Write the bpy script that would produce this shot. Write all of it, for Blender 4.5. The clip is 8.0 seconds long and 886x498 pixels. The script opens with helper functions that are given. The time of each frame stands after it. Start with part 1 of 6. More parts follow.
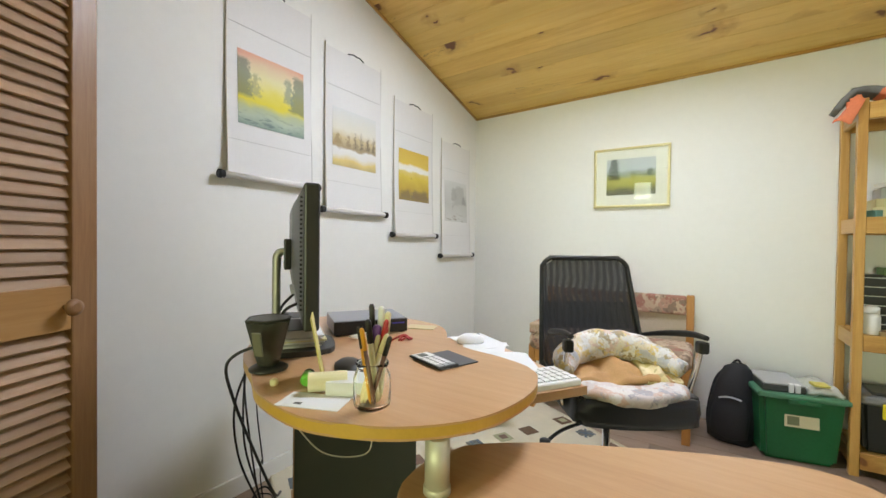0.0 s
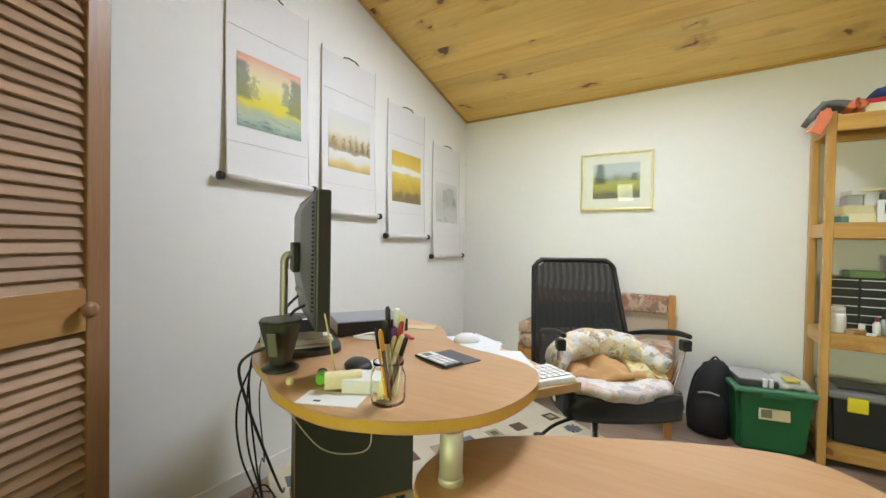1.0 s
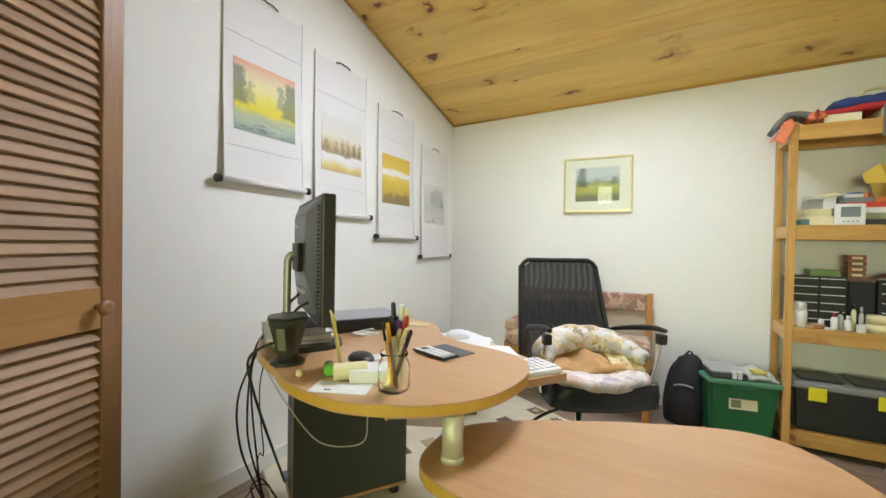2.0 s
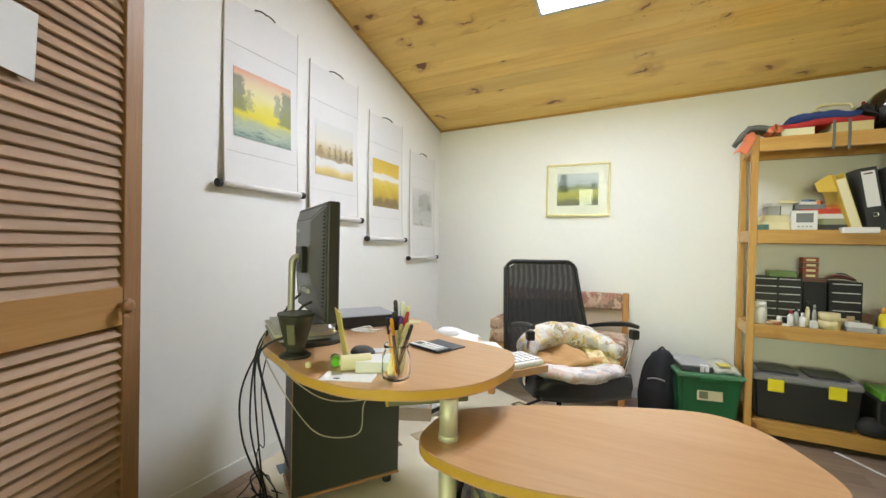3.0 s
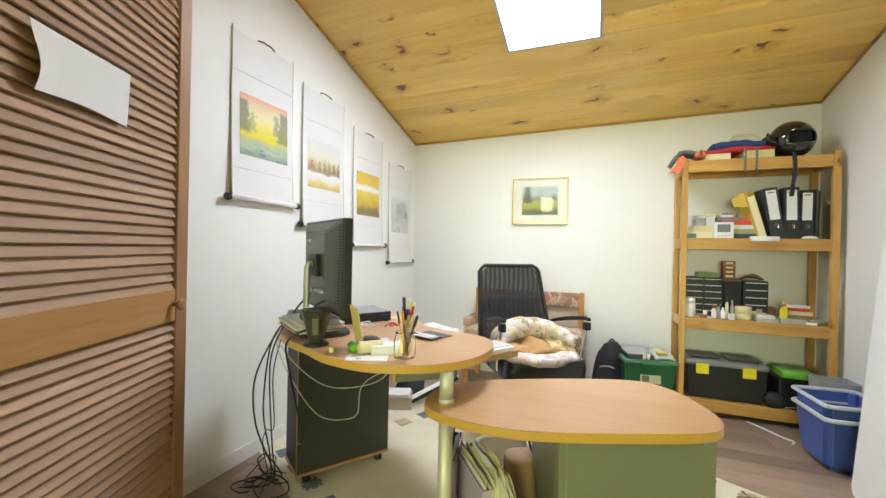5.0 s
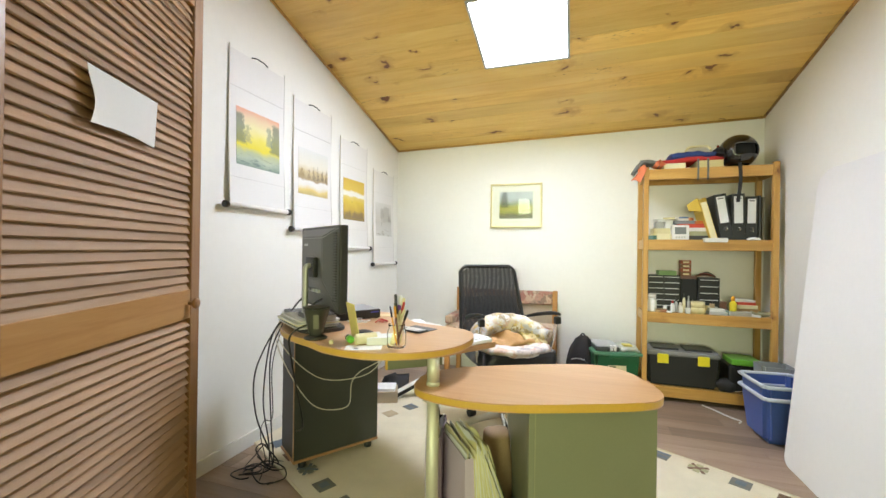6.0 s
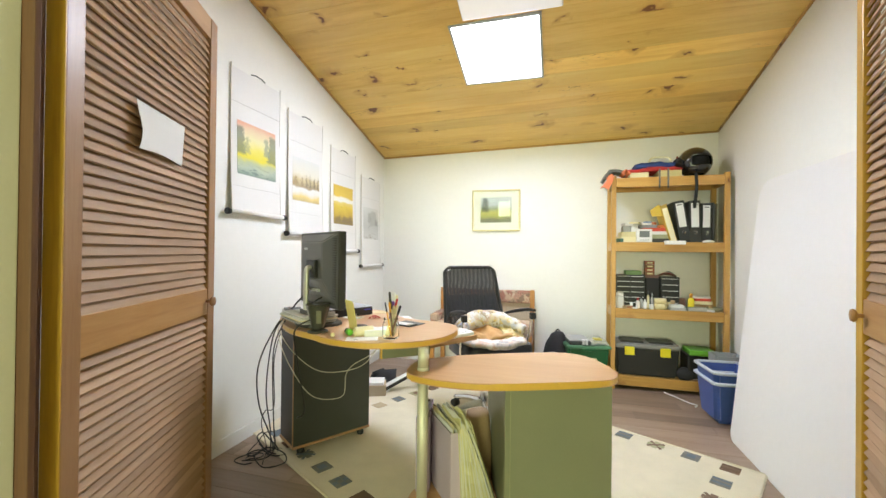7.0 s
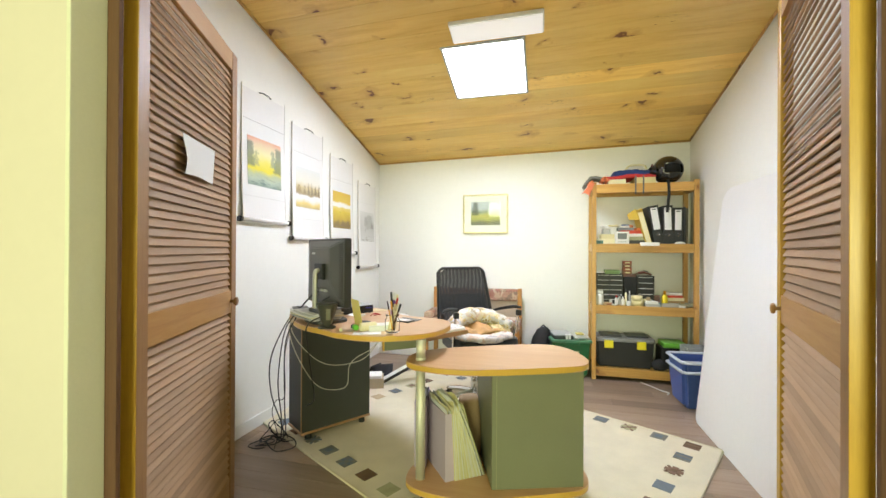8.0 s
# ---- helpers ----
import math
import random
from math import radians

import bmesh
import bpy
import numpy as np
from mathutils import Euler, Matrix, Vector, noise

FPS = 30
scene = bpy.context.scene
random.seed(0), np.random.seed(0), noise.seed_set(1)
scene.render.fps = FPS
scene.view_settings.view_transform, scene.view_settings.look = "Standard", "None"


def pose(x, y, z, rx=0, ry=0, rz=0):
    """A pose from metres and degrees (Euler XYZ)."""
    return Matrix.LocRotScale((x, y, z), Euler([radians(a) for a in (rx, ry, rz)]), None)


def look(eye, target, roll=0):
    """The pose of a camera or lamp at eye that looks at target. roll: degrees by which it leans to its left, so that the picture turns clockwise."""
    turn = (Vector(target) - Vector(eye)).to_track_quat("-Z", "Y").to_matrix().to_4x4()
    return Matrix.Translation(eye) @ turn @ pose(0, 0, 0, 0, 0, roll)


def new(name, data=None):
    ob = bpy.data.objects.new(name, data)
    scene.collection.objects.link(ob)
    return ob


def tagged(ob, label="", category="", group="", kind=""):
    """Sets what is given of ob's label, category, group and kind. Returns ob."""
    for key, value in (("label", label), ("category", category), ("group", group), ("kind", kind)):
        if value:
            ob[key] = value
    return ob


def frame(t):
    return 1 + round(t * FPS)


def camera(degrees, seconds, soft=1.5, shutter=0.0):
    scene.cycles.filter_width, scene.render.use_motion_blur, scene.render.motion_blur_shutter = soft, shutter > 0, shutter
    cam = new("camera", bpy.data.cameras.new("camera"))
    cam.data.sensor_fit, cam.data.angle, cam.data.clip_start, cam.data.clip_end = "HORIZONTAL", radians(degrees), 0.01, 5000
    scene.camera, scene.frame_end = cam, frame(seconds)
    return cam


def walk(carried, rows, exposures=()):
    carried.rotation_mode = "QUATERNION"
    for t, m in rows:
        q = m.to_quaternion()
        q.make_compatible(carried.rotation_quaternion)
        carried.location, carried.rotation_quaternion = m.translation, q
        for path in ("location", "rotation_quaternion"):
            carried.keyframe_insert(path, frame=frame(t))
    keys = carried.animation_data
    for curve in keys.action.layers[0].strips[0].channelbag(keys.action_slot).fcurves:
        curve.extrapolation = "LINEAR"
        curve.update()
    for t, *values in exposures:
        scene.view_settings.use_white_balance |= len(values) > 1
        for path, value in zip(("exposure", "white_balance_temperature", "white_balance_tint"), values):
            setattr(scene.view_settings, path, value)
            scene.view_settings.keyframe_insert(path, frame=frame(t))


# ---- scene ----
cam = camera(96.1, 8.0)
PATH = [
    (0, (0.361, 0.372, 1.024), (-0.739, 2.042, 0.994), 0.7),
    (0.5, (0.353, 0.34, 1.03), (-0.715, 2.031, 1.0), 0.9),
    (1, (0.341, 0.304, 1.037), (-0.689, 2.018, 1.003), 1.0),
    (1.5, (0.34, 0.269, 1.035), (-0.654, 2.004, 1.003), 1.0),
    (3, (0.369, 0.118, 1.045), (-0.515, 1.912, 1.021), 1.2),
    (3.5, (0.373, 0.061, 1.047), (-0.479, 1.871, 1.027), 1.2),
    (4, (0.38, -0.012, 1.052), (-0.437, 1.813, 1.036), 1.1),
    (4.5, (0.385, -0.086, 1.057), (-0.386, 1.759, 1.047), 1.2),
    (6, (0.442, -0.341, 1.067), (-0.184, 1.559, 1.071), 0.8),
    (6.5, (0.464, -0.434, 1.066), (-0.12, 1.479, 1.077), 0.6),
    (7, (0.484, -0.543, 1.073), (-0.056, 1.383, 1.086), 0.6),
    (7.5, (0.504, -0.651, 1.086), (-0.003, 1.284, 1.095), 0.5),
    (8, (0.529, -0.761, 1.099), (0.032, 1.176, 1.106), 0.3),
]
walk(cam, [(t, look(eye, target, roll)) for t, eye, target, roll in PATH], exposures=((0.0, -0.36), (1.5, -0.31), (4.5, -0.05), (8.0, 0.18)))

# ---- world and light ----
world = bpy.data.worlds.new("world")
scene.world = world
world.use_nodes = True
wn = world.node_tree.nodes
sky = wn.new("ShaderNodeTexSky")
sky.sky_type, sky.sun_disc, sky.sun_elevation, sky.sun_rotation = "NISHITA", False, radians(48), radians(200)
wn["Background"].inputs["Strength"].default_value = 0.12
world.node_tree.links.new(sky.outputs[0], wn["Background"].inputs["Color"])


def area_lamp(name, m, sx, sy, watts, colour):
    d = bpy.data.lights.new(name, "AREA")
    d.shape, d.size, d.size_y, d.energy, d.color = "RECTANGLE", sx, sy, watts, colour
    ob = new(name, d)
    ob.matrix_world = m
    return ob


# fill light behind the walk, in an unseen hall window added for it
area_lamp("hall_window_daylight", look((0.30, -3.52, 1.1), (0.5, 0.0, 1.4)), 1.3, 0.85, 115, (0.90, 1.0, 0.57))
# daylight in the small high window that the picture glass mirrors
area_lamp("hall_transom_daylight", look((-0.80, -3.52, 2.2), (-0.80, 0.0, 1.9)), 0.34, 0.36, 2.6, (0.97, 1.0, 0.72))
SKYLIGHT = 52.0

# ---- materials ----


def material(name, rough=0.5, metal=0.0):
    m = bpy.data.materials.new(name)
    m.use_nodes = True
    b = m.node_tree.nodes["Principled BSDF"]
    b.inputs["Roughness"].default_value = rough
    b.inputs["Metallic"].default_value = metal
    return m, m.node_tree.nodes, m.node_tree.links, b


def ramp(nodes, stops):
    r = nodes.new("ShaderNodeValToRGB")
    e = r.color_ramp.elements
    while len(e) < len(stops):
        e.new(0.5)
    for el, (p, c) in zip(e, stops):
        el.position = p
        el.color = (*c, 1) if len(c) == 3 else c
    return r


def coords(nodes, links, scale=(1, 1, 1), rot=(0, 0, 0), kind="Object"):
    tc = nodes.new("ShaderNodeTexCoord")
    mp = nodes.new("ShaderNodeMapping")
    mp.inputs["Scale"].default_value = scale
    mp.inputs["Rotation"].default_value = [radians(a) for a in rot]
    links.new(tc.outputs[kind], mp.inputs["Vector"])
    return mp.outputs[0]


def noise_tex(nodes, links, vec, scale, detail=4, rough=0.55, distortion=0.0):
    n = nodes.new("ShaderNodeTexNoise")
    n.inputs["Scale"].default_value = scale
    n.inputs["Detail"].default_value = detail
    n.inputs["Roughness"].default_value = rough
    n.inputs["Distortion"].default_value = distortion
    links.new(vec, n.inputs["Vector"])
    return n


def mix(nodes, links, a, b, fac, mode="MIX"):
    m = nodes.new("ShaderNodeMix")
    m.data_type, m.blend_type = "RGBA", mode
    for sock, v in ((m.inputs[0], fac), (m.inputs[6], a), (m.inputs[7], b)):
        if isinstance(v, (int, float)):
            sock.default_value = v
        elif isinstance(v, tuple):
            sock.default_value = (*v, 1)
        else:
            links.new(v, sock)
    return m.outputs[2]


def math_node(nodes, links, op, a, b=0.0, clamp=False):
    m = nodes.new("ShaderNodeMath")
    m.operation, m.use_clamp = op, clamp
    for sock, v in ((m.inputs[0], a), (m.inputs[1], b)):
        if isinstance(v, (int, float)):
            sock.default_value = v
        else:
            links.new(v, sock)
    return m.outputs[0]


def bump(nodes, links, bsdf, height, strength, distance=0.002):
    b = nodes.new("ShaderNodeBump")
    b.inputs["Strength"].default_value = strength
    b.inputs["Distance"].default_value = distance
    links.new(height, b.inputs["Height"])
    links.new(b.outputs[0], bsdf.inputs["Normal"])


def plain(name, colour, rough=0.5, metal=0.0, vary=0.12, scale=14, relief=0.08, coat=0.0):
    """Paint, plastic, card or cloth: a colour with two scales of slight variation and fine relief."""
    m, n, l, b = material(name, rough, metal)
    v = coords(n, l)
    big = noise_tex(n, l, v, scale * 0.25, 3)
    fine = noise_tex(n, l, v, scale * 9, 4)
    dark = tuple(c * (1 - vary) for c in colour)
    light = tuple(min(1, c * (1 + vary * 0.6)) for c in colour)
    r = ramp(n, [(0.3, dark), (0.7, light)])
    l.new(mix(n, l, big.outputs[0], fine.outputs[0], 0.4), r.inputs[0])
    l.new(r.outputs[0], b.inputs["Base Color"])
    rr = math_node(n, l, "MULTIPLY_ADD", big.outputs[0], 0.16)
    n[rr.node.name].inputs[2].default_value = max(0.02, rough - 0.08)
    l.new(rr, b.inputs["Roughness"])
    if relief:
        bump(n, l, b, fine.outputs[0], relief)
    b.inputs["Coat Weight"].default_value = coat
    return m


def wood(name, light, mid, dark, along=0, scale=1.0, rough=0.4, knots=0.0, coat=0.0, rand=0.25, island=False, streaks=False):
    """Wood with grain along one axis, rays, slow colour change, and knots if wanted."""
    m, n, l, b = material(name, rough)
    st = [1.0, 1.0, 1.0]
    st[along] = 0.07
    tc = n.new("ShaderNodeTexCoord")
    if island:
        g = n.new("ShaderNodeNewGeometry")
        rnd = g.outputs["Random Per Island"]
    else:
        g = n.new("ShaderNodeObjectInfo")
        rnd = g.outputs["Random"]
    off = n.new("ShaderNodeVectorMath")
    off.operation = "MULTIPLY_ADD"
    cr = n.new("ShaderNodeCombineXYZ")
    for i in range(3):
        l.new(rnd, cr.inputs[i])
    l.new(cr.outputs[0], off.inputs[0])
    off.inputs[1].default_value = (7.3, 11.7, 5.1)
    l.new(tc.outputs["Object"], off.inputs[2])
    base = off.outputs[0]
    if knots:
        kv = n.new("ShaderNodeMapping")
        ks = [1.0, 1.0, 1.0]
        ks[along] = 0.42
        kv.inputs["Scale"].default_value = ks
        l.new(base, kv.inputs["Vector"])
        warp = noise_tex(n, l, base, 9, 2)
        wv = n.new("ShaderNodeVectorMath")
        wv.operation = "MULTIPLY_ADD"
        l.new(warp.outputs["Color"], wv.inputs[0])
        wv.inputs[1].default_value = (0.10, 0.10, 0.10)
        l.new(kv.outputs[0], wv.inputs[2])
        vor = n.new("ShaderNodeTexVoronoi")
        vor.voronoi_dimensions = "2D"
        vor.inputs["Scale"].default_value = knots
        flat = n.new("ShaderNodeSeparateXYZ")
        l.new(wv.outputs[0], flat.inputs[0])
        plan = n.new("ShaderNodeCombineXYZ")
        l.new(flat.outputs[along], plan.inputs[0])
        l.new(math_node(n, l, "ADD", flat.outputs[1 if along == 0 else 0], flat.outputs[2 if along != 2 else 1]), plan.inputs[1])
        l.new(plan.outputs[0], vor.inputs["Vector"])
        # each cell's knot has its own size; many cells have none
        sep = n.new("ShaderNodeSeparateColor")
        l.new(vor.outputs["Color"], sep.inputs[0])
        size = n.new("ShaderNodeMapRange")
        size.inputs[1].default_value, size.inputs[2].default_value = 0.33, 1.0
        size.inputs[3].default_value, size.inputs[4].default_value = 0.0, 0.12
        l.new(sep.outputs[0], size.inputs[0])
        core = n.new("ShaderNodeMapRange")
        core.inputs[3].default_value, core.inputs[4].default_value = 1.0, 0.0
        l.new(vor.outputs["Distance"], core.inputs[0])
        core.inputs[1].default_value = 0.0
        l.new(size.outputs[0], core.inputs[2])
        halo = n.new("ShaderNodeMapRange")
        halo.inputs[3].default_value, halo.inputs[4].default_value = 1.0, 0.0
        l.new(vor.outputs["Distance"], halo.inputs[0])
        l.new(math_node(n, l, "MULTIPLY", size.outputs[0], 3.2), halo.inputs[2])
    mp = n.new("ShaderNodeMapping")
    mp.inputs["Scale"].default_value = st
    l.new(base, mp.inputs["Vector"])
    vec = mp.outputs[0]
    if knots:
        bend = n.new("ShaderNodeVectorMath")
        bend.operation = "MULTIPLY_ADD"
        ch = n.new("ShaderNodeCombineXYZ")
        for i in range(3):
            l.new(halo.outputs[0], ch.inputs[i])
        l.new(ch.outputs[0], bend.inputs[0])
        bend.inputs[1].default_value = tuple(0.0 if i == along else 0.035 for i in range(3))
        l.new(vec, bend.inputs[2])
        vec = bend.outputs[0]
    grain = noise_tex(n, l, vec, 32 * scale, 5, 0.6, 0.6)
    fine = noise_tex(n, l, vec, 190 * scale, 3, 0.6)
    slow = noise_tex(n, l, vec, 5 * scale, 2)
    f = mix(n, l, mix(n, l, grain.outputs[0], fine.outputs[0], 0.3), slow.outputs[0], 0.35)
    r = ramp(n, [(0.32, dark), (0.5, mid), (0.68, light)])
    l.new(f, r.inputs[0])
    shade = n.new("ShaderNodeMapRange")
    shade.inputs[3].default_value, shade.inputs[4].default_value = 1 - rand, 1 + rand * 0.5
    l.new(rnd, shade.inputs[0])
    hsv = n.new("ShaderNodeHueSaturation")
    l.new(r.outputs[0], hsv.inputs["Color"])
    l.new(shade.outputs[0], hsv.inputs["Value"])
    col = hsv.outputs[0]
    if knots:
        col = mix(n, l, col, (dark[0] * 0.62, dark[1] * 0.45, dark[2] * 0.4), math_node(n, l, "MULTIPLY", halo.outputs[0], 0.7, True))
        cc = n.new("ShaderNodeMath")
        cc.operation, cc.use_clamp = "MULTIPLY", True
        l.new(core.outputs[0], cc.inputs[0])
        cc.inputs[1].default_value = 2.2
        col = mix(n, l, col, (0.19, 0.07, 0.02), cc.outputs[0])
    if streaks:
        # resin streaks: short dark swirls lying along the grain, and slow darker heartwood
        sm = n.new("ShaderNodeMapping")
        sm.inputs["Scale"].default_value = tuple(0.22 if i == along else 1.0 for i in range(3))
        l.new(base, sm.inputs["Vector"])
        sw = noise_tex(n, l, sm.outputs[0], 13, 2, 0.5, 2.6)
        line = math_node(n, l, "SUBTRACT", 0.012, math_node(n, l, "ABSOLUTE", math_node(n, l, "SUBTRACT", sw.outputs[0], 0.56)))
        where = noise_tex(n, l, sm.outputs[0], 5, 1)
        some = math_node(n, l, "MULTIPLY", math_node(n, l, "SUBTRACT", where.outputs[0], 0.60), 14, True)
        col = mix(n, l, col, (0.24, 0.10, 0.025), math_node(n, l, "MULTIPLY", math_node(n, l, "MULTIPLY", line, 90, True), math_node(n, l, "MULTIPLY", some, 0.75)))
        heart = noise_tex(n, l, sm.outputs[0], 3.2, 2)
        col = mix(n, l, col, (0.50, 0.25, 0.05), math_node(n, l, "MULTIPLY", math_node(n, l, "MULTIPLY", math_node(n, l, "SUBTRACT", heart.outputs[0], 0.52), 5, True), 0.35))
    l.new(col, b.inputs["Base Color"])
    b.inputs["Coat Weight"].default_value = coat
    b.inputs["Coat Roughness"].default_value = 0.25
    bump(n, l, b, f, 0.12, 0.001)
    return m


WALL = plain("painted_plaster", (0.87, 0.868, 0.815), 0.75, vary=0.03, scale=3, relief=0.12)
HALL = plain("cream_painted_plaster", (0.60, 0.54, 0.47), 0.7, vary=0.03, scale=3, relief=0.12)
# the reveal's paint, its shade put into the colour as a greener tone
REVEAL_SHADE = plain("sage_painted_casing", (0.62, 0.61, 0.50), 0.6, vary=0.05)
TRIM = plain("white_gloss_trim", (0.78, 0.78, 0.74), 0.35, vary=0.04)
CEIL = wood("knotty_pine_boards", (0.92, 0.66, 0.21), (0.85, 0.56, 0.145), (0.70, 0.40, 0.08), 0, 0.8, 0.38, knots=6.0, coat=0.2, rand=0.16, island=True, streaks=True)
PINE = wood("varnished_pine", (0.65, 0.40, 0.125), (0.57, 0.32, 0.08), (0.42, 0.205, 0.045), 2, 1.0, 0.4, knots=5, coat=0.2, rand=0.12)
PINE_X = wood("varnished_pine_rail", (0.65, 0.40, 0.125), (0.57, 0.32, 0.08), (0.42, 0.205, 0.045), 0, 1.0, 0.4, knots=5, coat=0.2, rand=0.12)
PINE_Y = wood("varnished_pine_side", (0.65, 0.40, 0.125), (0.57, 0.32, 0.08), (0.42, 0.205, 0.045), 1, 1.0, 0.4, coat=0.2, rand=0.12)
DOOR = wood("cedar_stile", (0.36, 0.205, 0.10), (0.30, 0.16, 0.07), (0.22, 0.105, 0.045), 2, 1.4, 0.45, coat=0.15, rand=0.1)
SLAT = wood("cedar_slat", (0.46, 0.31, 0.19), (0.41, 0.26, 0.145), (0.33, 0.20, 0.10), 1, 1.2, 0.6, coat=0.0, rand=0.22)
RAIL = wood("cedar_rail", (0.50, 0.29, 0.12), (0.44, 0.24, 0.085), (0.35, 0.17, 0.055), 1, 1.0, 0.42, coat=0.15, rand=0.08)
EDGE = wood("yellow_varnished_edge", (0.60, 0.36, 0.05), (0.52, 0.30, 0.03), (0.40, 0.21, 0.02), 2, 1.4, 0.4, coat=0.2, rand=0.08)
JAMB = wood("dark_stained_jamb", (0.13, 0.06, 0.026), (0.10, 0.042, 0.018), (0.06, 0.026, 0.012), 2, 1.2, 0.65, coat=0.0, rand=0.1)
BEECH = wood("beech_laminate", (0.60, 0.365, 0.19), (0.55, 0.32, 0.155), (0.49, 0.272, 0.125), 0, 1.8, 0.30, coat=0.2, rand=0.0)
PLINTH_EDGE = plain("brown_beech_edging", (0.40, 0.22, 0.10), 0.45, vary=0.12)
BEECH_EDGE = plain("beech_edge_band", (0.60, 0.36, 0.06), 0.4, vary=0.1)
GREEN_BOARD = plain("grey_green_melamine", (0.19, 0.20, 0.125), 0.42, vary=0.07, scale=20)
DARK_BOARD = plain("charcoal_melamine", (0.045, 0.048, 0.038), 0.45, vary=0.12, scale=20)
STEEL = plain("satin_nickel_tube", (0.70, 0.69, 0.57), 0.58, 0.55, vary=0.05)
CHROME = plain("chrome", (0.75, 0.75, 0.75), 0.12, 1.0, vary=0.03)
BLACK = plain("black_plastic", (0.011, 0.011, 0.011), 0.45, vary=0.2)
GREYPL = plain("dark_grey_plastic", (0.030, 0.030, 0.028), 0.4, vary=0.12)
LIGHTGREY = plain("light_grey_plastic", (0.42, 0.43, 0.43), 0.45, vary=0.06)
PAPER = plain("white_paper", (0.74, 0.74, 0.72), 0.8, vary=0.03)
CREAM = plain("cream_paper", (0.76, 0.70, 0.45), 0.8, vary=0.06)
WHITEPL = plain("white_plastic", (0.78, 0.78, 0.77), 0.35, vary=0.03)

# ---- mesh helpers ----


def box(bm, lo, hi, m=None, bevel=0.0, mi=0):
    """A box from corner to corner, turned by m, with its edges rounded by bevel."""
    lo, hi = Vector(lo), Vector(hi)
    c = (lo + hi) / 2
    made = bmesh.ops.create_cube(bm, size=1.0, matrix=Matrix.Translation(c) @ Matrix.Diagonal((*(hi - lo), 1)))
    vs = made["verts"]
    if m is not None:
        bmesh.ops.transform(bm, matrix=m, verts=vs)
    for f in {f for v in vs for f in v.link_faces}:
        f.material_index = mi
    if bevel:
        es = list({e for v in vs for e in v.link_edges})
        bmesh.ops.bevel(bm, geom=es, offset=bevel, segments=2, affect="EDGES", profile=0.5)


def lathe(bm, profile, at=(0, 0, 0), n=24, m=None, cap=True, sx=1.0, sy=1.0):
    """A turned body: profile of (radius, height) pairs."""
    rings = []
    for r, z in profile:
        rings.append([bm.verts.new((at[0] + r * sx * math.cos(2 * math.pi * i / n), at[1] + r * sy * math.sin(2 * math.pi * i / n), at[2] + z)) for i in range(n)])
    for a, b in zip(rings, rings[1:]):
        for i in range(n):
            f = bm.faces.new((a[i], a[(i + 1) % n], b[(i + 1) % n], b[i]))
            f.smooth = True
    if cap:
        bm.faces.new(rings[0][::-1])
        bm.faces.new(rings[-1])
    if m is not None:
        bmesh.ops.transform(bm, matrix=m, verts=[v for r in rings for v in r])


def spline(points, steps=6, closed=False):
    """Points on a smooth curve through the given ones."""
    p = [Vector(q) for q in points]
    n = len(p)
    out = []
    for i in range(n if closed else n - 1):
        a, b, c, d = ((p[(i + k) % n] for k in (-1, 0, 1, 2)) if closed else (p[max(i - 1, 0)], p[i], p[i + 1], p[min(i + 2, n - 1)]))
        for s in range(steps):
            t = s / steps
            out.append(0.5 * (2 * b + (c - a) * t + (2 * a - 5 * b + 4 * c - d) * t * t + (3 * b - a - 3 * c + d) * t ** 3))
    if not closed:
        out.append(p[-1])
    return out


def tube(bm, points, r, n=8, steps=6, closed=False):
    """A round cord or pipe along a smooth curve."""
    pts = spline(points, steps, closed) if steps else [Vector(q) for q in points]
    rings = []
    up = Vector((0, 0, 1))
    for i, p in enumerate(pts):
        d = (pts[(i + 1) % len(pts)] if closed or i + 1 < len(pts) else p) - (pts[i - 1] if closed or i else p)
        d.normalize()
        a = d.cross(up)
        if a.length < 1e-3:
            a = d.cross(Vector((1, 0, 0)))
        a.normalize()
        b = a.cross(d)
        up = b
        rr = r(i / max(1, len(pts) - 1)) if callable(r) else r
        rings.append([bm.verts.new(p + rr * (a * math.cos(2 * math.pi * k / n) + b * math.sin(2 * math.pi * k / n))) for k in range(n)])
    pairs = list(zip(rings, rings[1:])) + ([(rings[-1], rings[0])] if closed else [])
    for a, b in pairs:
        for k in range(n):
            bm.faces.new((a[k], a[(k + 1) % n], b[(k + 1) % n], b[k])).smooth = True
    if not closed:
        bm.faces.new(rings[0][::-1])
        bm.faces.new(rings[-1])


def slab(bm, outline, z0, z1, bevel=0.0):
    """A plate of a given outline, counter-clockwise, with its rims rounded."""
    low = [bm.verts.new((p[0], p[1], z0)) for p in outline]
    top = [bm.verts.new((p[0], p[1], z1)) for p in outline]
    n = len(low)
    ft, fb = bm.faces.new(top), bm.faces.new(low[::-1])
    sides = []
    for i in range(n):
        f = bm.faces.new((low[i], low[(i + 1) % n], top[(i + 1) % n], top[i]))
        f.material_index = 1
        sides.append(f)
    if bevel:
        es = list({e for f in (ft, fb) for e in f.edges})
        bmesh.ops.bevel(bm, geom=es, offset=bevel, segments=2, affect="EDGES", profile=0.5)


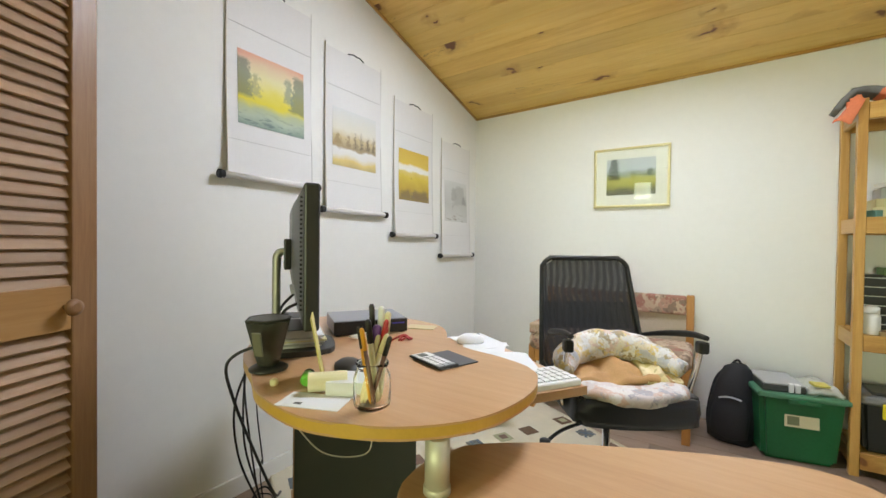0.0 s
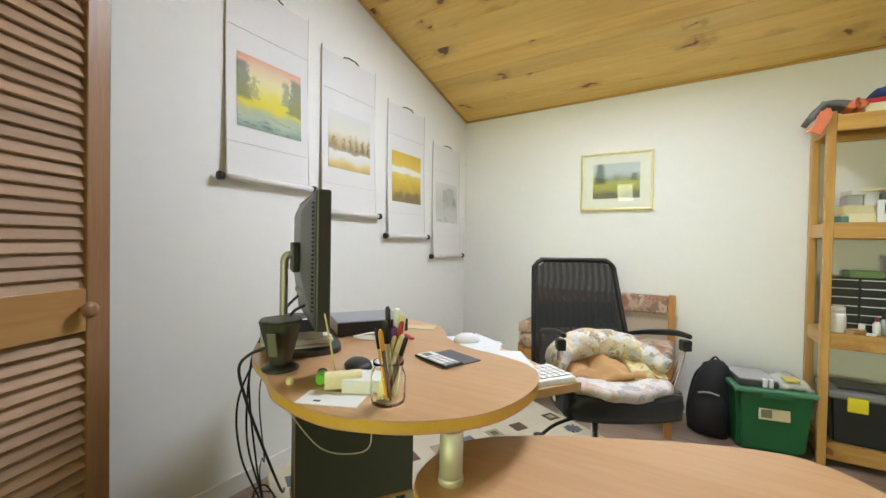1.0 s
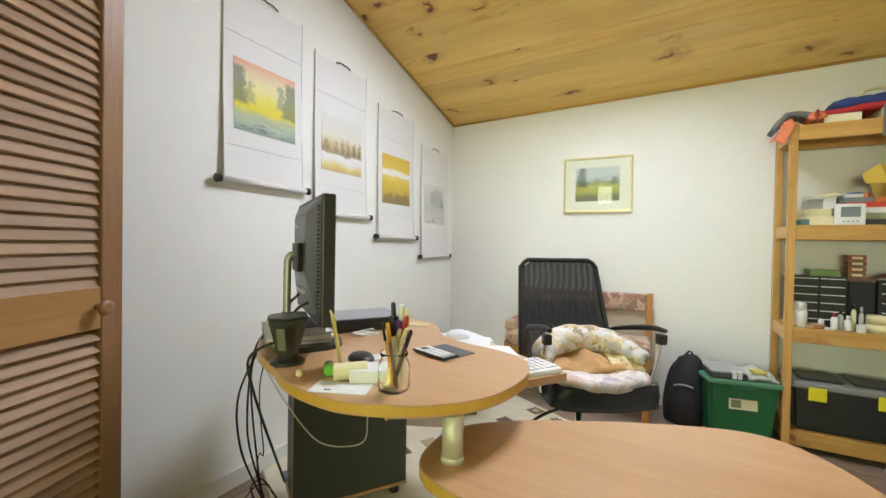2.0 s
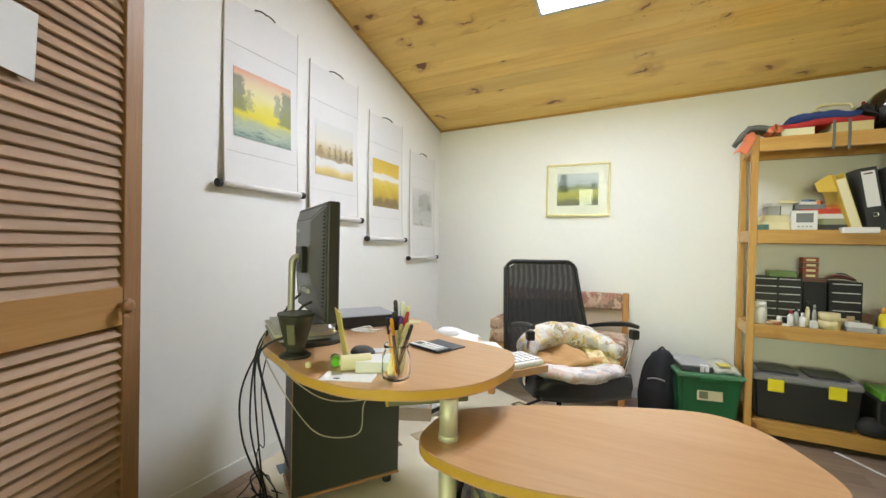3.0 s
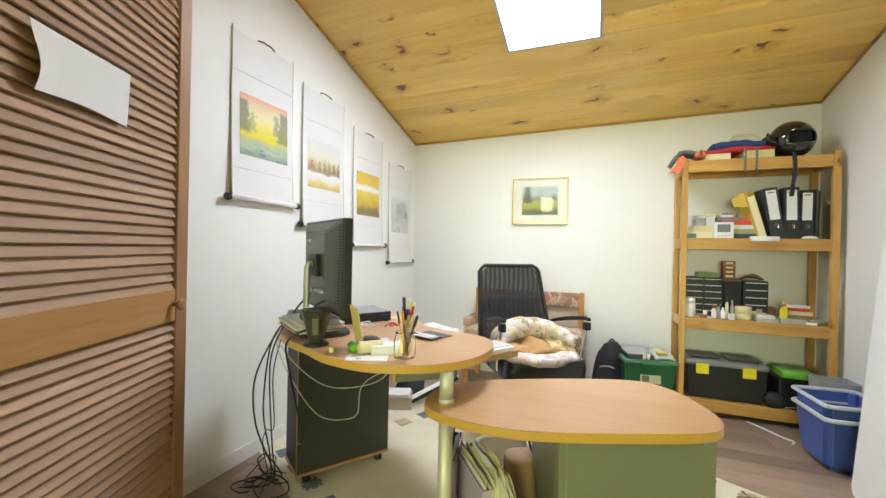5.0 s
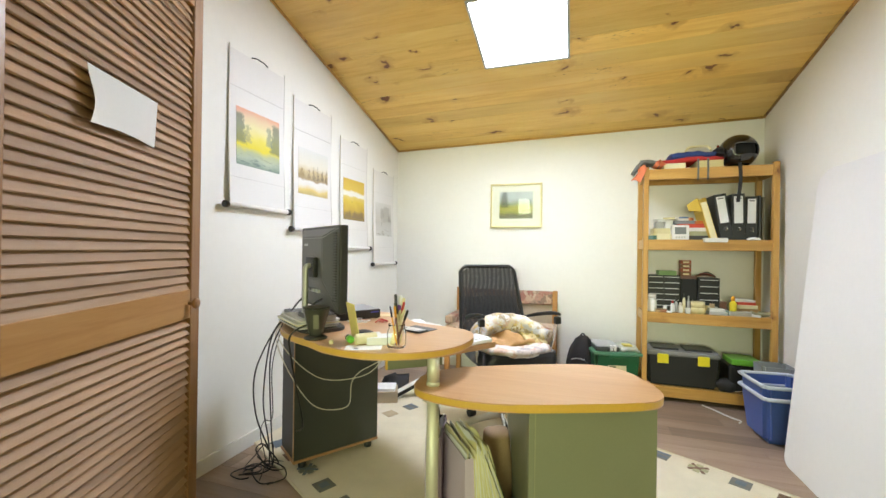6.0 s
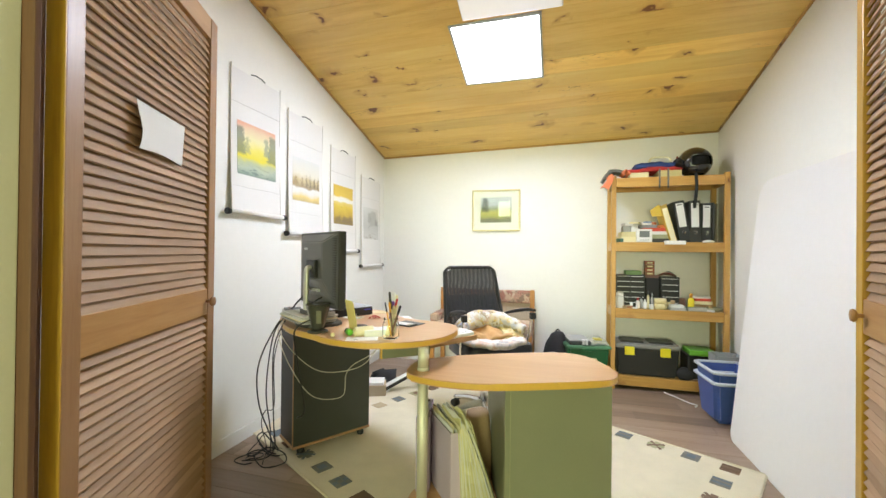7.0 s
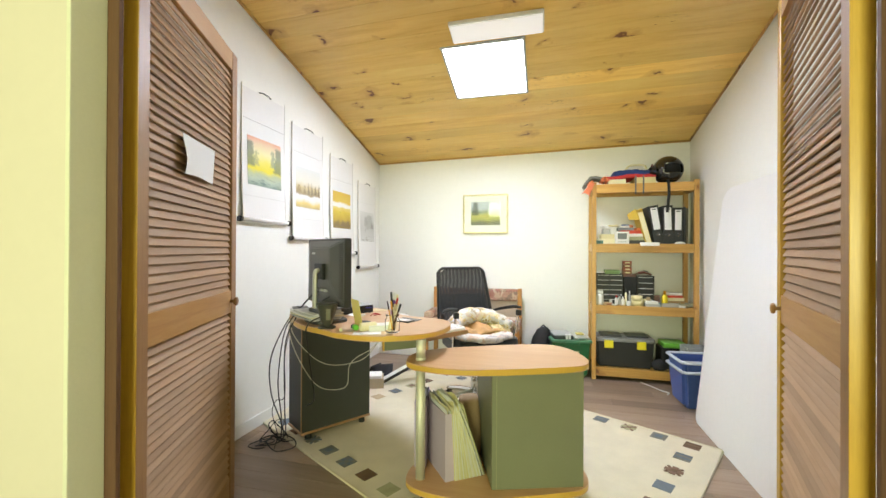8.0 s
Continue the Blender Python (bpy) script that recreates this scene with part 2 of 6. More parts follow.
def sheet(bm, nx, ny, fn, thick=0.0):
    """A grid of fn(u, v), u and v from 0 to 1, with thickness downwards along its normal if given."""
    g = [[bm.verts.new(fn(i / nx, j / ny)) for j in range(ny + 1)] for i in range(nx + 1)]
    fs = []
    for i in range(nx):
        for j in range(ny):
            f = bm.faces.new((g[i][j], g[i + 1][j], g[i + 1][j + 1], g[i][j + 1]))
            f.smooth = not thick
            fs.append(f)
    if thick:
        bm.normal_update()
        bmesh.ops.solidify(bm, geom=fs, thickness=thick)


def turned(m, ob):
    ob.matrix_world = m
    return ob


def mesh_ob(name, bm, mats, smooth=False):
    me = bpy.data.meshes.new(name)
    bmesh.ops.recalc_face_normals(bm, faces=bm.faces)
    bm.to_mesh(me)
    bm.free()
    for mt in mats if isinstance(mats, (list, tuple)) else [mats]:
        me.materials.append(mt)
    if smooth:
        for p in me.polygons:
            p.use_smooth = True
    return new(name, me)


def part(name, bm, mats, parent, label="", smooth=False):
    ob = mesh_ob(name, bm, mats, smooth)
    ob.parent = parent
    if label:
        tagged(ob, label)
    return ob


def boxpart(name, lo, hi, mat, parent, bevel=0.002, label="", m=None):
    bm = bmesh.new()
    box(bm, lo, hi, m, bevel)
    return part(name, bm, mat, parent, label)


def thing(name, label, category, m=None, group="", kind=""):
    ob = new(name)
    ob.empty_display_size = 0.05
    if m is not None:
        ob.matrix_world = m
    return tagged(ob, label, category, group, kind)


def solid(name, bm, mats, label, category, m=None, group="", kind="", smooth=False):
    ob = mesh_ob(name, bm, mats, smooth)
    if m is not None:
        ob.matrix_world = m
    return tagged(ob, label, category, group, kind)


def mesh_from(fn, *a, **k):
    bm = bmesh.new()
    fn(bm, *a, **k)
    return bm


# ---- the room ----
X0, X1, Y1 = -1.2, 1.775, 3.21          # inner faces of the side walls and the far wall
YD0, YD1 = -0.11, 0.0                  # the door wall at the doorway's west side
DX0, DX1, DZ = -0.494, 1.125, 2.02      # the doorway
SKEW = 0.083                            # the door wall runs a little out of square


def ceil_z(x, y):
    return 2.025 + 0.254 * (3.2 - y) + 0.022 * (x + 1.2)


def structure(name, bm, mats, label, category):
    return solid(name, bm, mats, label, category, kind="structure")


def wall_prism(bm, x0, x1, y0, y1, z0=0.0, top=None):
    """A wall block whose top follows the sloping ceiling."""
    vs = []
    for z in (0, 1):
        for x, y in ((x0, y0), (x1, y0), (x1, y1), (x0, y1)):
            vs.append(bm.verts.new((x, y, (top if top is not None else ceil_z(x, y) + 0.03) if z else z0)))
    for q in ((0, 1, 2, 3), (4, 5, 6, 7), (0, 1, 5, 4), (1, 2, 6, 5), (2, 3, 7, 6), (3, 0, 4, 7)):
        bm.faces.new([vs[i] for i in q])


def skewed(bm):
    """Turn a piece of the door wall into its slightly slanting line."""
    for v in bm.verts:
        v.co.y += SKEW * (v.co.x - DX0)
    return bm


structure("wall_west", mesh_from(wall_prism, X0 - 0.1, X0, -0.12, Y1), WALL, "white painted plaster wall with hanging scrolls", "wall")
structure("wall_east", mesh_from(wall_prism, X1, X1 + 0.1, 0.1, Y1), WALL, "white painted plaster wall behind a leaning board", "wall")
structure("wall_north", mesh_from(wall_prism, X0 - 0.1, X1 + 0.1, Y1, Y1 + 0.1), WALL, "white painted plaster wall below the sloping ceiling", "wall")
bm = bmesh.new()
wall_prism(bm, X0 - 0.1, DX0 - 0.012, YD0 + 0.05, YD1)
wall_prism(bm, DX1 + 0.012, X1 + 0.1, YD0 + 0.05, YD1)
wall_prism(bm, DX0 - 0.012, DX1 + 0.012, YD0 + 0.05, YD1, DZ + 0.03)
structure("wall_south", skewed(bm), WALL, "white painted wall around the double doorway", "wall")

# skylight opening in the sloping ceiling
SX0, SX1, SY0, SY1 = -0.138, 0.398, 1.745, 2.272


def ceiling_boards(bm):
    """Tongue-and-groove boards across the room, with a chamfer at every joint."""
    w, y = 0.138, Y1
    slope = math.hypot(1, 0.254)
    while y > -0.075:
        y2 = max(-0.08, y - w / slope)
        spans = [(X0, X1)]
        if y2 < SY1 and y > SY0:
            spans = [(X0, SX0), (SX1, X1)]
        for a, b in spans:
            board(bm, a, b, y, y2)
        if len(spans) == 2:
            if y > SY1:
                board(bm, SX0, SX1, y, SY1)
            if y2 < SY0:
                board(bm, SX0, SX1, SY0, y2)
        y = y2


def board(bm, xa, xb, ya, yb):
    c = min(0.0022, (ya - yb) * 0.2)
    cols = []
    for x in (xa, xb):
        cols.append([bm.verts.new((x, yy, ceil_z(x, yy) + up)) for yy, up in ((ya, 0.016), (ya, 0.0018), (ya - c, 0.0), (yb + c, 0.0), (yb, 0.0018), (yb, 0.016))])
    a, b = cols
    for i in range(6):
        bm.faces.new((a[i], a[(i + 1) % 6], b[(i + 1) % 6], b[i]))
    bm.faces.new(a)
    bm.faces.new(b[::-1])


structure("ceiling", mesh_from(ceiling_boards), CEIL, "sloping ceiling of varnished knotty pine boards", "ceiling")
bm = bmesh.new()
for xa, xb, ya, yb in ((X0 - 0.1, SX0, -0.2, Y1 + 0.1), (SX1, X1 + 0.1, -0.2, Y1 + 0.1), (SX0, SX1, SY1, Y1 + 0.1), (SX0, SX1, -0.2, SY0)):
    vs = [bm.verts.new((x, y, ceil_z(x, y) + z)) for z in (0.035, 0.10) for x, y in ((xa, ya), (xb, ya), (xb, yb), (xa, yb))]
    for q in ((0, 1, 2, 3), (4, 5, 6, 7), (0, 1, 5, 4), (1, 2, 6, 5), (2, 3, 7, 6), (3, 0, 4, 7)):
        bm.faces.new([vs[i] for i in q])
structure("roof", bm, TRIM, "roof deck above the pine boards", "roof")

# thin pine bead where the ceiling meets the walls
bm = bmesh.new()
tube(bm, [(X0 + 0.006, -0.06, ceil_z(X0, -0.06) - 0.004), (X0 + 0.006, Y1, ceil_z(X0, Y1) - 0.004)], 0.009, 6, 1)
tube(bm, [(X0, Y1 - 0.006, ceil_z(X0, Y1) - 0.004), (X1, Y1 - 0.006, ceil_z(X1, Y1) - 0.004)], 0.009, 6, 1)
tube(bm, [(X1 - 0.006, 0.19, ceil_z(X1, 0.19) - 0.004), (X1 - 0.006, Y1, ceil_z(X1, Y1) - 0.004)], 0.009, 6, 1)
structure("trim", bm, PINE_X, "thin pine bead between walls and ceiling", "trim")

bm = bmesh.new()
box(bm, (X0, -0.05, 0), (X0 + 0.012, Y1, 0.075), None, 0.003)
box(bm, (X0 + 0.012, Y1 - 0.012, 0), (X1, Y1, 0.075), None, 0.003)
box(bm, (X1 - 0.012, 0.19, 0), (X1, Y1 - 0.012, 0.075), None, 0.003)
structure("baseboard", bm, TRIM, "low white painted skirting board", "baseboard")

# ---- skylight ----
glow, gn, gl, gb = material("bright_diffuser", 0.4)
gb.inputs["Base Color"].default_value = (0.9, 0.9, 0.9, 1)
gb.inputs["Emission Color"].default_value = (0.915, 0.985, 1.16, 1)
gb.inputs["Emission Strength"].default_value = SKYLIGHT
tilt = math.atan(0.254)
sk = thing("skylight", "square bright skylight with a frosted diffuser and thin frame", "skylight",
           Matrix.Translation(((SX0 + SX1) / 2, (SY0 + SY1) / 2, ceil_z((SX0 + SX1) / 2, (SY0 + SY1) / 2))) @ pose(0, 0, 0, -math.degrees(tilt), 0, 0))
hw, hh = (SX1 - SX0) / 2, (SY1 - SY0) / 2 * math.hypot(1, 0.254)
for a, b in (((-hw - 0.004, -hh - 0.004), (hw + 0.004, -hh + 0.012)), ((-hw - 0.004, hh - 0.012), (hw + 0.004, hh + 0.004)),
             ((-hw - 0.004, -hh + 0.012), (-hw + 0.012, hh - 0.012)), ((hw - 0.012, -hh + 0.012), (hw + 0.004, hh - 0.012))):
    boxpart("frame", (*a, -0.012), (*b, 0.03), LIGHTGREY, sk, 0.002)
boxpart("diffuser", (-hw + 0.012, -hh + 0.012, -0.004), (hw - 0.012, hh - 0.012, 0.004), glow, sk, 0.0, "glowing frosted white panel")

# ---- light fitting beside it ----
cl = thing("ceiling_light", "white batten light fitting on the pine ceiling, glow added for glare", "ceiling light",
           Matrix.Translation((0.238, 1.63, ceil_z(0.238, 1.63))) @ pose(0, 0, 0, -math.degrees(tilt), 0, 0))
boxpart("housing", (-0.28, -0.078, -0.028), (0.28, 0.078, 0.0), WHITEPL, cl, 0.006)
# weak emission added to bring the diffuser up to the skylight's glare
dim, dn_, dl_, db_ = material("milky_diffuser", 0.5)
db_.inputs["Base Color"].default_value = (0.8, 0.8, 0.8, 1)
db_.inputs["Emission Color"].default_value = (1.0, 0.96, 0.95, 1)
db_.inputs["Emission Strength"].default_value = 0.35
boxpart("diffuser", (-0.272, -0.07, -0.036), (0.272, 0.07, -0.028), dim, cl, 0.003, "milky diffuser with a faint glow added for glare")

# ---- hall behind the camera ----
HY = -3.6
bm = bmesh.new()
box(bm, (-2.1, YD0, 0), (DX0 - 0.012, YD0 + 0.049, 2.5))
box(bm, (DX1 + 0.012, YD0, 0), (2.6, YD0 + 0.049, 2.5))
box(bm, (DX0 - 0.012, YD0, DZ + 0.03), (DX1 + 0.012, YD0 + 0.049, 2.5))
structure("hall_wall_north", skewed(bm), HALL, "cream painted hall wall around the doorway", "wall")
# side walls, south wall and ceiling are unseen, added to hold the hall's light
bm = bmesh.new()
box(bm, (-2.1, HY, 0), (-2.0, -0.24, 2.5))
structure("hall_wall_west", bm, HALL, "unseen side wall added to close the hall", "wall")
bm = bmesh.new()
box(bm, (2.5, HY, 0), (2.6, 0.14, 2.5))
structure("hall_wall_east", bm, HALL, "unseen side wall added to close the hall", "wall")
WINDOWS = ((-0.4, 1.0, 0.62, 1.58), (-1.0, -0.6, 1.98, 2.42))      # an unseen window added for the fill lamp, and a small high one
bm = bmesh.new()
xs = [-2.1] + sorted(v for w in WINDOWS for v in w[:2]) + [2.6]
for x0, x1 in zip(xs, xs[1:]):
    z = 0.0
    for w in WINDOWS:
        if w[0] <= x0 < w[1]:
            box(bm, (x0, HY - 0.1, 0), (x1, HY, w[2]))
            z = w[3]
    box(bm, (x0, HY - 0.1, z), (x1, HY, 2.5))
structure("hall_wall_south", bm, HALL, "cream painted hall wall with two windows", "wall")
bm = bmesh.new()
box(bm, (-2.1, HY - 0.1, 2.5), (2.6, YD0 + 0.049, 2.6))
for v in bm.verts:
    if v.co.y > -1:
        v.co.y += SKEW * (v.co.x - DX0)
structure("hall_ceiling", bm, TRIM, "unseen white ceiling added to close the hall", "ceiling")
for k, (x0, x1, z0, z1) in enumerate(WINDOWS):
    win = thing("window_%d" % (k + 1), ("white framed hall window", "small high white framed hall window")[k], "window", kind="structure")
    f = 0.03
    for lo, hi in (((x0, z0), (x0 + f, z1)), ((x1 - f, z0), (x1, z1)), ((x0 + f, z0), (x1 - f, z0 + f)), ((x0 + f, z1 - f), (x1 - f, z1))):
        boxpart("window_frame", (lo[0], HY - 0.06, lo[1]), (hi[0], HY - 0.01, hi[1]), TRIM, win, 0.004)

# door lining, set at the room side of a painted reveal
dl = thing("door_frame", "dark stained door lining in a painted reveal", "door frame", kind="structure")


def lining(name, lo, hi, mat, label=""):
    bm = bmesh.new()
    box(bm, lo, hi, None, 0.002)
    part(name, skewed(bm), mat, dl, label)


for x0, x1, r0, r1 in ((DX0 - 0.0115, DX0 + 0.030, DX0 - 0.0115, DX0), (DX1 - 0.030, DX1 + 0.0115, DX1, DX1 + 0.0115)):
    lining("jamb", (x0, YD1 - 0.034, 0), (x1, YD1 - 0.022, DZ), JAMB)
    lining("jamb_back", (r0, YD1 - 0.0215, 0), (r1, YD1 + 0.003, DZ), JAMB)
    lining("reveal", (r0, YD0 - 0.003, 0), (r1, YD1 - 0.0345, DZ), REVEAL_SHADE, "cream painted reveal with its shade tinted greener")
lining("head", (DX0 - 0.0115, YD1 - 0.034, DZ + 0.0005), (DX1 + 0.0115, YD1 + 0.003, DZ + 0.03), JAMB)

# ---- louvred doors ----


def louvred_leaf(w, h, far=None, out=0.6, turned=None):
    """A louvred door leaf; local y runs along its width from the hinges, x is the room side."""
    d = thing("louvred_door", "", "door")
    t, st = 0.034, 0.053
    for y0, y1, mt in ((0, st, DOOR), (w - st, w, far or DOOR)):
        boxpart("stile", (-t / 2, y0, 0.015), (t / 2, y1, h), mt, d, 0.003)
    boxpart("edge_strip", (-t / 2 - 0.001, -0.004, 0.015), (t / 2 + 0.001, 0.0, h), EDGE, d, 0.001, "yellowish varnished door edge")
    for z0, z1 in ((0.015, 0.14), (0.833, 0.926), (h - 0.078, h)):
        boxpart("rail", (-t / 2 + 0.002, st, z0), (t / 2 - 0.002, w - st, z1), RAIL, d, 0.002)
    bm = bmesh.new()
    box(bm, (-0.0034, st - 0.004, -0.0188), (0.0034, w - st + 0.004, 0.0188), None, 0.0015)
    me = mesh_ob("slat", bm, SLAT)
    data = me.data
    bpy.data.objects.remove(me)
    for a, b, tip in ((0.14, 0.833, -37), (0.926, h - 0.078, -25)):
        n = round((b - a) / 0.0268)
        for i in range(n):
            s = new("slat", data)
            s.parent = d
            s.location = (0, 0, a + (i + 0.5) * (b - a) / n)
            s.rotation_euler = (0, radians(tip + random.uniform(-0.8, 0.8)), 0)
    bm = bmesh.new()
    lathe(bm, [(r, z * out) for r, z in ((0.006, 0), (0.006, 0.022), (0.014, 0.026), (0.018, 0.036), (0.016, 0.046), (0.008, 0.05))], n=20, m=pose(t / 2, w - 0.066, 0.882, 0, 90, 0))
    part("knob", bm, turned or RAIL, d, "round turned wooden knob")
    for zz in (0.28, 0.98, 1.68):
        boxpart("hinge", (-0.020, -0.006, zz), (-0.0173, 0.028, zz + 0.075), LIGHTGREY, d, 0.001, "pale metal hinge")
    return d


LEAN = 23.9
LEAF = pose(-0.4915, 0.020, 0, 0, 0, LEAN)
leaf = louvred_leaf(0.725, 1.93, turned=DOOR)
tagged(leaf, "half-open cedar louvred door with a wooden knob", "door", "louvred doors")
leaf.matrix_world = LEAF
right = louvred_leaf(0.725, 1.93, EDGE, 0.55)
tagged(right, "half-open cedar louvred door with a pale knob", "door", "louvred doors")
right.matrix_world = pose(1.1032, 0.156, 0.03, 0, 0, -17.3) @ Matrix.Diagonal((-1, 1, 1, 1))

# paper stuck on the open leaf, curling at its hinge side
bm = bmesh.new()
sheet(bm, 16, 8, lambda u, v: (0.0225 + 0.003 * math.sin(u * 5) * (1 - v) + 0.004 * v * u + 0.010 * max(0.0, 0.22 - u) ** 1.5 * 9 * (0.6 + 0.4 * math.sin(v * 5)),
                               0.226 + 0.237 * u + 0.008 * math.sin(v * 4) * (1 - u), 1.334 + 0.127 * v + 0.008 * math.sin(u * 3) * (1 - v)), 0.0006)
solid("paper_note", bm, PAPER, "blank white sheet of paper taped to the louvred door", "paper", LEAF)

# ---- floor ----
structure("floor", mesh_from(box, (-2.1, -3.7, -0.08), (2.6, Y1 + 0.1, -0.004)), plain("floor_base", (0.2, 0.15, 0.11), 0.7), "wood laminate floor", "floor")
LAMINATE = wood("grey_oak_laminate", (0.40, 0.30, 0.225), (0.33, 0.235, 0.17), (0.25, 0.17, 0.12), 0, 1.1, 0.38, rand=0.3)
floor = bpy.data.objects["floor"]
plank_mesh = {}
pw, pl = 0.125, 1.2
row = 0
y = -0.2
while y < Y1 - 0.001:
    x = -1.2 - (row * 0.43) % pl
    hi = min(pw, Y1 - y)
    while x < X1:
        a, b = max(x, X0), min(x + pl, X1)
        if b - a > 0.01:
            key = (round(b - a, 3), round(hi, 3))
            if key not in plank_mesh:
                bm = bmesh.new()
                box(bm, (0.0008, 0.0008, -0.006), (key[0] - 0.0008, key[1] - 0.0008, 0.0), None, 0.0008)
                o = mesh_ob("plank", bm, LAMINATE)
                plank_mesh[key] = o.data
                bpy.data.objects.remove(o)
            p = new("plank", plank_mesh[key])
            p.parent = floor
            p.location = (a, y, 0)
        x += pl
    y += pw
    row += 1
bm = bmesh.new()
box(bm, (-2.0, HY, -0.004), (2.5, -0.2, 0.0))
structure("hall_floor", bm, plain("hall_carpet", (0.25, 0.2, 0.14), 0.9, relief=0.4), "brown hall floor", "floor")

# ---- rug ----
CARPET = plain("cream_wool_pile", (0.66, 0.60, 0.45), 0.95, vary=0.1, scale=30, relief=0.6)
RUGM = Matrix(((0.875, 0.485, 0, 0), (-0.485, 0.875, 0, 0), (0, 0, 1, 0), (0, 0, 0, 1)))
rug = thing("rug", "cream wool rug with a border of small patterned squares", "rug", RUGM)
U0, U1, V0, V1 = -1.85, 0.45, 0.645, 2.245
bm = bmesh.new()
box(bm, (U0, V0, 0.0), (U1, V1, 0.009), None, 0.003)
part("carpet_body", bm, CARPET, rug)
bm = bmesh.new()
for a, b in (((U0, V0), (U1, V0)), ((U1, V0), (U1, V1)), ((U1, V1), (U0, V1)), ((U0, V1), (U0, V0))):
    tube(bm, [(*a, 0.006), (*b, 0.006)], 0.006, 6, 1)
part("binding", bm, plain("cream_binding", (0.66, 0.6, 0.42), 0.9), rug)
TONES = [plain("rug_" + n, c, 0.95, vary=0.25, scale=60, relief=0.5) for n, c in (
    ("brown", (0.16, 0.10, 0.06)), ("grey", (0.18, 0.18, 0.16)), ("sage", (0.38, 0.37, 0.22)), ("slate", (0.14, 0.17, 0.20)),
    ("rust", (0.20, 0.125, 0.085)), ("sand", (0.45, 0.36, 0.22)))]


def rug_square(u, v, style, tone):
    bm = bmesh.new()
    a = 0.04
    z0, z1 = 0.0085, 0.0112
    if style == 0:
        box(bm, (u - a, v - a, z0), (u + a, v + a, z1), None, 0.001)
        box(bm, (u - a * 0.5, v - a * 0.5, z1), (u + a * 0.5, v + a * 0.5, z1 + 0.0012), None, 0.0, 1)
    elif style == 1:
        for s in (1, -1):
            box(bm, (-a * 1.25, -0.007, z0), (a * 1.25, 0.007, z1 + 0.0004 * s), pose(u, v, 0, 0, 0, 45 * s), 0, 1)
        for p, q in ((0, 1), (1, 0), (0, -1), (-1, 0)):
            box(bm, (u + p * a * 0.7 - 0.014, v + q * a * 0.7 - 0.014, z0), (u + p * a * 0.7 + 0.014, v + q * a * 0.7 + 0.014, z1))
    elif style == 2:
        for i in range(4):
            box(bm, (u - a, v - a + i * a * 0.5, z0), (u + a, v - a + i * a * 0.5 + a * 0.42, z1), None, 0.0, i % 2)
    elif style == 4:
        for i in range(3):
            for j in range(3):
                box(bm, (u - a + i * a * 0.667, v - a + j * a * 0.667, z0), (u - a + (i + 1) * a * 0.66, v - a + (j + 1) * a * 0.66, z1), None, 0.0, (i + j) % 2)
    else:
        box(bm, (u - a, v - a, z0), (u + a, v + a, z1), None, 0.001)
    part("square", bm, [TONES[tone], TONES[(tone + 2) % 6]], rug)


# style and tone of each square, from the rug's east end to its west end
NEAR_ROW = ((3, 4), (0, 1), (1, 2), (2, 3), (0, 0), (3, 2), (3, 0), (4, 1), (0, 1), (1, 1), (2, 4), (3, 3))
FAR_ROW = ((2, 4), (0, 1), (1, 2), (2, 1), (3, 2), (0, 5), (3, 0), (2, 3), (0, 2), (3, 4), (1, 1), (0, 0))
for i in range(12):
    rug_square(0.263 - i * 0.171, V0 + 0.1, *NEAR_ROW[i])
    rug_square(0.316 - i * 0.1705, V1 - 0.067, *FAR_ROW[i])
for j, (st_, tn_) in enumerate(((0, 1), (3, 0), (2, 2), (0, 4), (3, 3), (1, 4), (2, 1))):
    rug_square(0.307, V0 + 0.1 + (j + 1) * 0.18, st_, tn_)
for j, (st_, tn_) in enumerate(((1, 1), (0, 0), (3, 4), (3, 5), (2, 1), (0, 2), (3, 0))):
    rug_square(-1.55, V0 + 0.1 + (j + 1) * 0.168, st_, tn_)

# ---- hanging scrolls ----
SILK = plain("white_silk_mount", (0.80, 0.79, 0.76), 0.7, vary=0.03, scale=8)
LINE = plain("pale_grey_line", (0.66, 0.65, 0.61), 0.7)
# beige for the shadowed side of a mount that stands off the wall
SIDE_SHADE = plain("beige_edge_tape", (0.73, 0.69, 0.59), 0.8, vary=0.08)


